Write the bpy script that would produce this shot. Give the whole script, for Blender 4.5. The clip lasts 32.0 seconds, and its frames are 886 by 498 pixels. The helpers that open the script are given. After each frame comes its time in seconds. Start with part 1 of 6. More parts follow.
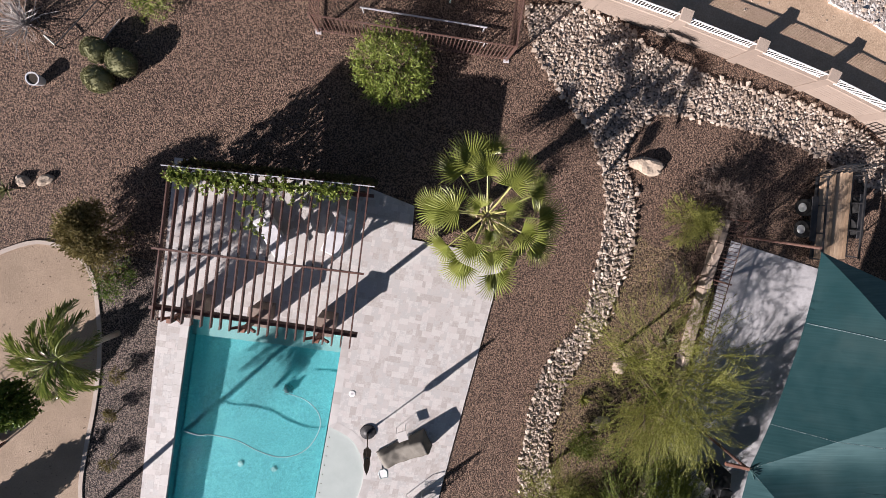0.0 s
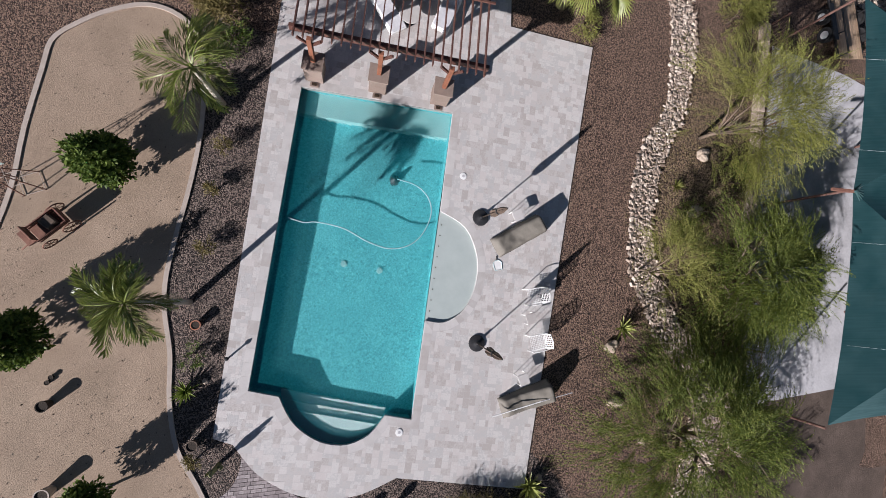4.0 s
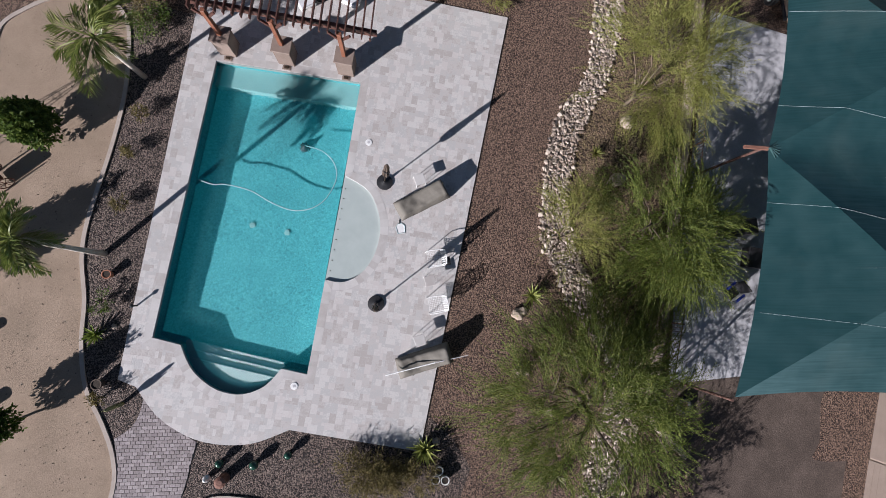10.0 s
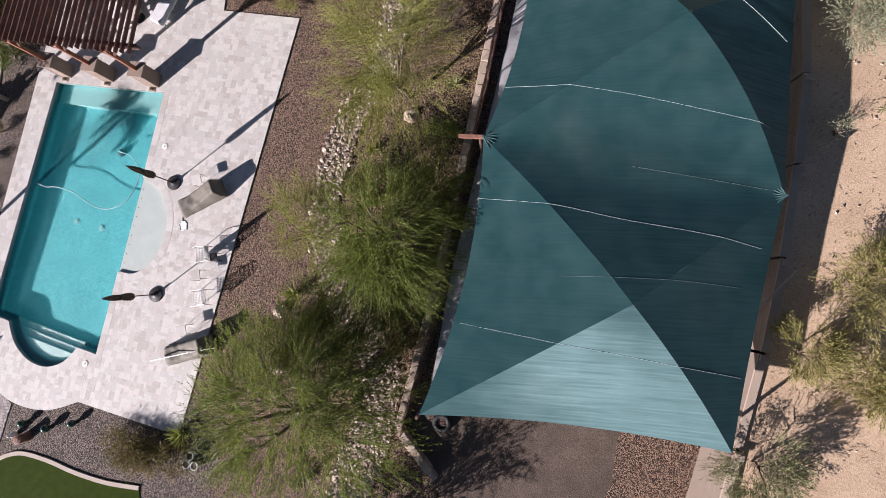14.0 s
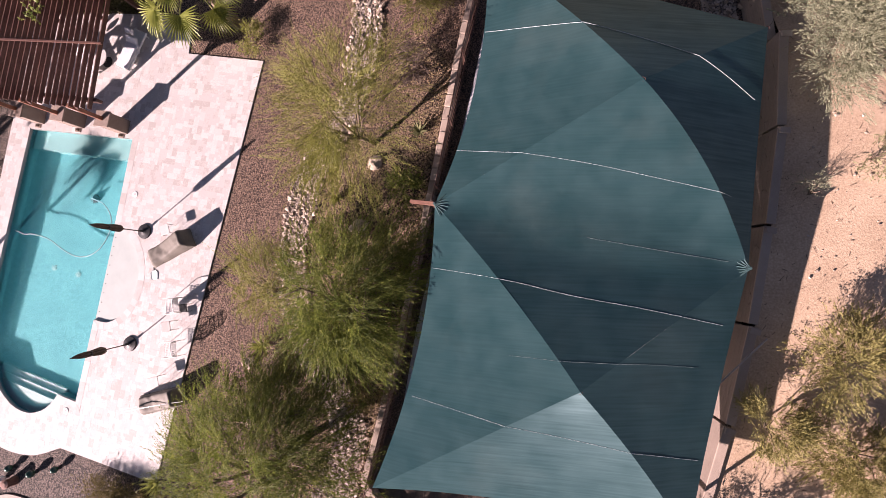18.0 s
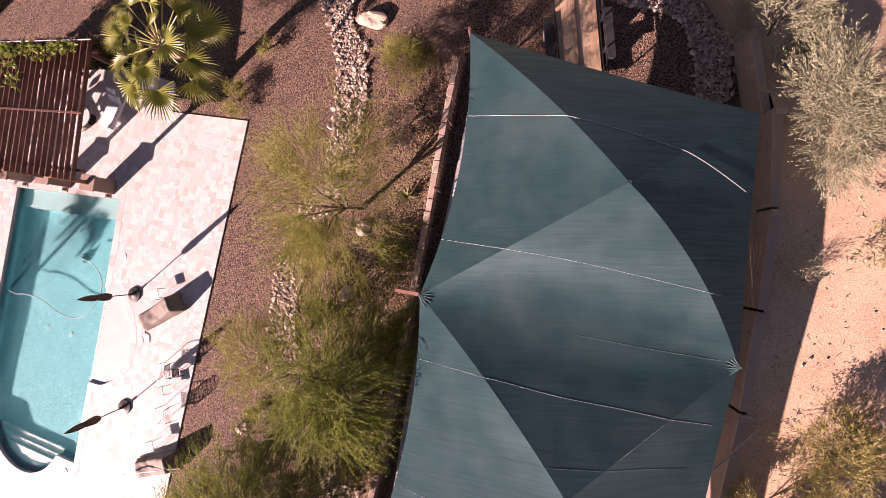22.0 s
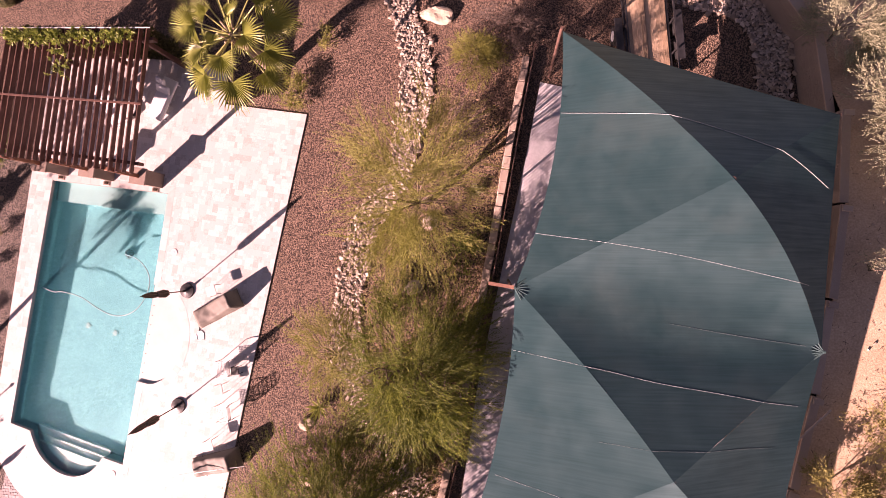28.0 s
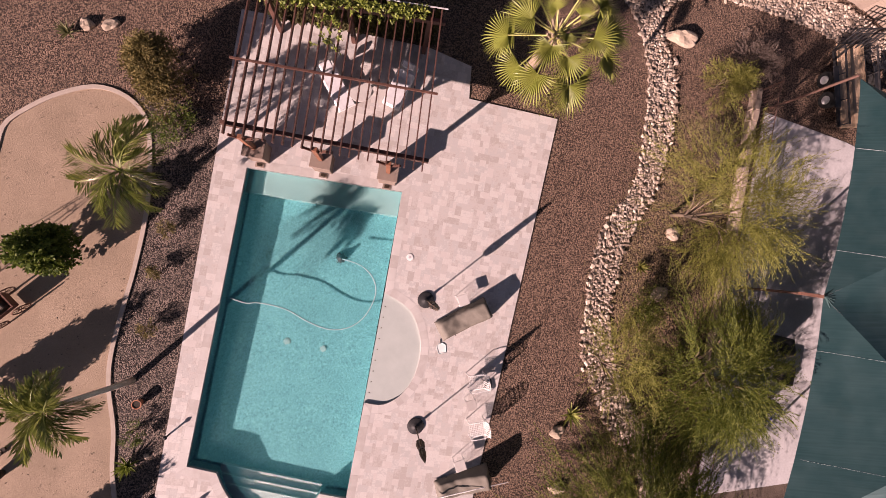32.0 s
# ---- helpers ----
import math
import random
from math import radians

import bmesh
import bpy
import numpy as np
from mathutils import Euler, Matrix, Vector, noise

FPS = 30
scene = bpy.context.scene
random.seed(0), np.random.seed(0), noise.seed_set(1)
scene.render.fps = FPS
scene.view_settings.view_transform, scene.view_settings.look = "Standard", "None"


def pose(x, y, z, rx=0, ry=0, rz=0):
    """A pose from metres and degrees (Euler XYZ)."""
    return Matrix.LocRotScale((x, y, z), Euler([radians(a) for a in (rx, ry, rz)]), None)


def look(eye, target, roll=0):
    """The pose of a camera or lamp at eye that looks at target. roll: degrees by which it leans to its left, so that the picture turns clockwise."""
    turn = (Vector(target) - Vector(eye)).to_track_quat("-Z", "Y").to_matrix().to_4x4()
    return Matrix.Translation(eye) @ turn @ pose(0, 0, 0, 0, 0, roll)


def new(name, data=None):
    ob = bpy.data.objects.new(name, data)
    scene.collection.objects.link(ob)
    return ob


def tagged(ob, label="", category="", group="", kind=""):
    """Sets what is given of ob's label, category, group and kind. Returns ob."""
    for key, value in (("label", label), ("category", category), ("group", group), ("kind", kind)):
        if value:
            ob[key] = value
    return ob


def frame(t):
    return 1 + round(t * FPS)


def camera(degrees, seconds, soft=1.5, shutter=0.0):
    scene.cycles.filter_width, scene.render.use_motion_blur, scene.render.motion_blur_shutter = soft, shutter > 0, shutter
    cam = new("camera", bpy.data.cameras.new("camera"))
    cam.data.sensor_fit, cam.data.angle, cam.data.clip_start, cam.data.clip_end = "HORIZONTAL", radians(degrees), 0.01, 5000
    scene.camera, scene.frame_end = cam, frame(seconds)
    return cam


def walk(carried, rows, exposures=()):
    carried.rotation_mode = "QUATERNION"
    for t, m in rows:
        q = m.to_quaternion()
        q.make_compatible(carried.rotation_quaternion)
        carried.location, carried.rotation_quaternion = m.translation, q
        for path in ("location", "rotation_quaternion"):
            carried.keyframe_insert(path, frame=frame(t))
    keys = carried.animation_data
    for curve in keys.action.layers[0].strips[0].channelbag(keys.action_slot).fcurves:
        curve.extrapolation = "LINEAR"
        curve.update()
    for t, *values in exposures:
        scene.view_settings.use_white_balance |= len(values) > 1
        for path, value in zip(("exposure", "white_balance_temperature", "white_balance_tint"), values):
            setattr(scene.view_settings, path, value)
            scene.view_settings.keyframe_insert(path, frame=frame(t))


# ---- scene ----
from mathutils.geometry import tessellate_polygon

EXPOSURES = [(0.0, 1.12, 6480, 19), (2.0, 0.91, 6350, 18), (3.0, 0.88, 6200, 16), (4.5, 0.80, 6130, 18), (6.5, 0.79, 6150, 19), (9.0, 0.76, 6000, 17), (11.0, 0.82, 6000, 17), (13.0, 1.06, 6330, 20), (14.5, 1.28, 6450, 23), (16.5, 1.48, 6780, 32), (18.0, 1.58, 7130, 41), (23.0, 1.69, 8260, 59), (28.0, 1.84, 8650, 68), (30.0, 1.4, 8330, 55), (31.0, 1.22, 8150, 50), (32.0, 1.05, 8000, 47)]
cam = camera(92.0, 32.0, soft=0.7)
# seconds, place, heading, tilt ahead and tilt sideways of a camera that looks down
ROWS = [
    (0.0, 0.81, 12.01, 15.69, 1.86, -8.06, -4.73),
    (0.5, 0.20, 10.99, 15.80, 1.54, -6.88, -5.60),
    (1.0, -0.51, 9.81, 15.89, 1.15, -5.41, -6.64),
    (1.5, -1.17, 8.62, 16.00, 1.07, -4.39, -7.43),
    (2.0, -1.93, 7.08, 15.95, 0.87, -2.55, -8.34),
    (2.5, -2.57, 5.49, 15.94, 0.74, -1.05, -8.86),
    (3.0, -3.48, 3.77, 15.76, 0.53, 0.65, -9.97),
    (3.5, -4.32, 2.04, 15.57, 0.19, 2.21, -10.90),
    (4.0, -5.01, 0.44, 15.36, -0.33, 3.72, -11.53),
    (4.5, -5.51, -0.56, 15.20, -0.61, 4.68, -11.94),
    (6.5, -6.47, -1.64, 14.62, -0.77, 5.35, -12.78),
    (7.0, -6.49, -1.63, 14.57, -0.75, 5.34, -12.70),
    (7.5, -5.99, -1.54, 14.69, -0.49, 5.12, -12.15),
    (8.0, -5.13, -1.52, 14.92, -0.30, 5.14, -11.19),
    (8.5, -4.03, -1.57, 15.26, -0.26, 5.41, -9.98),
    (9.0, -2.74, -1.55, 15.65, -0.09, 5.40, -8.61),
    (9.5, -1.28, -1.63, 15.99, 0.19, 5.68, -7.09),
    (10.0, 0.28, -1.56, 16.32, 0.51, 5.51, -5.48),
    (10.5, 1.93, -1.67, 16.54, 0.85, 5.85, -3.81),
    (11.0, 3.63, -1.63, 16.73, 0.95, 5.88, -2.09),
    (11.5, 5.35, -1.72, 16.82, 1.02, 6.17, -0.50),
    (12.0, 7.18, -1.61, 16.77, 1.14, 6.03, 1.51),
    (12.5, 8.96, -1.59, 16.58, 1.33, 6.12, 3.48),
    (13.0, 10.68, -1.48, 16.31, 1.56, 6.06, 5.39),
    (13.5, 12.27, -1.49, 15.94, 1.77, 6.27, 7.03),
    (14.0, 13.28, -1.43, 15.69, 1.77, 6.09, 8.13),
    (14.5, 13.88, -1.42, 15.52, 1.71, 6.02, 8.76),
    (16.5, 14.77, -0.63, 15.25, 1.63, 5.35, 9.82),
    (17.0, 14.86, -0.13, 15.24, 1.54, 4.98, 10.01),
    (17.5, 14.92, 0.47, 15.27, 1.40, 4.50, 10.08),
    (18.0, 14.97, 1.11, 15.29, 1.26, 4.05, 10.17),
    (18.5, 15.06, 1.74, 15.28, 1.15, 3.71, 10.33),
    (19.0, 15.21, 2.44, 15.26, 1.00, 3.23, 10.58),
    (19.5, 15.25, 3.11, 15.27, 0.87, 2.77, 10.63),
    (20.0, 15.31, 3.55, 15.28, 0.82, 2.42, 10.70),
    (20.5, 15.31, 3.80, 15.27, 0.82, 2.31, 10.69),
    (21.0, 15.31, 3.98, 15.25, 0.78, 2.14, 10.64),
    (21.5, 15.37, 4.07, 15.20, 0.74, 2.10, 10.71),
    (22.0, 15.41, 4.08, 15.16, 0.64, 2.08, 10.73),
    (22.5, 15.41, 4.05, 15.10, 0.61, 1.99, 10.67),
    (23.0, 15.43, 3.94, 15.06, 0.57, 2.07, 10.67),
    (23.5, 15.50, 3.86, 15.03, 0.53, 2.12, 10.75),
    (24.0, 15.90, 3.84, 14.87, 0.49, 2.21, 11.18),
    (24.5, 16.60, 3.93, 14.63, 0.36, 2.12, 11.81),
    (26.5, 16.15, 3.89, 14.85, 0.45, 2.11, 11.54),
    (27.0, 15.06, 3.89, 15.12, 0.53, 1.97, 10.58),
    (27.5, 13.70, 3.92, 15.48, 0.50, 1.73, 9.26),
    (28.0, 12.06, 3.98, 15.93, 0.51, 1.44, 7.40),
    (28.5, 10.36, 4.04, 16.31, 0.63, 1.17, 5.46),
    (29.0, 8.53, 4.11, 16.59, 0.83, 0.88, 3.25),
    (29.5, 6.72, 4.19, 16.73, 0.85, 0.49, 1.20),
    (30.0, 4.88, 4.22, 16.69, 1.06, 0.30, -0.73),
    (30.5, 3.08, 4.26, 16.61, 1.12, 0.15, -2.55),
    (31.0, 1.30, 4.21, 16.41, 1.25, 0.42, -4.31),
    (31.5, -0.49, 4.18, 16.14, 1.42, 0.62, -6.13),
    (32.0, -1.97, 4.31, 15.81, 1.53, 0.40, -7.75),
]
walk(cam, [(t, pose(x, y, z, 0, 0, turn) @ pose(0, 0, 0, ahead) @ pose(0, 0, 0, 0, side)) for t, x, y, z, turn, ahead, side in ROWS],
     exposures=EXPOSURES)


from mathutils.bvhtree import BVHTree

# ---- light ----
world = bpy.data.worlds.new("world")
scene.world = world
world.use_nodes = True
wn = world.node_tree.nodes
sky = wn.new("ShaderNodeTexSky")
sky.sky_type, sky.sun_disc = 'NISHITA', False
SUN_UP, SUN_TO = 22.3, 39.9            # elevation; heading of the shadows, counter-clockwise from +x
sky.sun_elevation = radians(SUN_UP)
sky.sun_rotation = radians(90 - (SUN_TO + 180))
sky.altitude, sky.air_density, sky.dust_density = 700, 1.0, 0.6
world.node_tree.links.new(sky.outputs[0], wn["Background"].inputs[0])
wn["Background"].inputs[1].default_value = 0.029
sun = new("sun", bpy.data.lights.new("sun", 'SUN'))
sun.data.energy, sun.data.angle, sun.data.color = 5.0, radians(0.55), (1.0, 0.955, 0.905)
to_sun = Vector((-math.cos(radians(SUN_TO)) * math.cos(radians(SUN_UP)), -math.sin(radians(SUN_TO)) * math.cos(radians(SUN_UP)), math.sin(radians(SUN_UP))))
sun.matrix_world = look(to_sun * 60, (0, 0, 0))


# ---- materials ----
def material(name, ramp, scale=4.0, rough=0.8, metal=0.0, bump=0.0, bump_scale=40.0, fine=0.0, fine_scale=60.0, vary=0.0, island=False,
             cells=0.0, spec=0.4, stretch=None, stain=None, stain_scale=0.6):
    """Noise-driven colour ramp, with a second, finer scale, spread per object or per island, and bump."""
    m = bpy.data.materials.new(name)
    m.use_nodes = True
    t = m.node_tree
    n, l = t.nodes, t.links
    b = n["Principled BSDF"]
    b.inputs["Roughness"].default_value, b.inputs["Metallic"].default_value = rough, metal
    b.inputs["Specular IOR Level"].default_value = spec
    co = n.new("ShaderNodeTexCoord")
    at = co.outputs["Object"]
    if stretch:
        mp = n.new("ShaderNodeMapping")
        mp.inputs["Scale"].default_value = stretch
        l.new(at, mp.inputs[0])
        at = mp.outputs[0]
    a = n.new("ShaderNodeTexNoise")
    a.inputs["Scale"].default_value, a.inputs["Detail"].default_value, a.inputs["Roughness"].default_value = scale, 6, 0.62
    l.new(at, a.inputs[0])
    fac = a.outputs[0]
    if fine:
        if cells:
            c = n.new("ShaderNodeTexVoronoi")
            c.inputs["Scale"].default_value = fine_scale
            l.new(at, c.inputs[0])
            sep = n.new("ShaderNodeSeparateColor")
            l.new(c.outputs["Color"], sep.inputs[0])
            fo = sep.outputs[0]
        else:
            c = n.new("ShaderNodeTexNoise")
            c.inputs["Scale"].default_value, c.inputs["Detail"].default_value = fine_scale, 3
            l.new(at, c.inputs[0])
            fo = c.outputs[0]
        mx = n.new("ShaderNodeMix")
        mx.inputs[0].default_value = fine
        l.new(fac, mx.inputs[2])
        l.new(fo, mx.inputs[3])
        fac = mx.outputs[0]
    if vary:
        src = n.new("ShaderNodeNewGeometry").outputs["Random Per Island"] if island else n.new("ShaderNodeObjectInfo").outputs["Random"]
        mx = n.new("ShaderNodeMix")
        mx.inputs[0].default_value = vary
        l.new(fac, mx.inputs[2])
        l.new(src, mx.inputs[3])
        fac = mx.outputs[0]
    r = n.new("ShaderNodeValToRGB")
    e = r.color_ramp.elements
    lo, hi = 0.3, 0.7
    if vary > 0.5:
        lo, hi = 0.1, 0.9
    for i, col in enumerate(ramp):
        p = lo + (hi - lo) * i / max(1, len(ramp) - 1)
        el = e[i] if i < 2 else e.new(p)
        el.position, el.color = p, (*col, 1)
    l.new(fac, r.inputs[0])
    colour = r.outputs[0]
    if stain:
        s = n.new("ShaderNodeTexNoise")
        s.inputs["Scale"].default_value, s.inputs["Detail"].default_value = stain_scale, 5
        l.new(at, s.inputs[0])
        sr = n.new("ShaderNodeMapRange")
        sr.inputs[1].default_value, sr.inputs[2].default_value, sr.inputs[4].default_value = 0.45, 0.75, stain[3]
        l.new(s.outputs[0], sr.inputs[0])
        sm = n.new("ShaderNodeMix")
        sm.data_type = 'RGBA'
        l.new(sr.outputs[0], sm.inputs[0])
        l.new(colour, sm.inputs[6])
        sm.inputs[7].default_value = (*stain[:3], 1)
        colour = sm.outputs[2]
    l.new(colour, b.inputs["Base Color"])
    if bump:
        bn = n.new("ShaderNodeBump")
        bn.inputs["Strength"].default_value, bn.inputs["Distance"].default_value = min(1, bump), 0.03
        if cells:
            h = n.new("ShaderNodeTexVoronoi")
            h.inputs["Scale"].default_value = bump_scale
            l.new(at, h.inputs[0])
            bn.invert = True
        else:
            h = n.new("ShaderNodeTexNoise")
            h.inputs["Scale"].default_value, h.inputs["Detail"].default_value = bump_scale, 4
            l.new(at, h.inputs[0])
        l.new(h.outputs[0], bn.inputs["Height"])
        l.new(bn.outputs[0], b.inputs["Normal"])
    return m


M = {}
M["gravel"] = material("brown_gravel", [(0.022, 0.013, 0.0095), (0.092, 0.057, 0.039), (0.245, 0.162, 0.115)], 0.9, 0.9, fine=0.8, fine_scale=34, cells=1, bump=1.0, bump_scale=34)
M["dark_gravel"] = material("dark_grey_brown_gravel", [(0.012, 0.009, 0.0078), (0.050, 0.037, 0.030), (0.20, 0.152, 0.125)], 0.9, 0.9, fine=0.8, fine_scale=32, cells=1, bump=1.0, bump_scale=32)
# sun-facing wall faces coloured darker than the caps, whose tops take less sun
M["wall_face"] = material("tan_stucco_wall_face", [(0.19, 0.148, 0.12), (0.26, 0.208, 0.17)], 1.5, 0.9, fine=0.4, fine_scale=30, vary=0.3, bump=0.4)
M["granite"] = material("tan_granite_fines", [(0.225, 0.163, 0.115), (0.305, 0.228, 0.162), (0.39, 0.298, 0.217)], 0.8, 0.95, fine=0.6, fine_scale=40, bump=0.45, bump_scale=50, stain=(0.21, 0.160, 0.110, 0.5), stain_scale=0.9)
M["dirt"] = material("desert_dirt", [(0.28, 0.195, 0.128), (0.45, 0.325, 0.222), (0.58, 0.44, 0.318)], 0.7, 0.95, fine=0.55, fine_scale=18, bump=0.35, bump_scale=30, stain=(0.24, 0.16, 0.11, 0.5), stain_scale=0.25)
# dirt colour darkened to carry the tree shade on the drive
M["drive"] = material("packed_dirt_drive", [(0.050, 0.036, 0.028), (0.088, 0.065, 0.051), (0.145, 0.109, 0.087)], 1.1, 0.95, fine=0.5, fine_scale=20, bump=0.5, bump_scale=25)
M["paver"] = material("travertine_paver", [(0.395, 0.361, 0.336), (0.475, 0.444, 0.420), (0.432, 0.421, 0.407), (0.545, 0.524, 0.497), (0.507, 0.471, 0.447)], 2.2, 0.65, fine=0.50, fine_scale=16, vary=0.42, bump=0.25, bump_scale=50)
M["paver_rest"] = material("travertine_paver_field", [(0.395, 0.361, 0.336), (0.475, 0.444, 0.420), (0.432, 0.421, 0.407), (0.545, 0.524, 0.497), (0.507, 0.471, 0.447)], 2.2, 0.65, fine=0.50, fine_scale=16, vary=0.42, island=True, bump=0.25, bump_scale=50)
M["joint"] = material("sand_joint", [(0.43, 0.41, 0.395), (0.49, 0.47, 0.455)], 6, 0.95)
M["coping"] = material("travertine_coping", [(0.40, 0.368, 0.345), (0.475, 0.455, 0.433), (0.53, 0.508, 0.485)], 3, 0.6, vary=0.42, bump=0.2)
M["brick"] = material("grey_brick_paver", [(0.215, 0.182, 0.178), (0.285, 0.245, 0.24), (0.35, 0.305, 0.297)], 3, 0.8, fine=0.4, vary=0.45, island=True, bump=0.4)
M["brick_bed"] = material("brick_joint_sand", [(0.20, 0.17, 0.165), (0.265, 0.228, 0.222)], 8, 0.95)
M["curb"] = material("concrete_curb", [(0.34, 0.285, 0.24), (0.45, 0.385, 0.33)], 3, 0.85, fine=0.4, bump=0.3)
# strong fine mottling stands in for rippled sunlight on the pool floor
M["plaster"] = material("ripple_lit_pool_plaster", [(0.018, 0.155, 0.175), (0.070, 0.325, 0.35), (0.15, 0.50, 0.52)], 0.8, 0.7, fine=0.80, fine_scale=21, bump=0.5, bump_scale=21)
M["tread"] = material("pale_step_plaster", [(0.37, 0.43, 0.415), (0.45, 0.50, 0.485)], 2, 0.6, fine=0.4)
M["shelf"] = material("pale_shelf_plaster", [(0.35, 0.40, 0.38), (0.43, 0.48, 0.455)], 1.5, 0.6, fine=0.3)
M["bench"] = material("grey_green_bench_plaster", [(0.19, 0.34, 0.33), (0.27, 0.42, 0.405)], 1.5, 0.7, fine=0.3)
# for the band added over the glaring north pool edge
M["tile"] = material("glare_cover_band", [(0.17, 0.19, 0.18), (0.25, 0.27, 0.255)], 10, 0.35)
M["timber"] = material("red_brown_stained_timber", [(0.045, 0.017, 0.013), (0.085, 0.036, 0.026), (0.15, 0.075, 0.055)], 2, 0.6, fine=0.4, fine_scale=30, bump=0.3)
# lit copy of the timber: sunlight on the front posts put into the colour
M["timber_lit"] = material("orange_sunlit_cedar_post", [(0.15, 0.055, 0.030), (0.25, 0.10, 0.055)], 3, 0.55, bump=0.3)
M["stone_pier"] = material("stacked_tan_stone", [(0.175, 0.128, 0.102), (0.27, 0.207, 0.17)], 4, 0.8, fine=0.4, vary=0.4, bump=0.5)
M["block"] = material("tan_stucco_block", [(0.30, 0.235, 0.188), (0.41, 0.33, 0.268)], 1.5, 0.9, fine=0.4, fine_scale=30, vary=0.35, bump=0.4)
M["iron"] = material("black_iron", [(0.012, 0.012, 0.013), (0.03, 0.028, 0.027)], 8, 0.45, metal=0.4, bump=0.1)
M["rust_iron"] = material("rust_brown_iron", [(0.10, 0.055, 0.042), (0.18, 0.105, 0.085)], 8, 0.55, metal=0.2)
M["white_iron"] = material("white_painted_iron", [(0.68, 0.68, 0.67), (0.78, 0.78, 0.77)], 8, 0.4)
M["concrete"] = material("weathered_concrete", [(0.36, 0.355, 0.365), (0.47, 0.465, 0.475), (0.55, 0.545, 0.555)], 0.9, 0.85, fine=0.4, fine_scale=12, bump=0.2, stain=(0.27, 0.262, 0.27, 0.4))
M["rock"] = material("river_stone", [(0.19, 0.140, 0.105), (0.345, 0.275, 0.217), (0.55, 0.47, 0.39)], 3, 0.8, fine=0.4, fine_scale=14, vary=0.65, bump=0.5, bump_scale=14)
M["rock_rest"] = material("river_stone_bed", [(0.19, 0.140, 0.105), (0.345, 0.275, 0.217), (0.55, 0.47, 0.39)], 3, 0.8, fine=0.4, fine_scale=14, vary=0.65, island=True, bump=0.5, bump_scale=14)
M["boulder"] = material("pale_boulder", [(0.26, 0.195, 0.14), (0.38, 0.305, 0.235), (0.47, 0.40, 0.325)], 2.5, 0.85, fine=0.5, bump=0.7, bump_scale=9)
M["bark"] = material("grey_brown_bark", [(0.09, 0.065, 0.045), (0.19, 0.145, 0.105)], 5, 0.9, fine=0.4, bump=0.7, bump_scale=25)


def leaf_material(name, ramp, rough=0.55, gloss=0.35, through_light=0.25):
    m = material(name, ramp, 1.2, rough, vary=0.6, island=True, spec=gloss)
    n, l = m.node_tree.nodes, m.node_tree.links
    tr = n.new("ShaderNodeBsdfTranslucent")
    mix = n.new("ShaderNodeMixShader")
    mix.inputs[0].default_value = through_light
    b, out = n["Principled BSDF"], n["Material Output"]
    l.new(b.inputs["Base Color"].links[0].from_socket, tr.inputs[0])
    l.new(b.outputs[0], mix.inputs[1])
    l.new(tr.outputs[0], mix.inputs[2])
    l.new(mix.outputs[0], out.inputs[0])
    return m


M["leaf_verde"] = leaf_material("yellow_green_needles", [(0.105, 0.115, 0.024), (0.205, 0.213, 0.05), (0.34, 0.335, 0.098)], through_light=0.42)
M["leaf_mesquite"] = leaf_material("deep_green_feathery_leaves", [(0.038, 0.066, 0.013), (0.128, 0.165, 0.031), (0.30, 0.325, 0.078)], through_light=0.55)
M["leaf_citrus"] = leaf_material("dark_glossy_citrus_leaves", [(0.03, 0.058, 0.012), (0.085, 0.135, 0.025), (0.18, 0.225, 0.048)], 0.55, 0.2)
M["leaf_fan"] = leaf_material("fan_palm_leaves", [(0.085, 0.11, 0.018), (0.185, 0.215, 0.042), (0.32, 0.315, 0.085)], 0.45, 0.5)
M["leaf_feather"] = leaf_material("feather_palm_leaves", [(0.055, 0.09, 0.018), (0.155, 0.195, 0.042), (0.34, 0.345, 0.11)], 0.4, 0.6)
M["leaf_vine"] = leaf_material("bright_vine_leaves", [(0.09, 0.13, 0.022), (0.19, 0.24, 0.045), (0.30, 0.34, 0.08)], 0.5, 0.4)
# tone this dark stands in for shade behind the pergola rail
M["leaf_hanging"] = leaf_material("shade_dark_hanging_leaves", [(0.03, 0.028, 0.012), (0.06, 0.055, 0.022), (0.10, 0.095, 0.035)], 0.7, 0.2)
M["leaf_creosote"] = leaf_material("dusty_olive_creosote_leaves", [(0.11, 0.105, 0.035), (0.22, 0.20, 0.065), (0.36, 0.32, 0.125)], 0.6, 0.3)
M["leaf_twig"] = leaf_material("purple_brown_twigs", [(0.06, 0.045, 0.038), (0.12, 0.092, 0.078), (0.20, 0.16, 0.135)], 0.8, 0.1)
M["leaf_brown"] = leaf_material("olive_brown_shrub_leaves", [(0.08, 0.07, 0.026), (0.155, 0.13, 0.046), (0.25, 0.195, 0.085)], 0.7, 0.2)
M["leaf_grey"] = leaf_material("silver_grey_shrub_twigs", [(0.13, 0.142, 0.085), (0.235, 0.248, 0.158), (0.35, 0.352, 0.245)], 0.8, 0.2)
M["leaf_agave"] = leaf_material("yellow_edged_agave_leaves", [(0.16, 0.20, 0.045), (0.33, 0.35, 0.10), (0.50, 0.47, 0.17)], 0.5, 0.4)
M["leaf_ball"] = leaf_material("grey_green_clipped_shrub", [(0.125, 0.135, 0.062), (0.195, 0.20, 0.098), (0.27, 0.265, 0.145)], 0.7, 0.2)


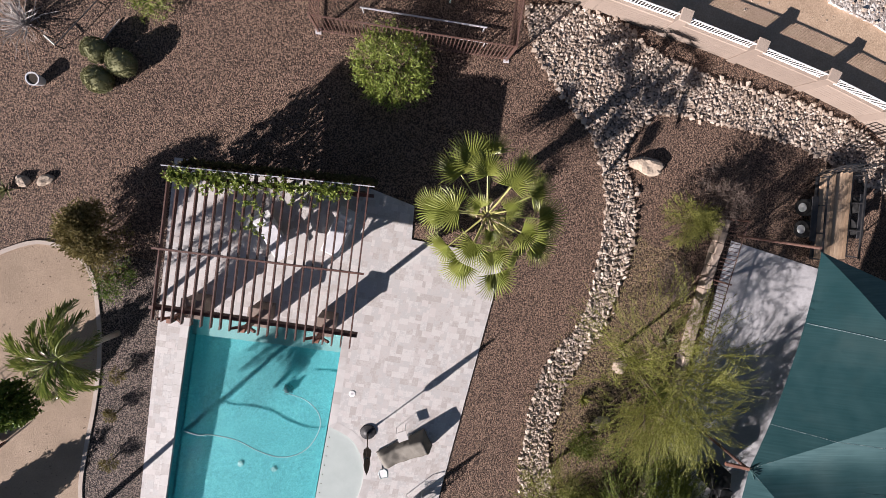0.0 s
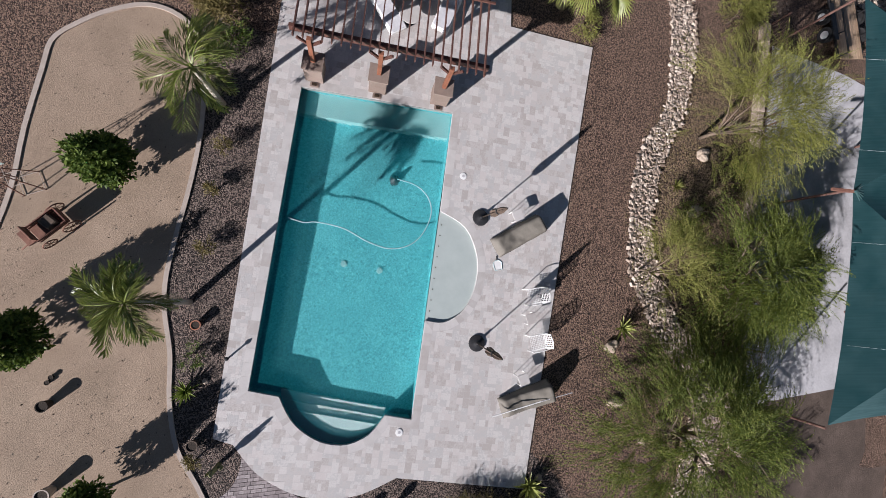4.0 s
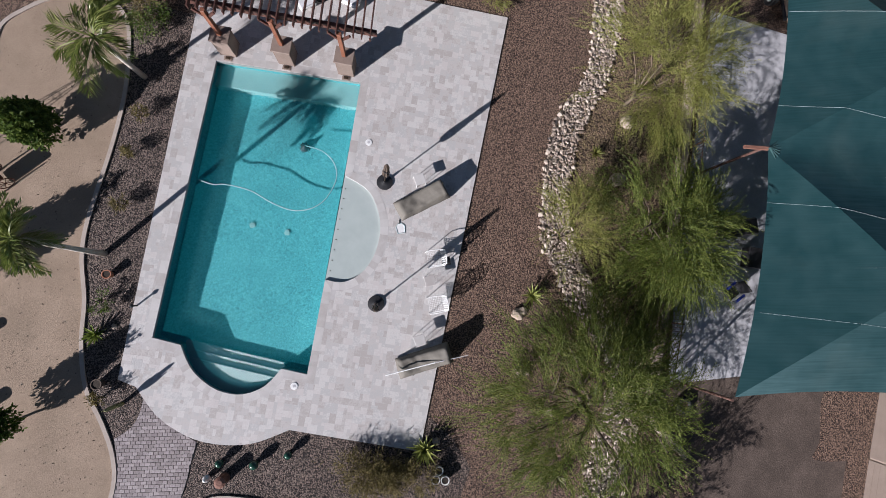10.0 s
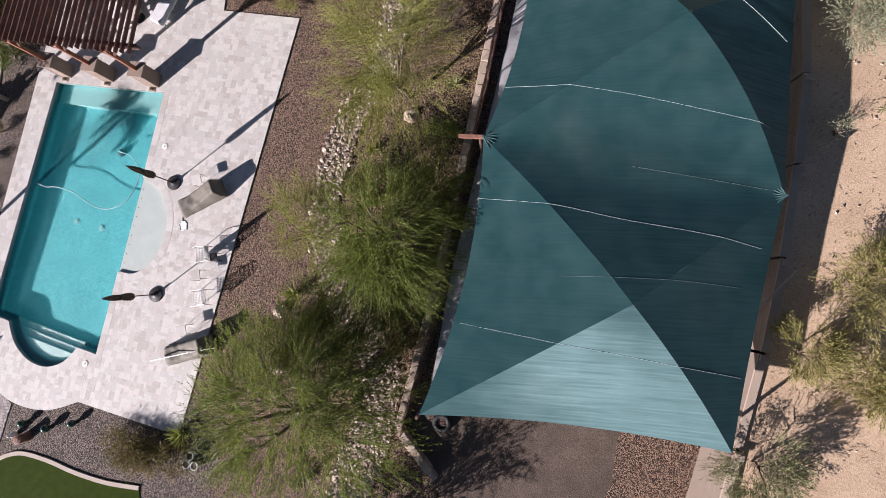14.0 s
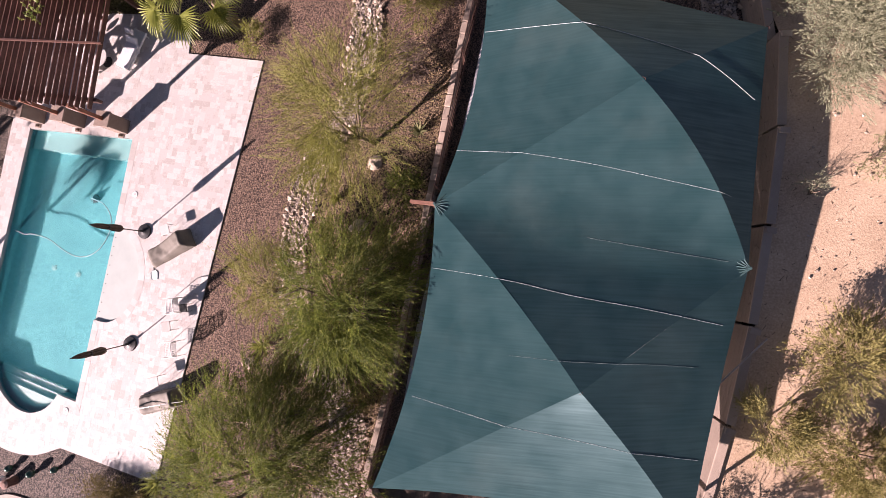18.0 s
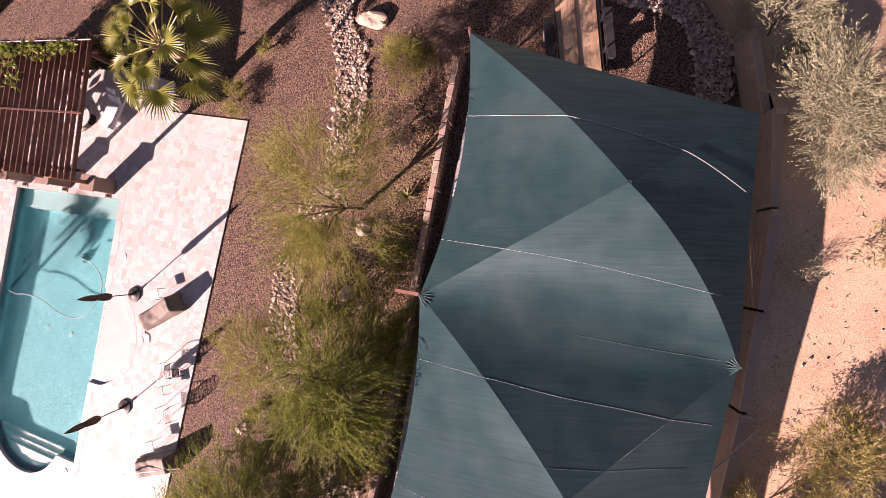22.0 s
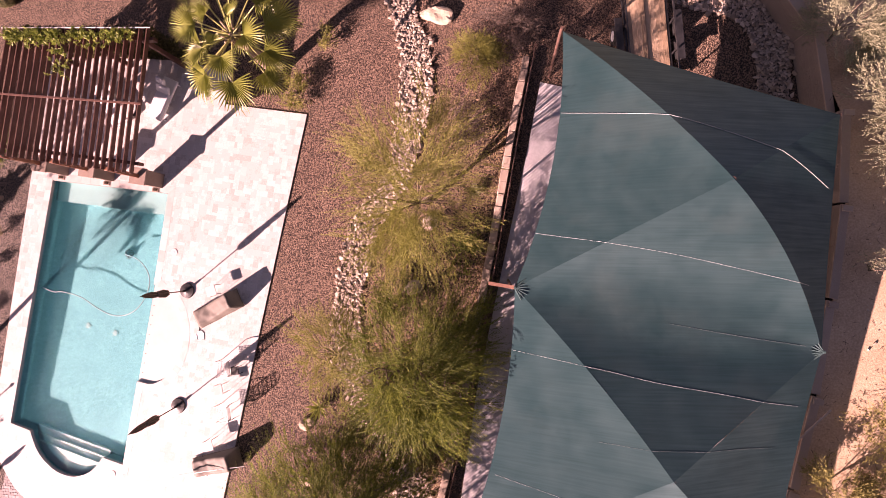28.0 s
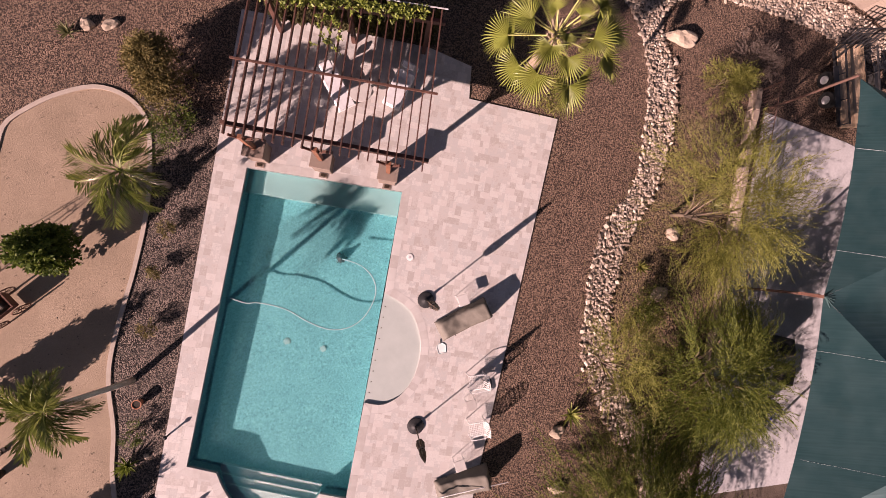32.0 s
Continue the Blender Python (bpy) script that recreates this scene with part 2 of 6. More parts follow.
# ---- helpers of this scene ----
def part(name, bm, mat, parent=None, label="", smooth=False):
    me = bpy.data.meshes.new(name)
    bm.to_mesh(me)
    bm.free()
    if smooth:
        me.polygons.foreach_set("use_smooth", [True] * len(me.polygons))
    me.materials.append(M[mat])
    ob = new(name, me)
    ob.parent = parent
    if label:
        tagged(ob, label)
    return ob


def raw_part(name, verts, faces, mat, parent=None, label="", smooth=False, kind=""):
    me = bpy.data.meshes.new(name)
    me.from_pydata(verts, [], faces)
    if smooth:
        me.polygons.foreach_set("use_smooth", [True] * len(me.polygons))
    me.materials.append(M[mat])
    ob = new(name, me)
    ob.parent = parent
    if label or kind:
        tagged(ob, label, kind=kind)
    return ob


def thing(name, label, category, m=None, group="", kind=""):
    e = new(name)
    e.empty_display_size = 0.1
    if m is not None:
        e.matrix_world = m
    return tagged(e, label, category, group, kind)


def box(bm, size, at=(0, 0, 0), turn=None, bevel=0.0):
    """A box whose base centre is at 'at'."""
    m = Matrix.Translation(at) @ (turn.to_4x4() if turn else Matrix()) @ Matrix.Translation((0, 0, size[2] / 2)) @ Matrix.Diagonal((*size, 1))
    r = bmesh.ops.create_cube(bm, size=1, matrix=m)
    if bevel:
        es = list({e for v in r["verts"] for e in v.link_edges})
        bmesh.ops.bevel(bm, geom=es, offset=bevel, segments=1, affect='EDGES')
    return bm


def rod(bm, a, b, r0, r1=None, n=8):
    a, b = Vector(a), Vector(b)
    d = b - a
    m = Matrix.Translation((a + b) / 2) @ d.to_track_quat('Z', 'Y').to_matrix().to_4x4()
    bmesh.ops.create_cone(bm, cap_ends=True, segments=n, radius1=r0, radius2=r0 if r1 is None else r1, depth=d.length, matrix=m)
    return bm


def beam(bm, a, b, w, h):
    """A timber from a to b, w wide and h high, its middle line from a to b."""
    a, b = Vector(a), Vector(b)
    d = b - a
    x = d.normalized()
    y = Vector((0, 0, 1)).cross(x)
    y = y.normalized() if y.length > 1e-3 else Vector((0, 1, 0))
    z = x.cross(y)
    m = Matrix((x, y, z)).transposed().to_4x4()
    bmesh.ops.create_cube(bm, size=1, matrix=Matrix.Translation((a + b) / 2) @ m @ Matrix.Diagonal((d.length, w, h, 1)))
    return bm


def tube(points, r, n=6, close=False):
    """A bent pipe through points as a bmesh."""
    bm = bmesh.new()
    pts = [Vector(p) for p in points]
    rings = []
    k = len(pts)
    for i, p in enumerate(pts):
        d = (pts[(i + 1) % k] - pts[i - 1]) if close or 0 < i < k - 1 else (pts[1] - pts[0] if i == 0 else pts[-1] - pts[-2])
        q = d.to_track_quat('Z', 'Y')
        rr = r[i] if isinstance(r, (list, tuple)) else r
        rings.append([bm.verts.new(p + q @ Vector((rr * math.cos(2 * math.pi * j / n), rr * math.sin(2 * math.pi * j / n), 0))) for j in range(n)])
    for i in range(k if close else k - 1):
        u, v = rings[i], rings[(i + 1) % k]
        for j in range(n):
            bm.faces.new((u[j], u[(j + 1) % n], v[(j + 1) % n], v[j]))
    if not close:
        bm.faces.new(rings[0][::-1])
        bm.faces.new(rings[-1])
    return bm


def lathe(profile, n=20):
    """A turned body from (radius, height) pairs."""
    bm = bmesh.new()
    rings = [[bm.verts.new((r * math.cos(2 * math.pi * j / n), r * math.sin(2 * math.pi * j / n), z)) for j in range(n)] for r, z in profile]
    for u, v in zip(rings, rings[1:]):
        for j in range(n):
            bm.faces.new((u[j], u[(j + 1) % n], v[(j + 1) % n], v[j]))
    bm.faces.new(rings[0][::-1])
    bm.faces.new(rings[-1])
    return bm


def smooth_line(pts, n=6, close=False):
    """Catmull-Rom through points, n steps a span."""
    p = [Vector((*q, 0)[:3]) if len(q) == 2 else Vector(q) for q in pts]
    k = len(p)
    out = []
    for i in range(k if close else k - 1):
        a, b, c, d = (p[(i + j) % k] if close else p[min(max(i + j, 0), k - 1)] for j in (-1, 0, 1, 2))
        for s in range(n):
            t = s / n
            out.append(0.5 * (2 * b + (c - a) * t + (2 * a - 5 * b + 4 * c - d) * t * t + (3 * b - a - 3 * c + d) * t ** 3))
    if not close:
        out.append(p[-1])
    return [(v.x, v.y) for v in out]


def area(poly):
    return 0.5 * sum(a[0] * b[1] - b[0] * a[1] for a, b in zip(poly, poly[1:] + poly[:1]))


def prism(outer, holes=(), z0=0.0, z1=0.1):
    """A slab with that outline and holes, from z0 up to z1."""
    loops = [list(outer) if area(list(outer)) > 0 else list(outer)[::-1]] + [list(h) if area(list(h)) < 0 else list(h)[::-1] for h in holes]
    tris = tessellate_polygon([[Vector((x, y, 0)) for x, y in lp] for lp in loops])
    flat = [p for lp in loops for p in lp]
    bm = bmesh.new()
    lo = [bm.verts.new((x, y, z0)) for x, y in flat]
    hi = [bm.verts.new((x, y, z1)) for x, y in flat]
    for t in tris:
        (x0, y0), (x1, y1), (x2, y2) = (flat[i] for i in t)
        t = t if (x1 - x0) * (y2 - y0) - (x2 - x0) * (y1 - y0) > 0 else t[::-1]
        try:
            bm.faces.new([hi[i] for i in t])
            bm.faces.new([lo[i] for i in t[::-1]])
        except ValueError:
            pass
    s = 0
    for lp in loops:
        k = len(lp)
        for i in range(k):
            a, b = s + i, s + (i + 1) % k
            bm.faces.new((lo[a], lo[b], hi[b], hi[a]))
        s += k
    return bm


def inside(p, poly):
    x, y = p
    odd = False
    for (x0, y0), (x1, y1) in zip(poly, poly[1:] + poly[:1]):
        if (y0 > y) != (y1 > y) and x < (x1 - x0) * (y - y0) / (y1 - y0) + x0:
            odd = not odd
    return odd


def offset(poly, d):
    """The outline moved outwards by d."""
    poly = poly if area(poly) > 0 else poly[::-1]
    out, k = [], len(poly)
    for i in range(k):
        a, b, c = Vector(poly[i - 1]), Vector(poly[i]), Vector(poly[(i + 1) % k])
        u, v = (b - a).normalized(), (c - b).normalized()
        nu, nv = Vector((u.y, -u.x)), Vector((v.y, -v.x))
        s = nu + nv
        s = s / max(0.35, s.length_squared / 2)
        out.append((b.x + s.x * d, b.y + s.y * d))
    return out


def ribbon(pts, w):
    """The outline of a band w wide along a line."""
    left, right = [], []
    for i, p in enumerate(pts):
        a, b = Vector(pts[max(0, i - 1)]), Vector(pts[min(len(pts) - 1, i + 1)])
        d = (b - a).normalized()
        left.append((p[0] - d.y * w / 2, p[1] + d.x * w / 2))
        right.append((p[0] + d.y * w / 2, p[1] - d.x * w / 2))
    return left + right[::-1]


def turned(deg):
    return Matrix.Rotation(radians(deg), 3, 'Z')


rnd = random.Random(7)

# ---- ground and paving ----
TL, TR, BL, BR = (-6.84, 7.16), (-1.40, 6.55), (-8.50, -3.22), (-3.12, -4.59)
STEP_ARC = smooth_line([(-7.54, -3.48), (-7.33, -3.97), (-7.04, -4.44), (-6.56, -4.87), (-6.02, -5.15), (-5.33, -5.24), (-4.59, -4.97), (-4.04, -4.37)], 3)
SHELF_ARC = smooth_line([(-2.57, -1.16), (-1.86, -1.24), (-1.14, -0.80), (-0.68, 0.04), (-0.58, 1.12), (-1.00, 2.20), (-1.94, 2.82)], 4)
POOL = [BL] + STEP_ARC + [BR, TR, TL]
BASIN = [BL] + STEP_ARC + [BR] + SHELF_ARC + [TR, TL]
PATIO = [(-9.55, -4.65)] + smooth_line([(-8.95, -4.90), (-8.22, -5.88), (-7.30, -6.55), (-6.50, -6.86), (-5.60, -6.98), (-4.75, -6.90), (-3.68, -6.52)], 4) \
    + [(0.98, -7.42), (4.52, 9.62), (1.02, 10.15), (1.08, 11.38), (-0.54, 11.95), (-7.17, 12.71)]
GRANITE_E = smooth_line([(-14.05, 8.55), (-13.05, 9.20), (-11.80, 9.62), (-10.78, 9.35), (-10.12, 8.55), (-9.98, 7.00), (-10.05, 5.40), (-10.35, 3.60), (-10.72, 2.00), (-11.00, 0.60),
                         (-11.03, -0.50), (-10.84, -1.90), (-10.83, -3.40), (-10.58, -4.90), (-9.98, -6.10), (-9.55, -7.20), (-9.46, -8.30), (-9.89, -10.02)], 4)
GRANITE = GRANITE_E + [(-10.95, -14.30), (-24.43, -14.57), (-24.94, -1.04)] + smooth_line([(-16.98, -1.73), (-15.92, 1.41), (-15.34, 3.40), (-15.06, 5.29), (-14.66, 7.15), (-14.45, 8.10)], 3)[1:]
WALL = smooth_line([(-4.52, 20.44), (0.54, 19.75), (6.20, 18.85), (7.87, 18.51), (9.56, 18.09), (12.29, 17.38), (15.81, 16.35), (18.41, 15.39), (20.60, 13.92), (21.85, 12.12), (22.30, 10.30), (22.42, 8.15), (22.30, 5.80), (21.98, 3.25), (21.67, 1.05),
                    (21.10, -1.75), (20.54, -3.95), (19.90, -6.20), (19.20, -8.60), (18.25, -11.92)], 4)

S = 900.0
ground = part("ground", prism([(-S, -S), (S, -S), (S, S), (-S, S)], [offset(BASIN, 0.2)], -0.02, 0.0), "gravel")
tagged(ground, "brown crushed gravel ground of a desert yard", "ground", kind="structure")
DARK = [(-10.79, 9.13), (-9.55, 9.41), (-8.00, 9.02), (0.92, 9.27), (1.17, -6.06), (2.27, -7.19), (2.86, -8.11), (2.44, -9.20), (2.72, -11.00), (-11.32, -10.82), (-11.58, 0.04)]
DARK = [(x + 0.25 * noise.noise(Vector((x * 2, y * 2, 1))), y + 0.25 * noise.noise(Vector((x * 2, y * 2, 5)))) for x, y in DARK]
ob = part("gravel_strip", prism(DARK, [offset(BASIN, 0.2)], -0.02, 0.006), "dark_gravel")
tagged(ob, "darker grey-brown gravel strip round the patio", "ground", kind="structure")
ob = part("granite_bed", prism(GRANITE, (), -0.02, 0.012), "granite")
tagged(ob, "tan decomposed granite garden bed beside the gravel", "ground", kind="structure")


def ease(t):
    t = max(0.0, min(1.0, t))
    return t * t * (3 - 2 * t)


def bank(y):
    """The height of the desert bank behind the wall."""
    return 0.48 + 1.14 * ease((11.5 - y) / 4.2) * (1 - 0.75 * ease((-5.5 - y) / 6))


bm = bmesh.new()
rows = []
for i, p in enumerate(WALL):
    a, b = Vector(WALL[max(0, i - 1)]), Vector(WALL[min(len(WALL) - 1, i + 1)])
    d = (b - a).normalized()
    out = Vector((-d.y, d.x))
    row = []
    for r in (0.10, 0.6, 1.4, 2.6, 4.2, 6.5, 10, 18, 60, 300, 850):
        q = Vector(p) + out * r
        z = bank(p[1]) * (1 - ease((r - 60) / 400))
        if 0.3 < r < 20:
            z += 0.05 * noise.noise(Vector((q.x * 0.35, q.y * 0.35, 4))) * ease(r / 3)
        row.append(bm.verts.new((q.x, q.y, max(z, 0.012))))
    rows.append(row)
for u, v in zip(rows, rows[1:]):
    for k in range(len(u) - 1):
        bm.faces.new((u[k], v[k], v[k + 1], u[k + 1]))
bmesh.ops.recalc_face_normals(bm, faces=bm.faces)
if sum(f.normal.z for f in bm.faces) < 0:
    bmesh.ops.reverse_faces(bm, faces=bm.faces)
ob = part("desert_ground", bm, "dirt", smooth=True)
tagged(ob, "sandy orange desert dirt beyond the garden wall", "ground", kind="structure")
DRIVE = [(10.23, -6.84), (11.20, -8.20), (12.09, -12.82), (16.84, -12.69), (17.71, -9.91), (18.38, -7.36), (19.05, -4.93), (10.17, -4.64)]
ob = part("drive", prism(DRIVE, (), -0.02, 0.014), "drive")
tagged(ob, "packed brown dirt drive south of the shade", "drive", kind="structure")
PATCH = [(17.47, -5.52), (19.57, -5.21), (18.83, -8.07), (16.70, -8.29), (17.02, -7.56)]
ob = part("gravel_patch", prism(smooth_line(PATCH, 3, True), (), -0.02, 0.022), "gravel")
tagged(ob, "loose brown gravel patch at the drive's edge", "ground", kind="structure")
SLAB = [(10.71, -5.22), (11.34, -0.64), (12.20, 3.68), (13.10, 8.19), (13.52, 10.53), (17.44, 9.51), (20.85, 8.19), (20.93, 4.11), (19.26, -4.54)]
ob = part("concrete_slab", prism(SLAB, (), -0.02, 0.03), "concrete")
tagged(ob, "pale grey concrete parking slab under the shade", "slab", kind="structure")
ob = part("garden_curb", prism(ribbon(smooth_line([(-16.98, -1.73), (-15.92, 1.41), (-15.34, 3.40), (-15.06, 5.29), (-14.66, 7.15), (-14.45, 8.10), (-14.05, 8.55)], 3)[:-1] + GRANITE_E, 0.14), (), -0.02, 0.05), "curb")
tagged(ob, "pale curved concrete curb between granite and gravel", "curb", kind="structure")

patio = part("patio", prism(PATIO, [BASIN], -0.10, 0.0428), "joint")
tagged(patio, "pale travertine paver patio round the swimming pool", "patio", kind="structure")

PATH = [(-8.65, -5.01)] + [(-8.12, -5.72), (-7.55, -6.37), (-6.98, -6.74), (-6.82, -6.84)] + smooth_line([(-6.82, -6.84), (-6.97, -7.50), (-7.14, -8.33), (-7.46, -9.30), (-7.90, -10.51)], 3)[1:] + [(-9.85, -10.45)] \
    + smooth_line([(-9.61, -9.16), (-9.39, -8.27), (-9.37, -7.54), (-9.54, -6.65)], 3) + smooth_line([(-9.54, -6.65), (-9.03, -6.29), (-8.75, -5.77), (-8.65, -5.05)], 3)[1:-1]
path = part("brick_path", prism(PATH, (), -0.05, 0.016), "brick_bed")
tagged(path, "grey brick paver path curving away from the patio", "path", kind="structure")
TURF = smooth_line([(-7.62, -9.65), (-7.08, -9.09), (-6.34, -8.79), (-5.65, -8.76), (-4.53, -8.95), (-3.52, -9.21), (-2.01, -9.46), (-0.50, -9.51)], 4)
ob = part("turf", prism(TURF + [(0.26, -13.01), (-8.17, -12.92)], (), -0.02, 0.03), "gravel")
tagged(ob, "dark green artificial turf lawn with a curb", "lawn", kind="structure")
ob = part("turf_curb", prism(ribbon(TURF, 0.16), (), -0.02, 0.055), "curb")
tagged(ob, "pale concrete curb along the green turf", "curb", kind="structure")

# ---- pool ----
FLOOR = -0.82


def floor_z(y):
    """The pool floor falls away from the steps."""
    return -0.60 - 0.20 * max(0.0, min(1.0, (y + 4.6) / 11.8))


pool = thing("swimming_pool", "turquoise plaster swimming pool with curved steps and round shelf", "pool")
bm = bmesh.new()
k = len(POOL)
P0 = POOL if area(POOL) > 0 else POOL[::-1]
lo = [bm.verts.new((x, y, -0.60 - 0.20 * (y + 4.6) / 11.8)) for x, y in P0]
hi = [bm.verts.new((x, y, -0.06)) for x, y in P0]
bm.faces.new(lo)
for i in range(k):
    j = (i + 1) % k
    bm.faces.new((hi[i], hi[j], lo[j], lo[i]))
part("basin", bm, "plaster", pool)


def along(a, b, t):
    return (a[0] + (b[0] - a[0]) * t, a[1] + (b[1] - a[1]) * t)


def cut_below(poly, p, q):
    """The part of an outline on the right of the line from p to q."""
    out = []
    s = lambda v: (q[0] - p[0]) * (v[1] - p[1]) - (q[1] - p[1]) * (v[0] - p[0])
    for a, b in zip(poly, poly[1:] + poly[:1]):
        sa, sb = s(a), s(b)
        if sa <= 0:
            out.append(a)
        if sa * sb < 0:
            out.append(along(a, b, sa / (sa - sb)))
    return out


for i, (d, z) in enumerate(((-0.42, -0.20), (-0.14, -0.305), (0.14, -0.41))):
    a = (BL[0] + 0.14 * d, BL[1] + 0.99 * d)
    b = (BR[0] + 0.14 * d, BR[1] + 0.99 * d)
    lobe = STEP_ARC + [(STEP_ARC[-1][0] + 0.09, STEP_ARC[-1][1] + 0.6), (STEP_ARC[0][0] + 0.09, STEP_ARC[0][1] + 0.6)]
    tread = cut_below(offset(lobe, -0.004), a, b)
    part("step", prism(tread, (), FLOOR, z), "tread", pool, "pale plaster pool step")
ledge = [(TL[0] + 0.005, TL[1] - 0.005), (TR[0] - 0.005, TR[1] - 0.005), along(TR, BR, 0.08), along(TL, BL, 0.08)]
part("bench", prism([(x + (0.004 if i in (0, 3) else -0.004), y) for i, (x, y) in enumerate(ledge)], (), FLOOR, -0.33), "bench", pool, "shallow plaster bench along the wall")
part("shelf", prism(SHELF_ARC, (), -0.5, -0.03), "shelf", pool, "round pale grey-green sun shelf")

# added band, not a seen part: dulls the sunlit face below the coping
inner = Vector((TL[0] - BL[0], TL[1] - BL[1], 0)).normalized() * -0.012
part("glare_cover_band", beam(bmesh.new(), (TL[0] + 0.01 + inner.x, TL[1] + inner.y, -0.037), (TR[0] - 0.01 + inner.x, TR[1] + inner.y, -0.037), 0.02, 0.13), "tile", pool, "grey-green band added to dull the sunlit north edge")

bm = bmesh.new()
bm.faces.new([bm.verts.new((x, y, -0.10)) for x, y in (offset(POOL, -0.004))])
water = part("pool_water", bm, "plaster", None)
tagged(water, "clear turquoise pool water with small ripples", "water", kind="structure")
wm = bpy.data.materials.new("water")
wm.use_nodes = True
n, l = wm.node_tree.nodes, wm.node_tree.links
n.remove(n["Principled BSDF"])
tr, gl, mix, fr = n.new("ShaderNodeBsdfRefraction"), n.new("ShaderNodeBsdfGlossy"), n.new("ShaderNodeMixShader"), n.new("ShaderNodeFresnel")
tr.inputs[0].default_value = (0.86, 0.97, 0.975, 1)
tr.inputs["IOR"].default_value, tr.inputs["Roughness"].default_value = 1.33, 0.0
gl.inputs["Roughness"].default_value = 0.06
gl.inputs[0].default_value = (0.30, 0.42, 0.45, 1)
fr.inputs[0].default_value = 1.33
no, bu, co = n.new("ShaderNodeTexNoise"), n.new("ShaderNodeBump"), n.new("ShaderNodeTexCoord")
no.inputs["Scale"].default_value, no.inputs["Detail"].default_value = 13.0, 2
bu.inputs["Strength"].default_value, bu.inputs["Distance"].default_value = 0.9, 0.032
l.new(co.outputs["Object"], no.inputs[0])
l.new(no.outputs[0], bu.inputs["Height"])
l.new(bu.outputs[0], gl.inputs["Normal"])
l.new(bu.outputs[0], tr.inputs["Normal"])
l.new(bu.outputs[0], fr.inputs["Normal"])
l.new(fr.outputs[0], mix.inputs[0])
l.new(tr.outputs[0], mix.inputs[1])
l.new(gl.outputs[0], mix.inputs[2])
# light scattered back by the water itself
cloud, murk = n.new("ShaderNodeBsdfDiffuse"), n.new("ShaderNodeMixShader")
cloud.inputs[0].default_value = (0.015, 0.31, 0.35, 1)
murk.inputs[0].default_value = 0.14
l.new(bu.outputs[0], cloud.inputs["Normal"])
l.new(mix.outputs[0], murk.inputs[1])
l.new(cloud.outputs[0], murk.inputs[2])
l.new(murk.outputs[0], n["Material Output"].inputs[0])
water.data.materials[0] = wm
water.visible_shadow = False

# ---- pergola ----
pergola = thing("pergola", "red-brown timber slat pergola on stone piers at the pool's end", "pergola")
PNW, PNE, PSW, PSE, PZ = (-6.10, 12.42), (-0.36, 12.10), (-6.82, 7.70), (-0.88, 6.88), 2.40
SLATS = 22
for i in range(SLATS):
    t = i / (SLATS - 1)
    a, b = along(PSW, PSE, t), along(PNW, PNE, t)
    z = PZ + rnd.uniform(-0.012, 0.012)
    part("slat", beam(bmesh.new(), (*a, z), (*b, z), 0.038, 0.155), "timber", pergola)
for t, w, h, z, name in ((0.075, 0.11, 0.24, PZ - 0.19, "beam"), (0.47, 0.06, 0.07, PZ + 0.105, "purlin"), (0.93, 0.11, 0.20, PZ - 0.17, "beam"), (0.985, 0.03, 0.03, PZ + 0.12, "rail")):
    a, b = along(PSW, PNW, t), along(PSE, PNE, t)
    u = Vector((b[0] - a[0], b[1] - a[1])).normalized() * 0.18
    part(name, beam(bmesh.new(), (a[0] - u.x, a[1] - u.y, z), (b[0] + u.x, b[1] + u.y, z), w, h), "timber" if name != "rail" else "concrete", pergola)
PIERS = [((-6.81, 7.34), (-6.00, 7.20)), ((-4.61, 7.06), (-3.85, 6.96)), ((-2.37, 6.75), (-1.57, 6.65))]
for a, b in PIERS:
    c = ((a[0] + b[0]) / 2 + 0.05, (a[1] + b[1]) / 2 + 0.38)
    turn = turned(-8.3)
    pier = part("pier", box(bmesh.new(), (0.62, 0.58, 0.92), (*c, 0.03), turn, 0.012), "stone_pier", pergola, "tan stone-clad pier")
    part("cap", box(bmesh.new(), (0.70, 0.66, 0.06), (*c, 0.952), turn, 0.01), "stone_pier", pier)
    part("post", box(bmesh.new(), (0.15, 0.15, 1.36), (*c, 1.012), turn, 0.01), "timber_lit", pergola)
    for s in (-1, 1):
        bm = beam(bmesh.new(), (c[0] + s * 0.06, c[1] - 0.01 * s, 2.02), (c[0] + s * 0.36, c[1] - 0.05 * s, 2.32), 0.07, 0.08)
        part("brace", bm, "timber", pergola)
for t in (0.06, 0.5, 0.94):
    p = along(along(PSW, PNW, 0.93), along(PSE, PNE, 0.93), t)
    part("post", box(bmesh.new(), (0.16, 0.16, 2.32), (*p, 0.03), turned(-7), 0.01), "timber", pergola)

# ---- garden wall ----
wall = part("garden_wall", prism(ribbon(WALL, 0.18), (), -0.05, 0.9), "block")
tagged(wall, "long curved tan block garden wall", "wall", kind="structure")

# ---- shade sail ----
shade = thing("shade_sail", "large dark teal shade cloth stretched over the parking slab", "shade sail")
W_, E_, NW_, NE_, SW_, SE_ = (Vector(v) for v in ((12.53, 3.19, 3.4), (20.76, 1.60, 3.05), (13.84, 10.60, 3.4), (21.38, 8.10, 2.9), (10.95, -4.97, 3.15), (19.35, -5.30, 2.95)))
X1, X2 = Vector((17.80, 6.05, 4.60)), Vector((16.45, -1.52, 4.45))
cm = bpy.data.materials.new("teal_shade_cloth")
cm.use_nodes = True
n, l = cm.node_tree.nodes, cm.node_tree.links
b = n["Principled BSDF"]
b.inputs["Roughness"].default_value = 0.9
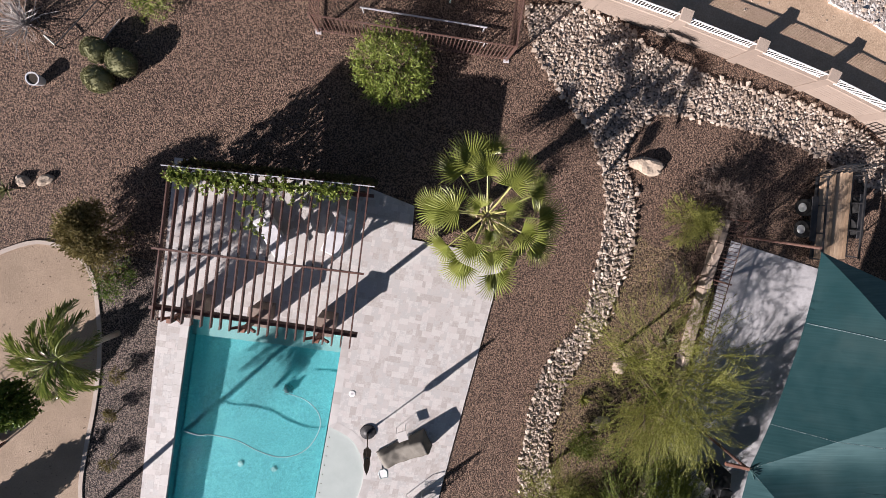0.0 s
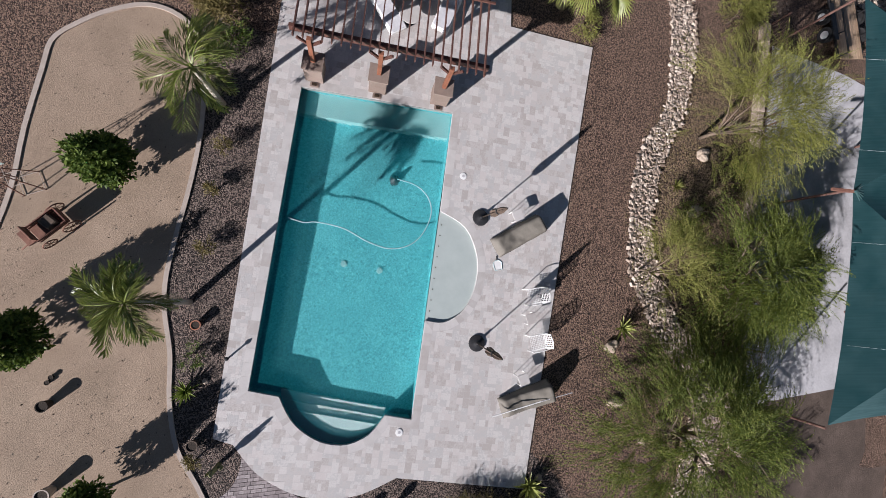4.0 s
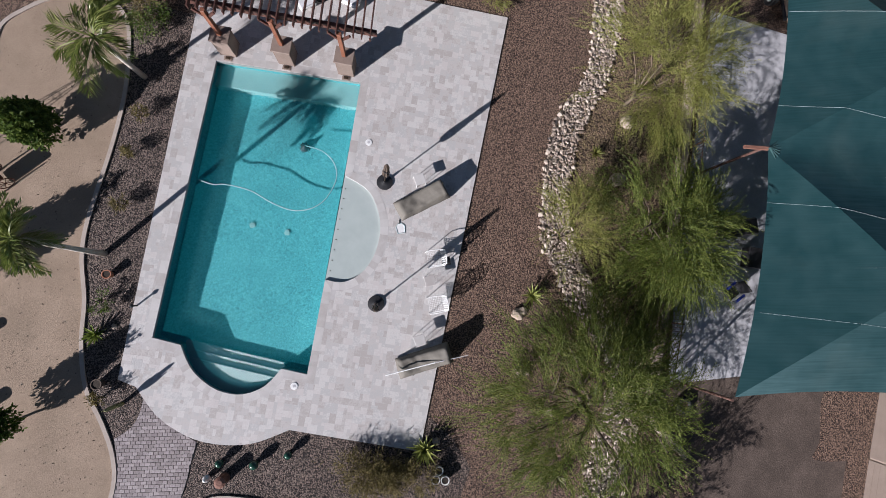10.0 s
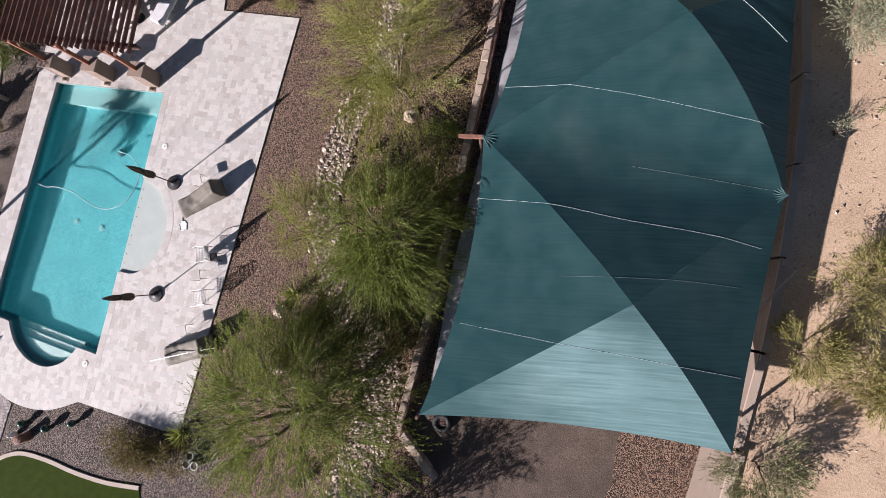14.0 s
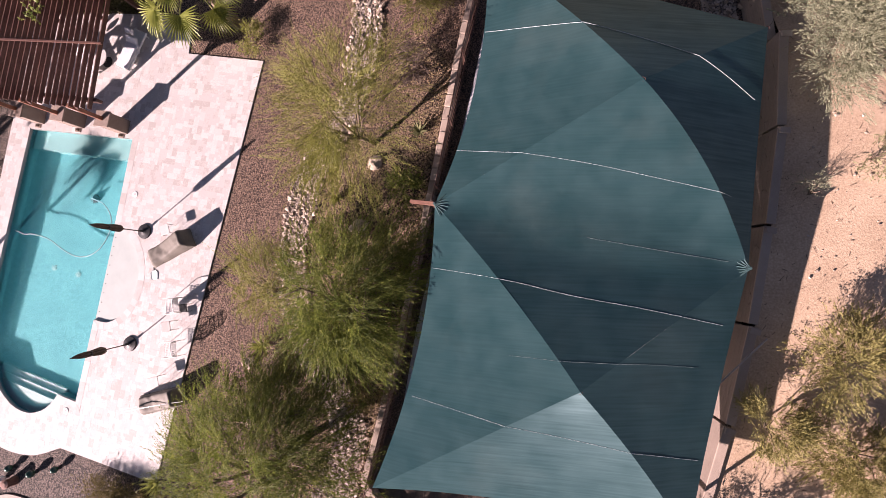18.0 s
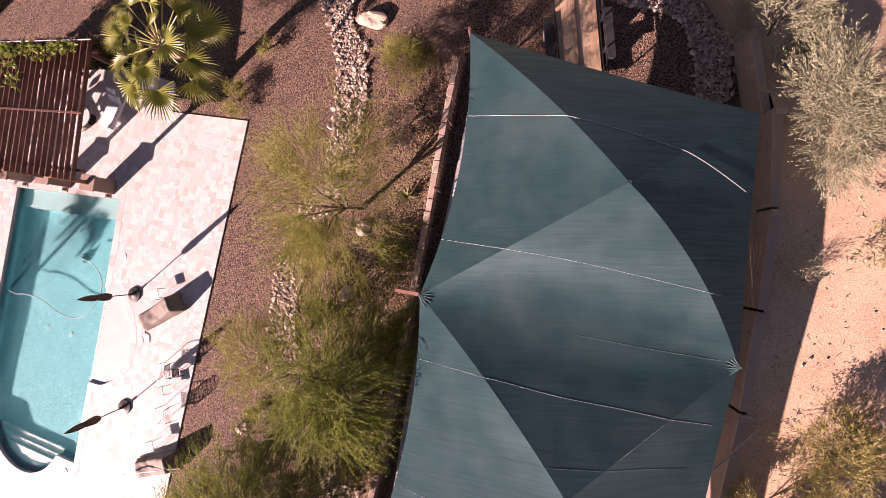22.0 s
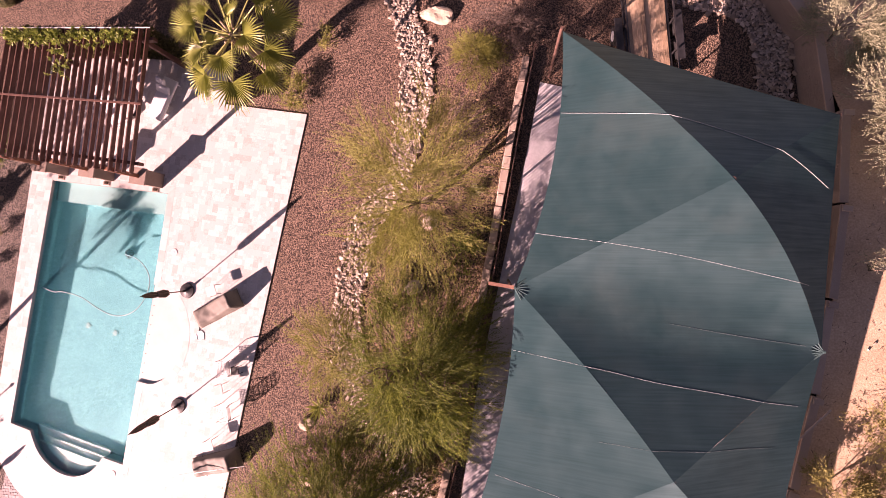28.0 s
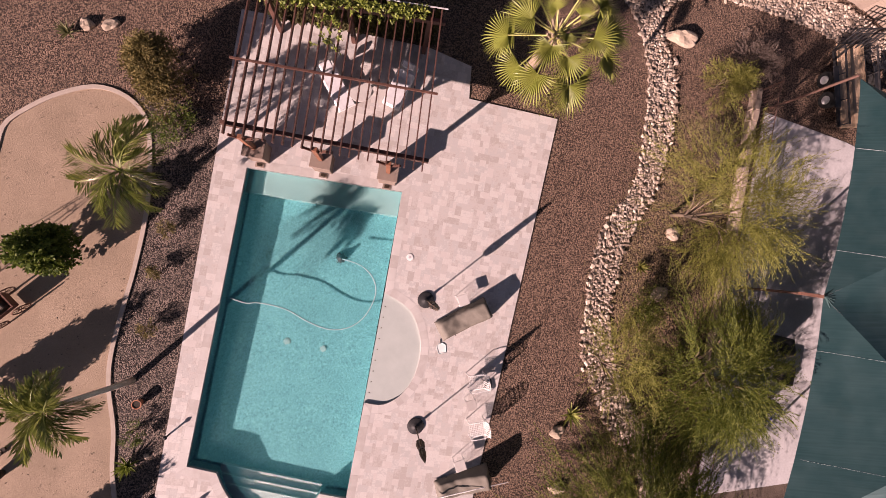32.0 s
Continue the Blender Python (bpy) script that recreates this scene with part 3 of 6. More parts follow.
b.inputs["Specular IOR Level"].default_value = 0.0
glint = n.new("ShaderNodeBsdfAnisotropic")
glint.inputs["Roughness"].default_value, glint.inputs["Anisotropy"].default_value, glint.inputs["Rotation"].default_value = 0.36, 0.6, 0.25
streak, sm, sr = n.new("ShaderNodeTexNoise"), n.new("ShaderNodeMapping"), n.new("ShaderNodeMapRange")
sm.inputs["Scale"].default_value = (0.7, 16.0, 1.0)
sm.inputs["Rotation"].default_value = (0, 0, 0.17)
streak.inputs["Scale"].default_value, streak.inputs["Detail"].default_value = 1.0, 4
sr.inputs[1].default_value, sr.inputs[2].default_value, sr.inputs[3].default_value, sr.inputs[4].default_value = 0.3, 0.7, 0.050, 0.086
l.new(sm.outputs[0], streak.inputs[0])
l.new(streak.outputs[0], sr.inputs[0])
sheen = n.new("ShaderNodeMix")
sheen.data_type, sheen.blend_type = 'RGBA', 'MULTIPLY'
sheen.inputs[0].default_value = 1.0
sheen.inputs[7].default_value = (0.62, 0.95, 1.0, 1)
l.new(sr.outputs[0], sheen.inputs[6])
l.new(sheen.outputs[2], glint.inputs["Color"])
thread = n.new("ShaderNodeCombineXYZ")
thread.inputs[0].default_value, thread.inputs[1].default_value = 0.985, -0.17
l.new(thread.outputs[0], glint.inputs["Tangent"])
woven = n.new("ShaderNodeAddShader")
l.new(b.outputs[0], woven.inputs[0])
l.new(glint.outputs[0], woven.inputs[1])
co, no, rp = n.new("ShaderNodeTexCoord"), n.new("ShaderNodeTexNoise"), n.new("ShaderNodeValToRGB")
no.inputs["Scale"].default_value, no.inputs["Detail"].default_value = 1.2, 7
rp.color_ramp.elements[0].position, rp.color_ramp.elements[1].position = 0.35, 0.7
rp.color_ramp.elements[0].color, rp.color_ramp.elements[1].color = (0.012, 0.038, 0.040, 1), (0.022, 0.053, 0.055, 1)
l.new(co.outputs["Object"], no.inputs[0])
l.new(no.outputs[0], rp.inputs[0])
dust, dr, dm = n.new("ShaderNodeTexNoise"), n.new("ShaderNodeMapRange"), n.new("ShaderNodeMix")
dust.inputs["Scale"].default_value, dust.inputs["Detail"].default_value, dust.inputs["Roughness"].default_value = 0.45, 7, 0.6
dr.inputs[1].default_value, dr.inputs[2].default_value, dr.inputs[4].default_value = 0.52, 0.72, 0.22
dm.data_type = 'RGBA'
dm.inputs[7].default_value = (0.062, 0.085, 0.078, 1)
l.new(co.outputs["Object"], dust.inputs[0])
l.new(dust.outputs[0], dr.inputs[0])
l.new(dr.outputs[0], dm.inputs[0])
l.new(rp.outputs[0], dm.inputs[6])
l.new(dm.outputs[2], b.inputs["Base Color"])
tr, mix = n.new("ShaderNodeBsdfTransparent"), n.new("ShaderNodeMixShader")
mix.inputs[0].default_value = 0.006
tr.inputs[0].default_value = (0.55, 0.8, 0.8, 1)
knit, kb = n.new("ShaderNodeTexNoise"), n.new("ShaderNodeBump")
knit.inputs["Scale"].default_value, knit.inputs["Detail"].default_value = 130.0, 2
kb.inputs["Strength"].default_value, kb.inputs["Distance"].default_value = 0.5, 0.010
l.new(co.outputs["Object"], knit.inputs[0])
l.new(co.outputs["Object"], sm.inputs[0])
l.new(knit.outputs[0], kb.inputs["Height"])
l.new(kb.outputs[0], b.inputs["Normal"])
l.new(woven.outputs[0], mix.inputs[1])
l.new(tr.outputs[0], mix.inputs[2])
l.new(mix.outputs[0], n["Material Output"].inputs[0])
M["cloth"] = cm


CREASE = {}
for a, b, bow in ((NW_, X1, 0.16), (X1, E_, 0.32), (W_, X2, 0.12), (X2, SE_, 0.10), (NE_, X1, 0.0), (X1, W_, 0.0), (X2, E_, 0.0), (SW_, X2, 0.0)):
    CREASE[(a.freeze(), b.freeze())] = Vector((0.74, 0.67, 0.0)) * bow


def crease(a, b, t):
    """A point on the crease from a to b; some creases are drawn north-east by the cloth's pull."""
    bow = CREASE[(a, b)] if (a, b) in CREASE else CREASE[(b, a)]
    return a.lerp(b, t) + bow * (4 * t * (1 - t))


cloth_sheets = []


def cloth_mesh(rows, name="panel"):
    bm = bmesh.new()
    vs = [[bm.verts.new(p) for p in row] for row in rows]
    for u, v in zip(vs, vs[1:]):
        for j in range(len(u) - 1):
            bm.faces.new((u[j], u[j + 1], v[j + 1], v[j]))
    bmesh.ops.remove_doubles(bm, verts=bm.verts, dist=0.0005)
    bmesh.ops.recalc_face_normals(bm, faces=bm.faces)
    bmesh.ops.triangulate(bm, faces=bm.faces)
    cloth_sheets.append([p for row in rows for p in row])
    return part(name, bm, "cloth", shade, smooth=True)


def cloth_panel(a, b, peak, sag_edge, middle):
    """A triangular cloth panel from the edge a-b up to a peak; the edge bows inwards by sag_edge."""
    N = 18
    rows = []
    inward = peak - (a + b) / 2
    inward.z = 0
    inward.normalize()
    for i in range(N + 1):
        v = i / N
        row = []
        for j in range(N + 1):
            u = j / N
            p = crease(a, peak, v).lerp(crease(b, peak, v), u)
            w = 4 * u * (1 - u)
            p += inward * sag_edge * w * (1 - v) ** 1.5
            p.z -= middle * w * v * (1 - v) * (1 - 0.3 * v) + 0.3 * sag_edge * w * (1 - v) ** 1.5 + 0.010 * noise.noise(p * 1.3)
            row.append(p)
        rows.append(row)
    return cloth_mesh(rows)


for a, b, p, s, m in ((NW_, NE_, X1, 0.05, 0.04), (NE_, E_, X1, 0.02, 0.10), (W_, NW_, X1, 0.42, 0.10), (E_, SE_, X2, 0.05, 0.10), (SE_, SW_, X2, 0.22, 0.06), (SW_, W_, X2, 0.40, 0.10)):
    cloth_panel(a, b, p, s, m)
rows = []
N = 20
for j in range(N + 1):
    v = j / N
    row = []
    for i in range(N + 1):
        u = i / N
        lo, hi, le, ri = crease(W_, X1, u), crease(X2, E_, u), crease(W_, X2, v), crease(X1, E_, v)
        flat = W_.lerp(X1, u).lerp(X2.lerp(E_, u), v)
        # the cloth sinks to a valley between the west and the east post
        valley = (1 - u) * W_.z + (u - v) * X1.z + v * E_.z if v <= u else (1 - v) * W_.z + (v - u) * X2.z + u * E_.z
        sink = (valley - flat.z) * (1 - 0.35 * math.exp(-((u - v) / 0.16) ** 2))
        row.append(lo.lerp(hi, v) + le.lerp(ri, u) - flat + Vector((0, 0, sink + 0.012 * noise.noise(Vector((u * 7, v * 7, 3))))))
    rows.append(row)
cloth_mesh(rows)
for p in (W_, E_, NW_, NE_, SW_, SE_):
    c = Vector((15.5, 2, 0))
    out = Vector((p.x - c.x, p.y - c.y, 0)).normalized() * (0.12 if p.x < 15 else 0.0)
    part("post", rod(bmesh.new(), (p.x + out.x, p.y + out.y, 0.0), (p.x + out.x, p.y + out.y, p.z - 0.02), 0.05, n=12), "rust_iron", shade, "brown steel post")
for p in (X1, X2):
    part("post", rod(bmesh.new(), (p.x, p.y, 0.03), (p.x, p.y, p.z - 0.02), 0.06, n=12), "rust_iron", shade, "brown steel post")


# ---- plants ----
def leaves(clusters, rng, per, size, spread, droop, mat, name, parent, wide=0.16, curl=0.5, tight=0.16):
    """Sprays of narrow leaves: each cluster is (place, outward direction)."""
    n = len(clusters) * per
    C = np.repeat(np.array([c[0] for c in clusters]), per, axis=0)
    D = np.repeat(np.array([c[1] for c in clusters]), per, axis=0)
    s = rng.random(n)[:, None]
    side = rng.normal(size=(n, 3))
    base = C + D * spread * s + side * spread * tight
    base[:, 2] -= (droop * spread * s[:, 0] ** 2)
    d = D * curl + rng.normal(size=(n, 3)) * 0.55
    d[:, 2] -= droop * s[:, 0] * 0.8
    d /= np.linalg.norm(d, axis=1)[:, None]
    L = size * (0.6 + 0.8 * rng.random(n))[:, None]
    w = np.cross(d, rng.normal(size=(n, 3)))
    w /= np.linalg.norm(w, axis=1)[:, None] + 1e-9
    w *= L * wide
    base[:, 2] = np.maximum(base[:, 2], 0.05)
    V = np.stack([base - w * 0.4, base + d * L * 0.5 - w * 0.5, base + d * L, base + d * L * 0.5 + w * 0.5], axis=1).reshape(-1, 3)
    V[:, 2] = np.maximum(V[:, 2], 0.02)
    F = np.arange(n * 4).reshape(-1, 4)
    return raw_part(name, V.tolist(), F.tolist(), mat, parent)


def strands(clusters, rng, count, per, length, droop, size, wide, mat, name, parent):
    """Hanging twigs set with tiny leaves: count twigs from each cluster, per leaves on each twig."""
    C = np.repeat(np.array([c[0] for c in clusters]), count, axis=0)
    D = np.repeat(np.array([c[1] for c in clusters]), count, axis=0)
    n = len(C)
    D = D + rng.normal(size=(n, 3)) * np.array([0.15, 0.15, 0.13])
    D /= np.linalg.norm(D, axis=1)[:, None]
    C = C + rng.normal(size=(n, 3)) * 0.085
    L = length * (0.55 + 0.8 * rng.random(n))
    s = np.tile((np.arange(per) + 0.6) / per, n)[:, None]
    C, D, L = np.repeat(C, per, axis=0), np.repeat(D, per, axis=0), np.repeat(L, per)[:, None]
    m = n * per
    s = s + rng.normal(size=(m, 1)) * 0.3 / per
    p = C + D * L * s + rng.normal(size=(m, 3)) * 0.012
    p[:, 2] -= (droop * L * s * s)[:, 0]
    d = D.copy()
    d[:, 2] -= (2 * droop * s)[:, 0]
    d /= np.linalg.norm(d, axis=1)[:, None]
    d = d + rng.normal(size=(m, 3)) * 0.20
    d /= np.linalg.norm(d, axis=1)[:, None]
    Z = size * (0.6 + 0.8 * rng.random(m))[:, None]
    w = np.cross(d, rng.normal(size=(m, 3)))
    w /= np.linalg.norm(w, axis=1)[:, None] + 1e-9
    w *= Z * wide
    V = np.stack([p, p + d * Z * 0.5 - w, p + d * Z, p + d * Z * 0.5 + w], axis=1).reshape(-1, 3)
    V[:, 2] = np.maximum(V[:, 2], 0.03)
    return raw_part(name, V.tolist(), np.arange(m * 4).reshape(-1, 4).tolist(), mat, parent)


def limbs(rng, height, radius, count, trunk_r, fork=0.25):
    """A tapered trunk that forks into bent limbs; returns the bmesh and points along the limbs."""
    bm = bmesh.new()
    pts = []
    top = Vector((rng.normal() * 0.1, rng.normal() * 0.1, height * fork))

    def pipe(line, rs):
        t = tube(line, rs, 6)
        me = bpy.data.meshes.new("limb_tmp")
        t.to_mesh(me)
        t.free()
        bm.from_mesh(me)
        bpy.data.meshes.remove(me)
    pipe([Vector((0, 0, -0.05)), top * 0.5 + Vector((0.04, 0.02, 0)), top], [trunk_r, trunk_r * 0.85, trunk_r * 0.75])
    for i in range(count):
        a = 2 * math.pi * (i + rng.random() * 0.7) / count
        reach = radius * (0.55 + 0.4 * rng.random())
        tip = Vector((math.cos(a) * reach, math.sin(a) * reach, height * (0.6 + 0.33 * rng.random())))
        m1 = top.lerp(tip, 0.35) + Vector((0, 0, height * 0.12)) + Vector(rng.normal(size=3)) * 0.08 * radius * 0.5
        m2 = top.lerp(tip, 0.7) + Vector((0, 0, height * 0.08)) + Vector(rng.normal(size=3)) * 0.08 * radius * 0.5
        pipe([top, m1, m2, tip], [trunk_r * 0.55, trunk_r * 0.38, trunk_r * 0.22, trunk_r * 0.08])
        pts += [m1, m2, tip]
        for j in range(3):
            q = m1.lerp(tip, 0.25 + 0.25 * j)
            b = a + rng.normal() * 0.9
            e = q + Vector((math.cos(b), math.sin(b), 0.15 + 0.3 * rng.random())) * radius * 0.35
            pipe([q, q.lerp(e, 0.5) + Vector((0, 0, 0.06)), e], [trunk_r * 0.2, trunk_r * 0.13, trunk_r * 0.05])
            pts.append(e)
    return bm, pts


def tree(name, at, height, radius, mat, label, category="tree", seed=1, clusters=420, per=20, size=0.2, spread=0.8, droop=0.35, wide=0.12, squash=(1, 1), hollow=0.35, count=6, trunk_r=0.12, lumps=7, turn=0.0, curl=0.5, tight=0.16, even=False, strand=0, fall=0.55):
    rng = np.random.default_rng(seed)
    top = thing(name, label, category, pose(at[0], at[1], at[2] if len(at) > 2 else 0, 0, 0, turn))
    bm, pts = limbs(rng, height, radius * 0.8, count, trunk_r)
    part("trunk", bm, "bark", top, smooth=True)
    cl = []
    lump = [(rng.random() * 2 * math.pi, 0.25 + 0.6 * rng.random(), 0.35 + 0.3 * rng.random()) for _ in range(lumps)]
    while len(cl) < clusters:
        a, r0, w = lump[rng.integers(len(lump))]
        x = math.cos(a) * r0 + rng.normal() * w * 0.55
        y = math.sin(a) * r0 + rng.normal() * w * 0.55
        if even:
            rr, a = math.sqrt(rng.random()), rng.random() * 2 * math.pi
            x, y = rr * math.cos(a), rr * math.sin(a)
        rr = math.hypot(x, y)
        if rr > 1.0 + 0.12 * rng.normal():
            continue
        h = (1 - fall * rr ** 2) * (hollow + (1 - hollow) * rng.random() ** 0.6) * (0.85 + 0.3 * rng.random())
        p = Vector((x * radius * squash[0] * 0.88, y * radius * squash[1] * 0.88, max(0.25, h * height)))
        d = Vector((x * 1.1 + rng.normal() * 0.42, y * 1.1 + rng.normal() * 0.42, 0.2 + 0.5 * rng.random()))
        cl.append((p, d.normalized()))
    if strand:
        strands(cl, rng, strand, per, spread, droop, size, wide, mat, "crown", top)
    else:
        leaves(cl, rng, per, size, spread, droop, mat, "crown", top, wide, curl, tight)
    return top


MESQUITE = dict(size=0.075, wide=0.125, spread=1.3, droop=0.45, per=42, strand=9)
tree("mesquite_tree", (6.69, -5.36), 3.7, 3.6, "leaf_mesquite", "big wispy green mesquite tree on the gravel bank", seed=3, clusters=370, squash=(1.05, 0.95), lumps=15, count=8, trunk_r=0.16, fall=0.45, **MESQUITE)
tree("mesquite_tree", (9.35, 0.38), 3.75, 2.6, "leaf_mesquite", "dense dark green mesquite tree beside the slab wall", seed=5, clusters=290, lumps=9, count=7, trunk_r=0.14, fall=0.42, **MESQUITE)
tree("palo_verde_tree", (9.40, 6.10), 4.2, 2.7, "leaf_verde", "airy yellow-green palo verde tree", seed=8, clusters=235, per=40, size=0.062, spread=1.2, wide=0.12, droop=0.3, lumps=8, count=8, trunk_r=0.09, strand=8, fall=0.28, hollow=0.6)
tree("palo_verde_tree", (6.20, 0.55), 2.7, 1.75, "leaf_verde", "low airy palo verde leaning over the rock creek", seed=18, clusters=105, per=34, size=0.06, spread=0.95, wide=0.12, droop=0.3, lumps=7, count=7, trunk_r=0.06, strand=7, fall=0.3, hollow=0.5)
# out of view, added for the streaked shadow it casts on the drive
tree("mesquite_tree", (7.96, -11.02), 2.9, 1.8, "leaf_mesquite", "unseen mesquite tree that casts shade on the drive", seed=15, clusters=200, per=20, size=0.085, spread=0.8, wide=0.13, droop=0.4, lumps=6, trunk_r=0.09, strand=6)
CITRUS = dict(spread=0.2, droop=0.2, wide=0.5, even=True, hollow=0.25, size=0.13, per=15)
tree("citrus_tree", (-12.45, 4.12), 2.1, 0.70, "leaf_citrus", "round dark green citrus tree on tan granite", seed=11, clusters=520, trunk_r=0.06, **CITRUS)
tree("citrus_tree", (-14.55, -1.12), 2.1, 0.74, "leaf_citrus", "round dark green citrus tree on tan granite", seed=12, clusters=520, trunk_r=0.06, **CITRUS)
tree("citrus_tree", (-12.70, -5.90), 1.8, 0.48, "leaf_citrus", "young citrus tree on tan granite", seed=13, clusters=300, trunk_r=0.045, **{**CITRUS, "hollow": 0.5})
tree("shrub", (0.19, 16.01), 1.4, 1.35, "leaf_vine", "rounded bright green shrub beside the iron kennel fence", "shrub", seed=14, clusters=520, per=16, size=0.12, spread=0.3, droop=0.2, wide=0.25, trunk_r=0.05, even=True)

# ---- more materials ----
M["turf_green"] = material("artificial_turf", [(0.020, 0.032, 0.005), (0.040, 0.060, 0.009)], 3, 1.0, fine=0.5, fine_scale=60, bump=0.6, bump_scale=80, spec=0.05)
bpy.data.objects["turf"].data.materials[0] = M["turf_green"]
M["cover"] = material("taupe_furniture_cover", [(0.105, 0.095, 0.078), (0.165, 0.150, 0.125)], 2.2, 0.75, fine=0.3, bump=0.5, bump_scale=5)
M["umbrella_cloth"] = material("brown_umbrella_cloth", [(0.055, 0.038, 0.028), (0.12, 0.085, 0.06)], 6, 0.8, bump=0.4)
M["black"] = material("black_resin", [(0.012, 0.012, 0.013), (0.03, 0.03, 0.032)], 5, 0.5, bump=0.2)
M["white"] = material("white_resin", [(0.66, 0.66, 0.64), (0.76, 0.76, 0.74)], 5, 0.45)
M["white_cloth"] = material("white_cushion_cloth", [(0.50, 0.50, 0.52), (0.64, 0.64, 0.65)], 3, 0.85, bump=0.3, bump_scale=12)
M["deck"] = material("weathered_deck_plank", [(0.30, 0.20, 0.125), (0.46, 0.325, 0.215), (0.55, 0.41, 0.29)], 3, 0.85, fine=0.5, fine_scale=10, vary=0.3, stretch=(9, 1, 1), bump=0.4)
M["rust_wood"] = material("weathered_red_brown_wood", [(0.12, 0.05, 0.035), (0.22, 0.11, 0.075)], 4, 0.8, bump=0.4)
M["terracotta"] = material("terracotta", [(0.33, 0.13, 0.07), (0.45, 0.20, 0.12)], 4, 0.85, bump=0.2)
M["soil"] = material("dark_potting_soil", [(0.02, 0.015, 0.011), (0.05, 0.038, 0.028)], 12, 0.95, bump=0.6)
M["rubber"] = material("black_tyre_rubber", [(0.012, 0.012, 0.012), (0.025, 0.025, 0.025)], 6, 0.75)
M["teal_paint"] = material("faded_teal_paint", [(0.38, 0.50, 0.49), (0.55, 0.64, 0.62)], 4, 0.5)
M["hose"] = material("pale_blue_grey_hose", [(0.24, 0.36, 0.38), (0.32, 0.44, 0.46)], 5, 0.5)
M["dry_twig"] = material("dry_grey_twig", [(0.36, 0.33, 0.31), (0.52, 0.49, 0.47)], 6, 0.9)
M["palm_trunk"] = material("fibrous_palm_trunk", [(0.20, 0.15, 0.10), (0.36, 0.29, 0.21)], 5, 0.9, fine=0.4, stretch=(1, 1, 6), bump=0.8, bump_scale=12)
M["pale_trunk"] = material("pale_palm_trunk", [(0.42, 0.37, 0.30), (0.58, 0.53, 0.45)], 5, 0.85, stretch=(1, 1, 6), bump=0.5)
M["green_glaze"] = material("dark_green_glazed_ceramic", [(0.008, 0.035, 0.022), (0.02, 0.07, 0.045)], 5, 0.2, spec=0.6)
M["blue_cloth"] = material("bright_blue_cloth", [(0.02, 0.035, 0.28), (0.04, 0.07, 0.42)], 5, 0.8)
M["cord"] = material("white_cord", [(0.26, 0.34, 0.34), (0.38, 0.45, 0.45)], 5, 0.6)
M["thread"] = material("grey_stitching", [(0.10, 0.15, 0.15), (0.20, 0.26, 0.26)], 9, 0.7)
M["bronze"] = material("dark_bronze", [(0.05, 0.035, 0.025), (0.09, 0.07, 0.05)], 6, 0.4, metal=0.7)


def shared(name, me, parent, m=None):
    ob = new(name, me)
    ob.parent = parent
    if m is not None:
        ob.matrix_basis = m
    return ob


def mesh_of(name, bm, mat):
    me = bpy.data.meshes.new(name)
    bm.to_mesh(me)
    bm.free()
    me.materials.append(M[mat])
    return me


M["cloth_fold"] = material("folded_teal_cloth", [(0.02, 0.055, 0.055), (0.05, 0.10, 0.10)], 12, 0.8, spec=0.2)


# ---- shade sail seams and fittings ----
cloth_trees = [BVHTree.FromPolygons([v.co.copy() for v in ob.data.vertices], [tuple(p.vertices) for p in ob.data.polygons]) for ob in shade.children if ob.name.startswith("panel")]


def cloth_height(x, y):
    best = None
    for bvh in cloth_trees:
        hit = bvh.ray_cast(Vector((x, y, 9)), Vector((0, 0, -1)))[0]
        if hit is not None and (best is None or hit.z > best):
            best = hit.z
    return best


SEAMS = [[(13.82, 8.25), (16.77, 7.76), (19.38, 6.87), (20.95, 6.04)], [(13.11, 4.76), (16.36, 4.25), (18.43, 3.81), (20.20, 3.40)],
         [(12.40, 1.38), (14.55, 1.10), (16.35, 0.74), (18.10, 0.48), (20.10, 0.12)], [(12.01, -2.29), (15.40, -2.71), (17.65, -3.03), (19.55, -3.34)]]
for row, line_points in enumerate(SEAMS):
    pts = []
    for x, y in smooth_line(line_points, 36):
        z = cloth_height(x, y)
        if z is not None:
            pts.append((x, y, z + (0.018 if row == 0 else 0.005)))
    part("seam", tube(pts, 0.0065 if row == 0 else 0.0045, 4), "cord", shade, "thin white stitched seam")
for line_points in ([(16.70, 2.29), (18.52, 2.00), (20.30, 1.75)], [(14.75, -0.85), (17.70, -0.86), (19.45, -0.96)]):
    pts = [(x, y, cloth_height(x, y) + 0.006) for x, y in smooth_line(line_points, 30)]
    part("hem", tube(pts, 0.003, 4), "thread", shade, "faint grey row of stitches")
for p, toward in ((W_, X1.lerp(X2, 0.5)), (E_, X1.lerp(X2, 0.5))):
    d = (toward - p)
    d.z = 0
    d.normalize()
    side = Vector((-d.y, d.x, 0))
    bm = bmesh.new()
    for j in range(7):
        a = (j - 3) * 0.30
        tip = p + d * 0.40 * math.cos(a) + side * 0.40 * math.sin(a) + Vector((0, 0, 0.06))
        rod(bm, p + Vector((0, 0, 0.07)), tip, 0.035, 0.012, 5)
    part("gather", bm, "cloth_fold", shade, "cloth gathered into tight folds at the post")
    part("collar", rod(bmesh.new(), p + Vector((0, 0, -0.05)), p + Vector((0, 0, 0.12)), 0.035, n=10), "cloth_fold", shade)
part("strut", beam(bmesh.new(), W_ + Vector((-0.75, 0.10, -0.15)), W_, 0.10, 0.10), "rust_wood", shade)

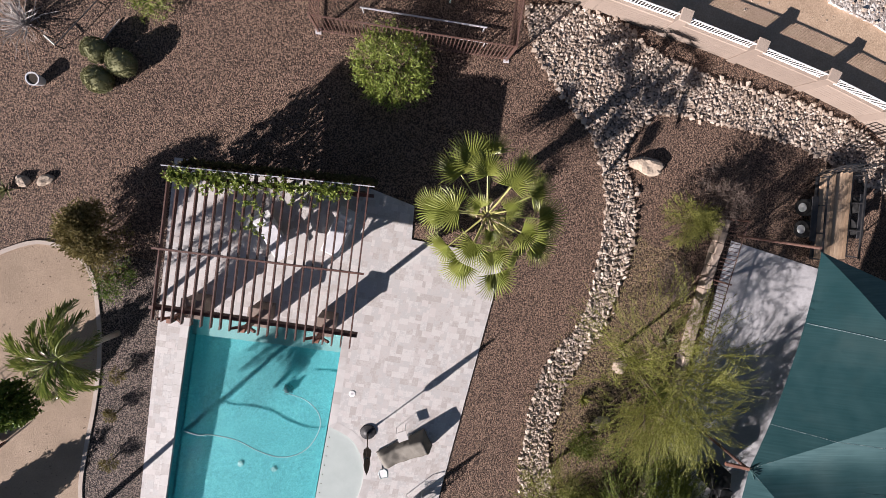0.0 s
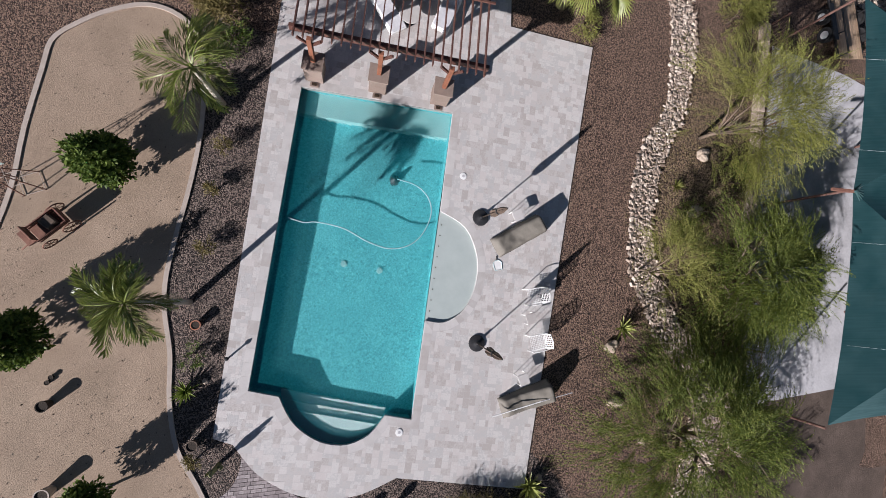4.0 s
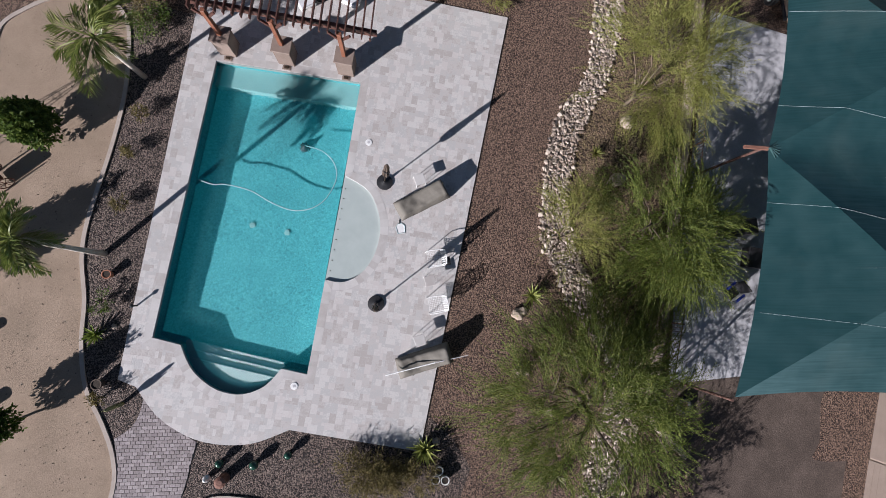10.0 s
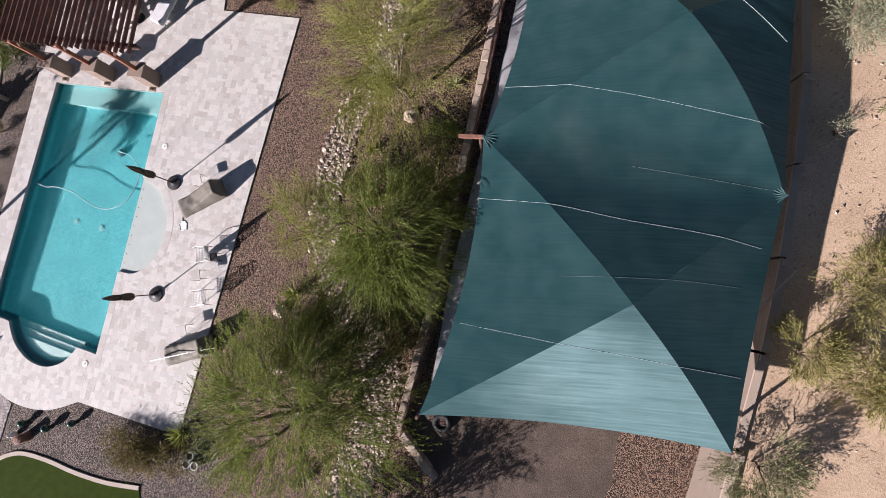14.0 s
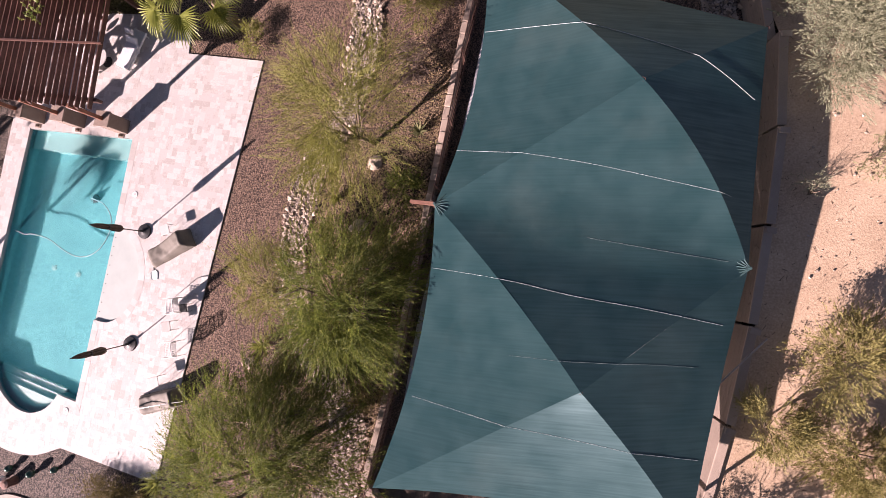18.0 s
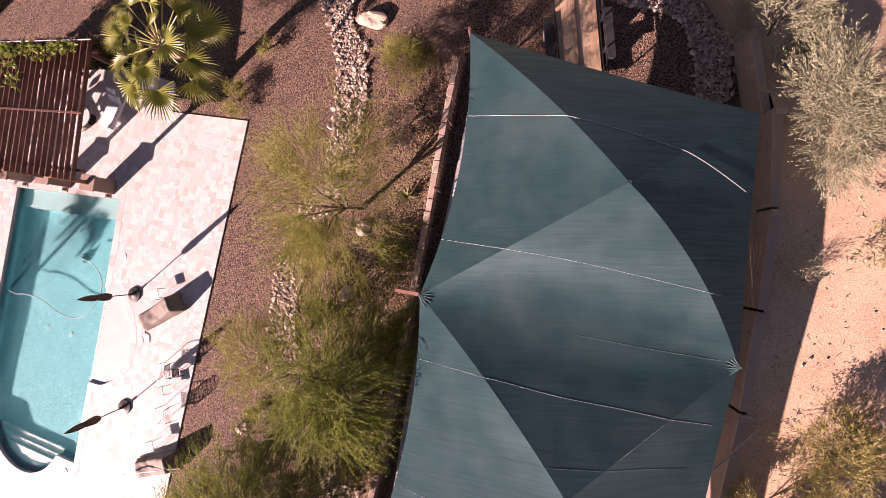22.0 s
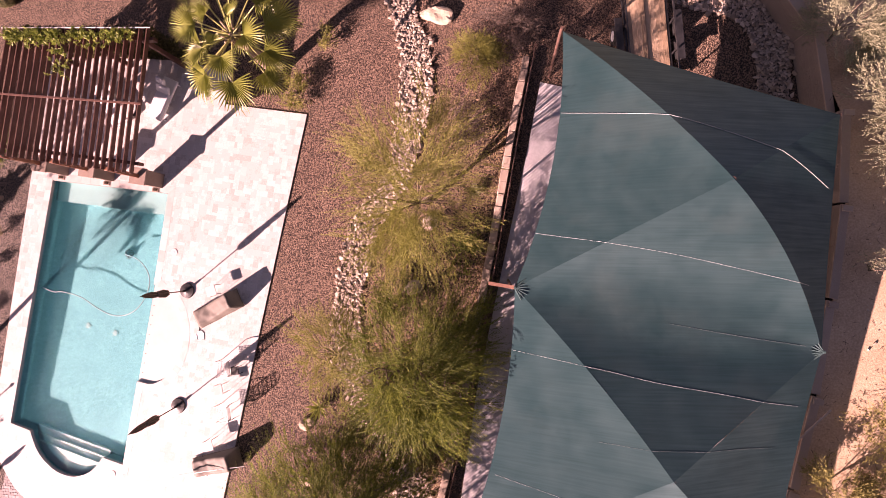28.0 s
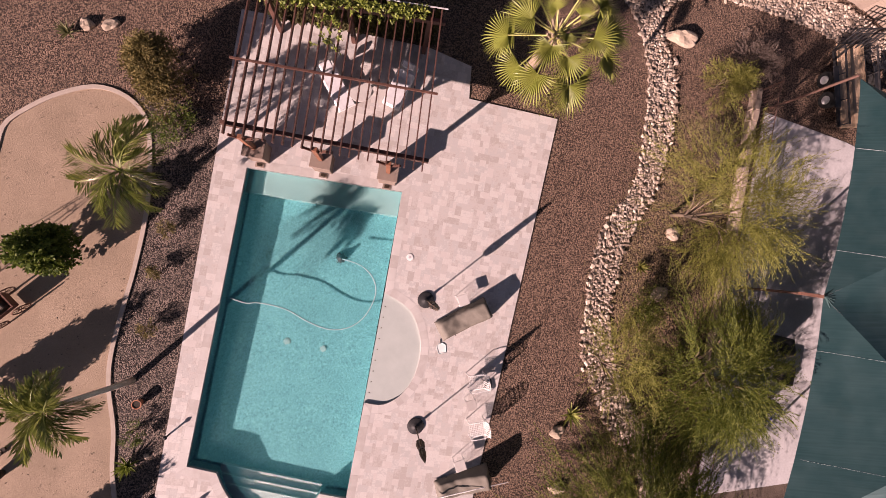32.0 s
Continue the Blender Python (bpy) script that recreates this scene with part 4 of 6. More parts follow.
# ---- garden wall panels, caps, pillars and railing ----
def resample(line, step):
    out, rest = [Vector(line[0])], step
    for a, b in zip(line, line[1:]):
        a, b = Vector(a), Vector(b)
        d = (b - a).length
        t = rest
        while t <= d:
            out.append(a.lerp(b, t / d))
            t += step
        rest = t - d
    return out


knots = resample(WALL, 2.9)
for i, (a, b) in enumerate(zip(knots, knots[1:])):
    rail = (a.y + b.y) / 2 > 13.6
    top = 0.95 if rail else 0.98 + 0.78 * ease((11.0 - (a.y + b.y) / 2) / 4) - 0.06 * (i % 2)
    d = (b - a).normalized()
    ang = math.degrees(math.atan2(d.y, d.x))
    mid, L = (a + b) / 2, (b - a).length
    gap = 0.30 if rail else 0.09
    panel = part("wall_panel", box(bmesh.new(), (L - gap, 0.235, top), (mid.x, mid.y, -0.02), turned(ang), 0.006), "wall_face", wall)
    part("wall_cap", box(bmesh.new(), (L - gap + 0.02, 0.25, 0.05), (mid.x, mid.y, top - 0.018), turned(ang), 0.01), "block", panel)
    if rail:
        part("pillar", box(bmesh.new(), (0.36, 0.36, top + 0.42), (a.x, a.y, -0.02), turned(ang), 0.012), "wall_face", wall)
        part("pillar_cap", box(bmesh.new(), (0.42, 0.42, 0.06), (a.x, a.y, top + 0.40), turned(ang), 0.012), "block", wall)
    else:
        q = a + d * 0.15 + Vector((-d.y, d.x)) * 0.05
        part("stub_cap", box(bmesh.new(), (0.18, 0.28, 0.05), (q.x, q.y, top + 0.033), turned(ang), 0.012), "block", panel)
    for c in range(1, 8):
        z = top * c / 8
        q = mid + Vector((-d.y, d.x)) * -0.116
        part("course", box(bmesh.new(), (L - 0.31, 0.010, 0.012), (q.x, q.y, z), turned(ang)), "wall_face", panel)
    if rail:
        railing = thing("wall_railing", "white painted iron railing on top of the garden wall", "railing", None, "railings on the garden wall")
        n_p = int(L / 0.115)
        me = mesh_of("picket", box(bmesh.new(), (0.022, 0.022, 0.34)), "white_iron")
        for j in range(2, n_p - 1):
            p = a.lerp(b, j / n_p)
            shared("picket", me, railing, pose(p.x, p.y, top + 0.04, 0, 0, ang))
        for z in (top + 0.06, top + 0.37):
            part("rail", beam(bmesh.new(), (a.x + d.x * 0.15, a.y + d.y * 0.15, z), (b.x - d.x * 0.15, b.y - d.y * 0.15, z), 0.035, 0.03), "white_iron", railing)

LOW = smooth_line([(13.00, 11.36), (12.54, 8.89), (11.97, 5.43), (11.43, 2.34), (10.66, -1.96), (9.69, -6.33)], 4) + [(11.11, -7.88)]
low = part("retaining_wall", prism(ribbon(LOW, 0.18), (), -0.02, 0.36), "block")
tagged(low, "low rustic block wall along the concrete slab", "wall", kind="structure")
pts = resample(LOW, 0.46)
for i, (a, b) in enumerate(zip(pts, pts[1:])):
    d = (b - a).normalized()
    ang = math.degrees(math.atan2(d.y, d.x)) + rnd.uniform(-3, 3)
    mid = (a + b) / 2
    part("wall_block", box(bmesh.new(), ((b - a).length - 0.015, 0.27 + rnd.uniform(-0.02, 0.03), 0.40 + rnd.uniform(-0.02, 0.03)), (mid.x, mid.y, -0.02), turned(ang), 0.02), "block", low)
fence = thing("iron_fence", "rust-brown iron picket fence along the slab wall", "fence")
FENCE = [(p[0] + 0.26, p[1]) for p in LOW[:-1]]
me = mesh_of("picket", box(bmesh.new(), (0.02, 0.02, 1.0)), "rust_iron")
for p in resample(FENCE, 0.15):
    shared("picket", me, fence, pose(p.x, p.y, 0.05))
for z in (0.16, 1.05):
    part("rail", tube([(x, y, z) for x, y in FENCE], 0.022, 4), "rust_iron", fence)
for p in resample(FENCE, 2.4):
    part("post", box(bmesh.new(), (0.06, 0.06, 1.16), (p.x, p.y, 0.0)), "rust_iron", fence)


# ---- kennel fence at the north ----
kennel = thing("kennel_fence", "open rust-brown iron picket pen on the gravel", "fence")
me = mesh_of("picket", box(bmesh.new(), (0.022, 0.022, 1.46)), "rust_iron")
KEN = [(-2.33, 19.16), (-2.36, 17.14), (4.14, 16.65), (4.45, 19.51)]
for a, b in zip(KEN, KEN[1:]):
    a, b = Vector(a), Vector(b)
    k = int((b - a).length / 0.13)
    for j in range(k + 1):
        p = a.lerp(b, j / k)
        shared("picket", me, kennel, pose(p.x, p.y, 0.03))
    for z in (0.12, 1.42):
        part("rail", beam(bmesh.new(), (a.x, a.y, z), (b.x, b.y, z), 0.04, 0.035), "rust_iron", kennel)
for p in KEN + [(0.87, 16.90)]:
    part("post", box(bmesh.new(), (0.07, 0.07, 1.55), (p[0], p[1], 0.0)), "rust_iron", kennel)
    part("foot", box(bmesh.new(), (0.2, 0.2, 0.04), (p[0], p[1], 0.0), None, 0.01), "concrete", kennel)
rack = thing("metal_rack", "low galvanised pipe rack inside the iron pen", "rack")
for a, b in (((-0.92, 17.38, 0.42), (3.36, 17.04, 0.42)), ((-0.95, 17.85, 0.42), (3.33, 17.53, 0.42))):
    part("rail", rod(bmesh.new(), a, b, 0.03), "concrete", rack)
    for t in (0.02, 0.98):
        p = Vector(a).lerp(Vector(b), t)
        part("leg", rod(bmesh.new(), (p.x, p.y, 0), p, 0.025), "concrete", rack)
fr = thing("clothes_stand", "pale blue bent metal frame in the pen", "frame")
part("tube", tube([(0.84, 18.44, 0.0), (0.84, 18.44, 0.7), (2.06, 18.40, 0.75), (2.06, 18.40, 0.0)], 0.03, 6), "teal_paint", fr)
part("tube", tube([(1.10, 19.05, 0.0), (1.10, 19.05, 0.7), (2.33, 19.01, 0.75), (2.33, 19.01, 0.0)], 0.03, 6), "teal_paint", fr)
part("bar", rod(bmesh.new(), (1.45, 18.42, 0.72), (1.71, 19.03, 0.72), 0.03), "teal_paint", fr)

# ---- utility trailer ----
trailer = thing("utility_trailer", "flat utility trailer with a plank deck and black rails", "trailer", pose(17.11, 11.62, 0, 0, 0, 5.0))
for i in range(8):
    part("deck_plank", box(bmesh.new(), (0.161, 3.5, 0.05), ((i - 3.5) * 0.163, 0.1, 0.50), None, 0.008), "deck", trailer)
for s in (-1, 1):
    part("frame_rail", beam(bmesh.new(), (s * 0.70, -1.6, 0.47), (s * 0.70, 1.6, 0.47), 0.07, 0.10), "black", trailer)
    part("top_rail", beam(bmesh.new(), (s * 0.76, -1.6, 0.95), (s * 0.76, 1.6, 0.95), 0.05, 0.05), "black", trailer)
    for y in (-1.55, -0.55, 0.5, 1.55):
        part("stake", box(bmesh.new(), (0.045, 0.045, 0.52), (s * 0.76, y, 0.45)), "black", trailer)
    for y in (-0.42, 0.42):
        w = part("wheel", rod(bmesh.new(), (s * 0.86, y, 0.33), (s * 1.08, y, 0.33), 0.33, n=20), "rubber", trailer)
        part("rim", rod(bmesh.new(), (s * 0.93, y, 0.33), (s * 1.10, y, 0.33), 0.19, 0.17, 16), "white", w, "white steel rim")
    part("fender", box(bmesh.new(), (0.26, 1.7, 0.03), (s * 0.97, 0, 0.70), None, 0.01), "black", trailer)
gate = part("ramp_gate", beam(bmesh.new(), (-0.72, 1.66, 0.50), (0.72, 1.66, 0.50), 0.06, 0.06), "black", trailer, "black steel mesh ramp gate raised at the end")
for i in range(7):
    x = -0.72 + 1.44 * i / 6
    part("bar", beam(bmesh.new(), (x, 1.66, 0.50), (x, 1.95, 1.55), 0.035, 0.035), "black", gate)
for t in (0.25, 0.5, 0.75, 1.0):
    part("bar", beam(bmesh.new(), (-0.72, 1.66 + 0.29 * t, 0.5 + 1.05 * t), (0.72, 1.66 + 0.29 * t, 0.5 + 1.05 * t), 0.035, 0.035), "black", gate)

# ---- poolside furniture ----
def umbrella(at, lean):
    top = thing("patio_umbrella", "closed brown patio umbrella on a round black base", "umbrella", pose(*at, 0.03), "umbrellas by the pool")
    part("base", lathe([(0.30, 0.0), (0.31, 0.03), (0.29, 0.07), (0.16, 0.10), (0.05, 0.14), (0.045, 0.30)], 24), "black", top, "round black weighted base", smooth=False)
    d = Vector((lean[0], lean[1], 1)).normalized()
    part("pole", rod(bmesh.new(), (0, 0, 0.1), d * 2.48, 0.022, n=10), "bronze", top)
    bm = bmesh.new()
    rings = []
    q = d.to_track_quat('Z', 'Y')
    for i, (r, z) in enumerate(((0.03, 1.12), (0.11, 1.16), (0.155, 1.32), (0.13, 1.60), (0.10, 1.75), (0.115, 1.95), (0.09, 2.2), (0.04, 2.42), (0.015, 2.46))):
        rings.append([bm.verts.new(d * z + q @ Vector((math.cos(j * math.pi / 8) * r * (1.0 if j % 2 else 0.62), math.sin(j * math.pi / 8) * r * (1.0 if j % 2 else 0.62), 0))) for j in range(16)])
    for u, v in zip(rings, rings[1:]):
        for j in range(16):
            bm.faces.new((u[j], u[(j + 1) % 16], v[(j + 1) % 16], v[j]))
    canopy = part("canopy", bm, "umbrella_cloth", top, "folded brown canopy")
    part("strap", rod(bmesh.new(), d * 1.73, d * 1.79, 0.112, n=12), "black", canopy)
    part("finial", rod(bmesh.new(), d * 2.44, d * 2.53, 0.022, 0.01, 8), "black", top)
    return top


umbrella((-0.42, 2.58), (0.07, -0.01))
umbrella((-0.68, -2.05), (0.05, -0.06))


def covered_lounger(at, ang, seed, label, foot_h=0.36, head_h=0.80):
    top = thing("chaise_lounge", label, "lounge chair", pose(*at, 0.03, 0, 0, ang), "covered loungers on the patio")
    bm = bmesh.new()
    nx, ny = 26, 12
    L, Wd = 2.0, 0.74
    grid = []
    for i in range(nx + 1):
        row = []
        for j in range(ny + 1):
            u, v = i / nx, j / ny
            x, y = (u - 0.5) * L, (v - 0.5) * Wd
            edge = min(1, min(u, 1 - u) * 16) * min(1, min(v, 1 - v) * 9)
            h = foot_h + (head_h - foot_h) * max(0, (u - 0.35) / 0.65) ** 1.2
            h = h * (0.25 + 0.75 * edge ** 0.45) + 0.045 * noise.noise(Vector((x * 3.1 + seed * 7, y * 3.7, seed))) + 0.02 * noise.noise(Vector((x * 9, y * 9 + seed, 0)))
            k = 1.0 + 0.05 * noise.noise(Vector((x * 2.2, y * 2, seed + 3)))
            row.append(bm.verts.new((x * k, y * k, max(0.12, h))))
        grid.append(row)
    for i in range(nx):
        for j in range(ny):
            bm.faces.new((grid[i][j], grid[i + 1][j], grid[i + 1][j + 1], grid[i][j + 1]))
    rim = [grid[i][0] for i in range(nx + 1)] + [grid[nx][j] for j in range(1, ny + 1)] + [grid[i][ny] for i in range(nx - 1, -1, -1)] + [grid[0][j] for j in range(ny - 1, 0, -1)]
    low_rim = [bm.verts.new((v.co.x * 1.04, v.co.y * 1.06, 0.07)) for v in rim]
    for i in range(len(rim)):
        j = (i + 1) % len(rim)
        bm.faces.new((rim[j], rim[i], low_rim[i], low_rim[j]))
    part("cover", bm, "cover", top, "wrinkled taupe weather cover", smooth=True)
    for sx in (-0.9, 0.9):
        for sy in (-0.3, 0.3):
            part("leg", rod(bmesh.new(), (sx, sy, 0), (sx, sy, 0.2), 0.02, n=8), "black", top)
    part("strap", beam(bmesh.new(), (-0.55, -0.41, 0.12), (-0.55, 0.41, 0.12), 0.03, 0.01), "black", top)
    return top


covered_lounger((1.01, 1.90), 27.5, 1, "chaise lounge under a taupe weather cover")
covered_lounger((1.13, -4.14), 17.0, 2, "chaise lounge under a wrinkled taupe cover, a pole laid across")
pole = thing("pool_pole", "long white telescopic pool pole laid on a lounger", "pole")
part("outer_tube", rod(bmesh.new(), (-0.29, -4.61, 0.42), (1.50, -4.14, 0.66), 0.02, n=8), "white", pole)
part("inner_tube", rod(bmesh.new(), (1.50, -4.14, 0.66), (2.67, -3.88, 0.78), 0.015, n=8), "concrete", pole)


def side_table(at, ang, s=0.40, h=0.42):
    top = thing("side_table", "small square pale stone-topped side table on the pavers", "table", pose(*at, 0.03, 0, 0, ang), "small tables on the patio")
    part("tabletop", box(bmesh.new(), (s, s, 0.025), (0, 0, h), None, 0.008), "coping", top)
    for sx in (-1, 1):
        for sy in (-1, 1):
            part("leg", rod(bmesh.new(), (sx * s * 0.45, sy * s * 0.45, 0), (sx * s * 0.45, sy * s * 0.45, h), 0.014, n=6), "white", top)
    return top


side_table((0.91, 2.63), 20)
side_table((1.31, -1.20), 14, 0.38)
side_table((0.95, -3.38), 18)
stool = thing("foot_stool", "small black square stool in the chairs' shade", "stool", pose(1.92, -0.46, 0.03, 0, 0, 8))
part("seat", box(bmesh.new(), (0.32, 0.32, 0.04), (0, 0, 0.30), None, 0.01), "black", stool)
for sx in (-1, 1):
    for sy in (-1, 1):
        part("leg", rod(bmesh.new(), (sx * 0.14, sy * 0.14, 0), (sx * 0.14, sy * 0.14, 0.3), 0.014, n=6), "black", stool)


def lattice_chair(at, ang):
    top = thing("patio_chair", "low white woven lattice patio armchair on the pavers", "chair", pose(*at, 0.03, 0, 0, ang) @ Matrix.Diagonal((1, 1, 0.9, 1)), "lattice chairs by the pool")
    seat = part("seat", beam(bmesh.new(), (-0.27, -0.26, 0.42), (0.27, -0.26, 0.42), 0.04, 0.03), "white", top, "open white lattice seat")
    for i in range(9):
        t = -0.26 + 0.52 * i / 8
        part("slat", beam(bmesh.new(), (-0.27, t, 0.425), (0.27, t, 0.425), 0.011, 0.012), "white", seat)
        part("slat", beam(bmesh.new(), (t, -0.26, 0.437), (t, 0.26, 0.437), 0.011, 0.010), "white", seat)
    back = part("backrest", tube([(0.27, -0.27, 0.42), (0.40, -0.26, 0.86), (0.41, 0, 0.95), (0.40, 0.26, 0.86), (0.27, 0.27, 0.42)], 0.016, 6), "white", top, "open white lattice backrest")
    for i in range(7):
        t = -0.24 + 0.48 * i / 6
        part("slat", beam(bmesh.new(), (0.275, t, 0.45), (0.405, t * 0.95, 0.90 - abs(t) * 0.2), 0.02, 0.012), "white", back)
    for i in range(5):
        z = 0.50 + 0.085 * i
        part("slat", beam(bmesh.new(), (0.29 + 0.03 * i, -0.25, z), (0.29 + 0.03 * i, 0.25, z), 0.014, 0.02), "white", back)
    for s in (-1, 1):
        part("arm", tube([(0.36, s * 0.29, 0.66), (0.0, s * 0.31, 0.66), (-0.27, s * 0.30, 0.62), (-0.29, s * 0.29, 0.0)], 0.016, 6), "white", top)
        part("leg", tube([(0.36, s * 0.29, 0.66), (0.30, s * 0.29, 0.3), (0.34, s * 0.29, 0.0)], 0.016, 6), "white", top)
    return top


lattice_chair((1.48, -0.38), 8)
lattice_chair((1.54, -2.08), 10)
net = thing("skimmer_net", "small flat white leaf skimmer lying on the pavers", "skimmer", pose(0.21, 0.78, 0.035, 0, 0, 10))
part("frame", tube([(-0.14, -0.17, 0.02), (0.14, -0.17, 0.02), (0.17, 0.10, 0.02), (0.08, 0.20, 0.02), (-0.08, 0.20, 0.02), (-0.17, 0.10, 0.02)], 0.014, 5, True), "teal_paint", net)
part("mesh", prism([(-0.14, -0.16), (0.14, -0.16), (0.165, 0.1), (0.08, 0.19), (-0.08, 0.19), (-0.165, 0.1)], (), 0.012, 0.018), "white", net)
part("handle", rod(bmesh.new(), (0, 0.19, 0.02), (0.01, 0.36, 0.03), 0.016, n=8), "black", net)
for i, p in enumerate(((-1.05, 4.14), (-3.56, -4.99))):
    lid = thing("floor_lid", "round white plastic skimmer lid set in the paving", "lid", pose(*p, 0.046))
    part("disc", lathe([(0.13, 0), (0.13, 0.012), (0.115, 0.016)], 24), "white", lid)
    part("ring", lathe([(0.05, 0.016), (0.05, 0.021), (0.035, 0.021)], 16), "concrete", lid)
bollard = thing("bollard_light", "short black path light at the patio edge", "light", pose(-9.08, -2.09, 0.03))
part("stem", rod(bmesh.new(), (0, 0, 0), (0, 0, 0.32), 0.03, n=8), "black", bollard)
part("cap", lathe([(0.06, 0.30), (0.07, 0.33), (0.02, 0.38)], 16), "black", bollard)

# ---- in the pool ----
hose = thing("cleaner_hose", "pale floating pool cleaner hose curling on the water", "hose")
HP = smooth_line([(-7.29, 2.55), (-6.75, 2.38), (-6.36, 2.40), (-5.43, 2.18), (-4.63, 1.73), (-3.88, 1.46), (-3.18, 1.54), (-2.63, 1.95), (-2.27, 2.71), (-2.37, 3.33), (-2.82, 3.79), (-3.50, 4.02)], 5)
part("tube", tube([(x, y, -0.095 - 0.25 * max(0, (i - 48) / 12)) for i, (x, y) in enumerate(HP)], 0.021, 6), "hose", hose)
cl = thing("pool_cleaner", "dark round suction cleaner on the pool floor", "pool cleaner", pose(-3.57, 4.05, floor_z(4.05)))
part("body", lathe([(0.16, 0.02), (0.19, 0.06), (0.17, 0.14), (0.08, 0.20), (0.04, 0.34)], 16), "black", cl, smooth=True)
for a in (0, 120, 240):
    part("wheel", rod(bmesh.new(), (0.15 * math.cos(radians(a)), 0.15 * math.sin(radians(a)), 0.05), (0.21 * math.cos(radians(a)), 0.21 * math.sin(radians(a)), 0.05), 0.05, n=10), "rubber", cl)
for p in ((-5.43, 0.94), (-4.14, 0.67)):
    part("drain", lathe([(0.12, -0.02), (0.12, 0.02), (0.09, 0.03)], 18), "bench", pool).location = (*p, floor_z(p[1]))
for i in range(9):
    p = along((-2.43, -1.02), (-1.87, 2.51), (i + 0.5) / 9)
    part("anchor", lathe([(0.022, -0.035), (0.022, -0.025), (0.012, -0.022)], 8), "bronze", pool).location = (*p, 0)
for a, b in PIERS:
    c = ((a[0] + b[0]) / 2, (a[1] + b[1]) / 2)
    sc = thing("water_scupper", "small bronze water spout at the foot of a pier", "scupper", pose(c[0], c[1] - 0.02, 0.045, 0, 0, -8.3), "spouts along the pool end")
    part("tray", box(bmesh.new(), (0.30, 0.16, 0.03), (0, 0, 0), None, 0.005), "stone_pier", sc)
    part("opening", box(bmesh.new(), (0.16, 0.10, 0.03), (0, 0.01, 0.031), None, 0.004), "bronze", sc)

# ---- under the pergola ----
def pillow_chaise(at, ang):
    top = thing("chaise_lounge", "white cushioned chaise lounge under the pergola", "lounge chair", pose(*at, 0.03, 0, 0, ang) @ Matrix.Diagonal((0.9, 0.9, 0.9, 1)))
    part("frame", box(bmesh.new(), (0.74, 1.95, 0.10), (0, 0, 0.20), None, 0.02), "white", top)
    part("mattress", box(bmesh.new(), (0.70, 1.25, 0.12), (0, -0.34, 0.30), None, 0.04), "white_cloth", top)
    part("backrest", box(bmesh.new(), (0.70, 0.75, 0.12), (0, 0.28, 0.30), Matrix.Rotation(radians(38), 3, 'X'), 0.04), "white_cloth", top)
    part("pillow", box(bmesh.new(), (0.50, 0.28, 0.12), (0, 0.72, 0.70), Matrix.Rotation(radians(38), 3, 'X'), 0.05), "white_cloth", top)
    for sx in (-0.3, 0.3):
        for sy in (-0.85, 0.85):
            part("leg", box(bmesh.new(), (0.06, 0.06, 0.2), (sx, sy, 0)), "white", top)
    return top


pillow_chaise((-1.56, 10.37), -24)
pillow_chaise((-3.85, 10.15), 30)
glass = thing("patio_table", "round pale stone-topped table under the pergola", "table", pose(-3.00, 10.01, 0.03))
part("tabletop", lathe([(0.42, 0.44), (0.43, 0.455), (0.42, 0.47)], 28), "coping", glass)
part("pedestal", rod(bmesh.new(), (0, 0, 0.03), (0, 0, 0.45), 0.05, n=12), "black", glass)
part("foot", lathe([(0.24, 0), (0.24, 0.02), (0.06, 0.05)], 20), "black", glass)


# ---- garden ornaments ----
mill = thing("garden_windmill", "small garden windmill with a teal wheel on a pale tower", "windmill", pose(-14.80, 3.52, 0.012, 0, 0, 20))
for sx in (-1, 1):
    for sy in (-1, 1):
        part("leg", rod(bmesh.new(), (sx * 0.30, sy * 0.30, 0), (sx * 0.05, sy * 0.05, 1.85), 0.018, 0.014, 6), "rust_wood", mill)
for z, s in ((0.03, 0.295), (0.7, 0.205), (1.3, 0.125)):
    for a, b in (((-s, -s), (s, -s)), ((s, -s), (s, s)), ((s, s), (-s, s)), ((-s, s), (-s, -s))):
        part("brace", beam(bmesh.new(), (*a, z), (*b, z), 0.014, 0.014), "curb", mill)
wheel = part("wheel", rod(bmesh.new(), (-0.12, 0, 1.9), (0.1, 0, 1.9), 0.05, n=10), "teal_paint", mill, "teal wind wheel")
for i in range(12):
    a = 2 * math.pi * i / 12
    bm = beam(bmesh.new(), (-0.14, 0.06 * math.cos(a), 1.9 + 0.06 * math.sin(a)), (-0.14, 0.22 * math.cos(a), 1.9 + 0.22 * math.sin(a)), 0.07, 0.012)
    part("blade", bm, "teal_paint", wheel)
part("tail", prism([(0.1, -0.01), (0.5, -0.01), (0.5, 0.01), (0.1, 0.01)], (), 1.8, 2.0), "teal_paint", mill)

cart = thing("wooden_cart", "rustic red-brown wooden wagon with spoked wheels", "wagon", pose(-14.15, 2.10, 0.012, 0, 0, 42))
part("bed", box(bmesh.new(), (0.95, 0.50, 0.05), (0.12, 0, 0.36), None, 0.008), "rust_wood", cart)
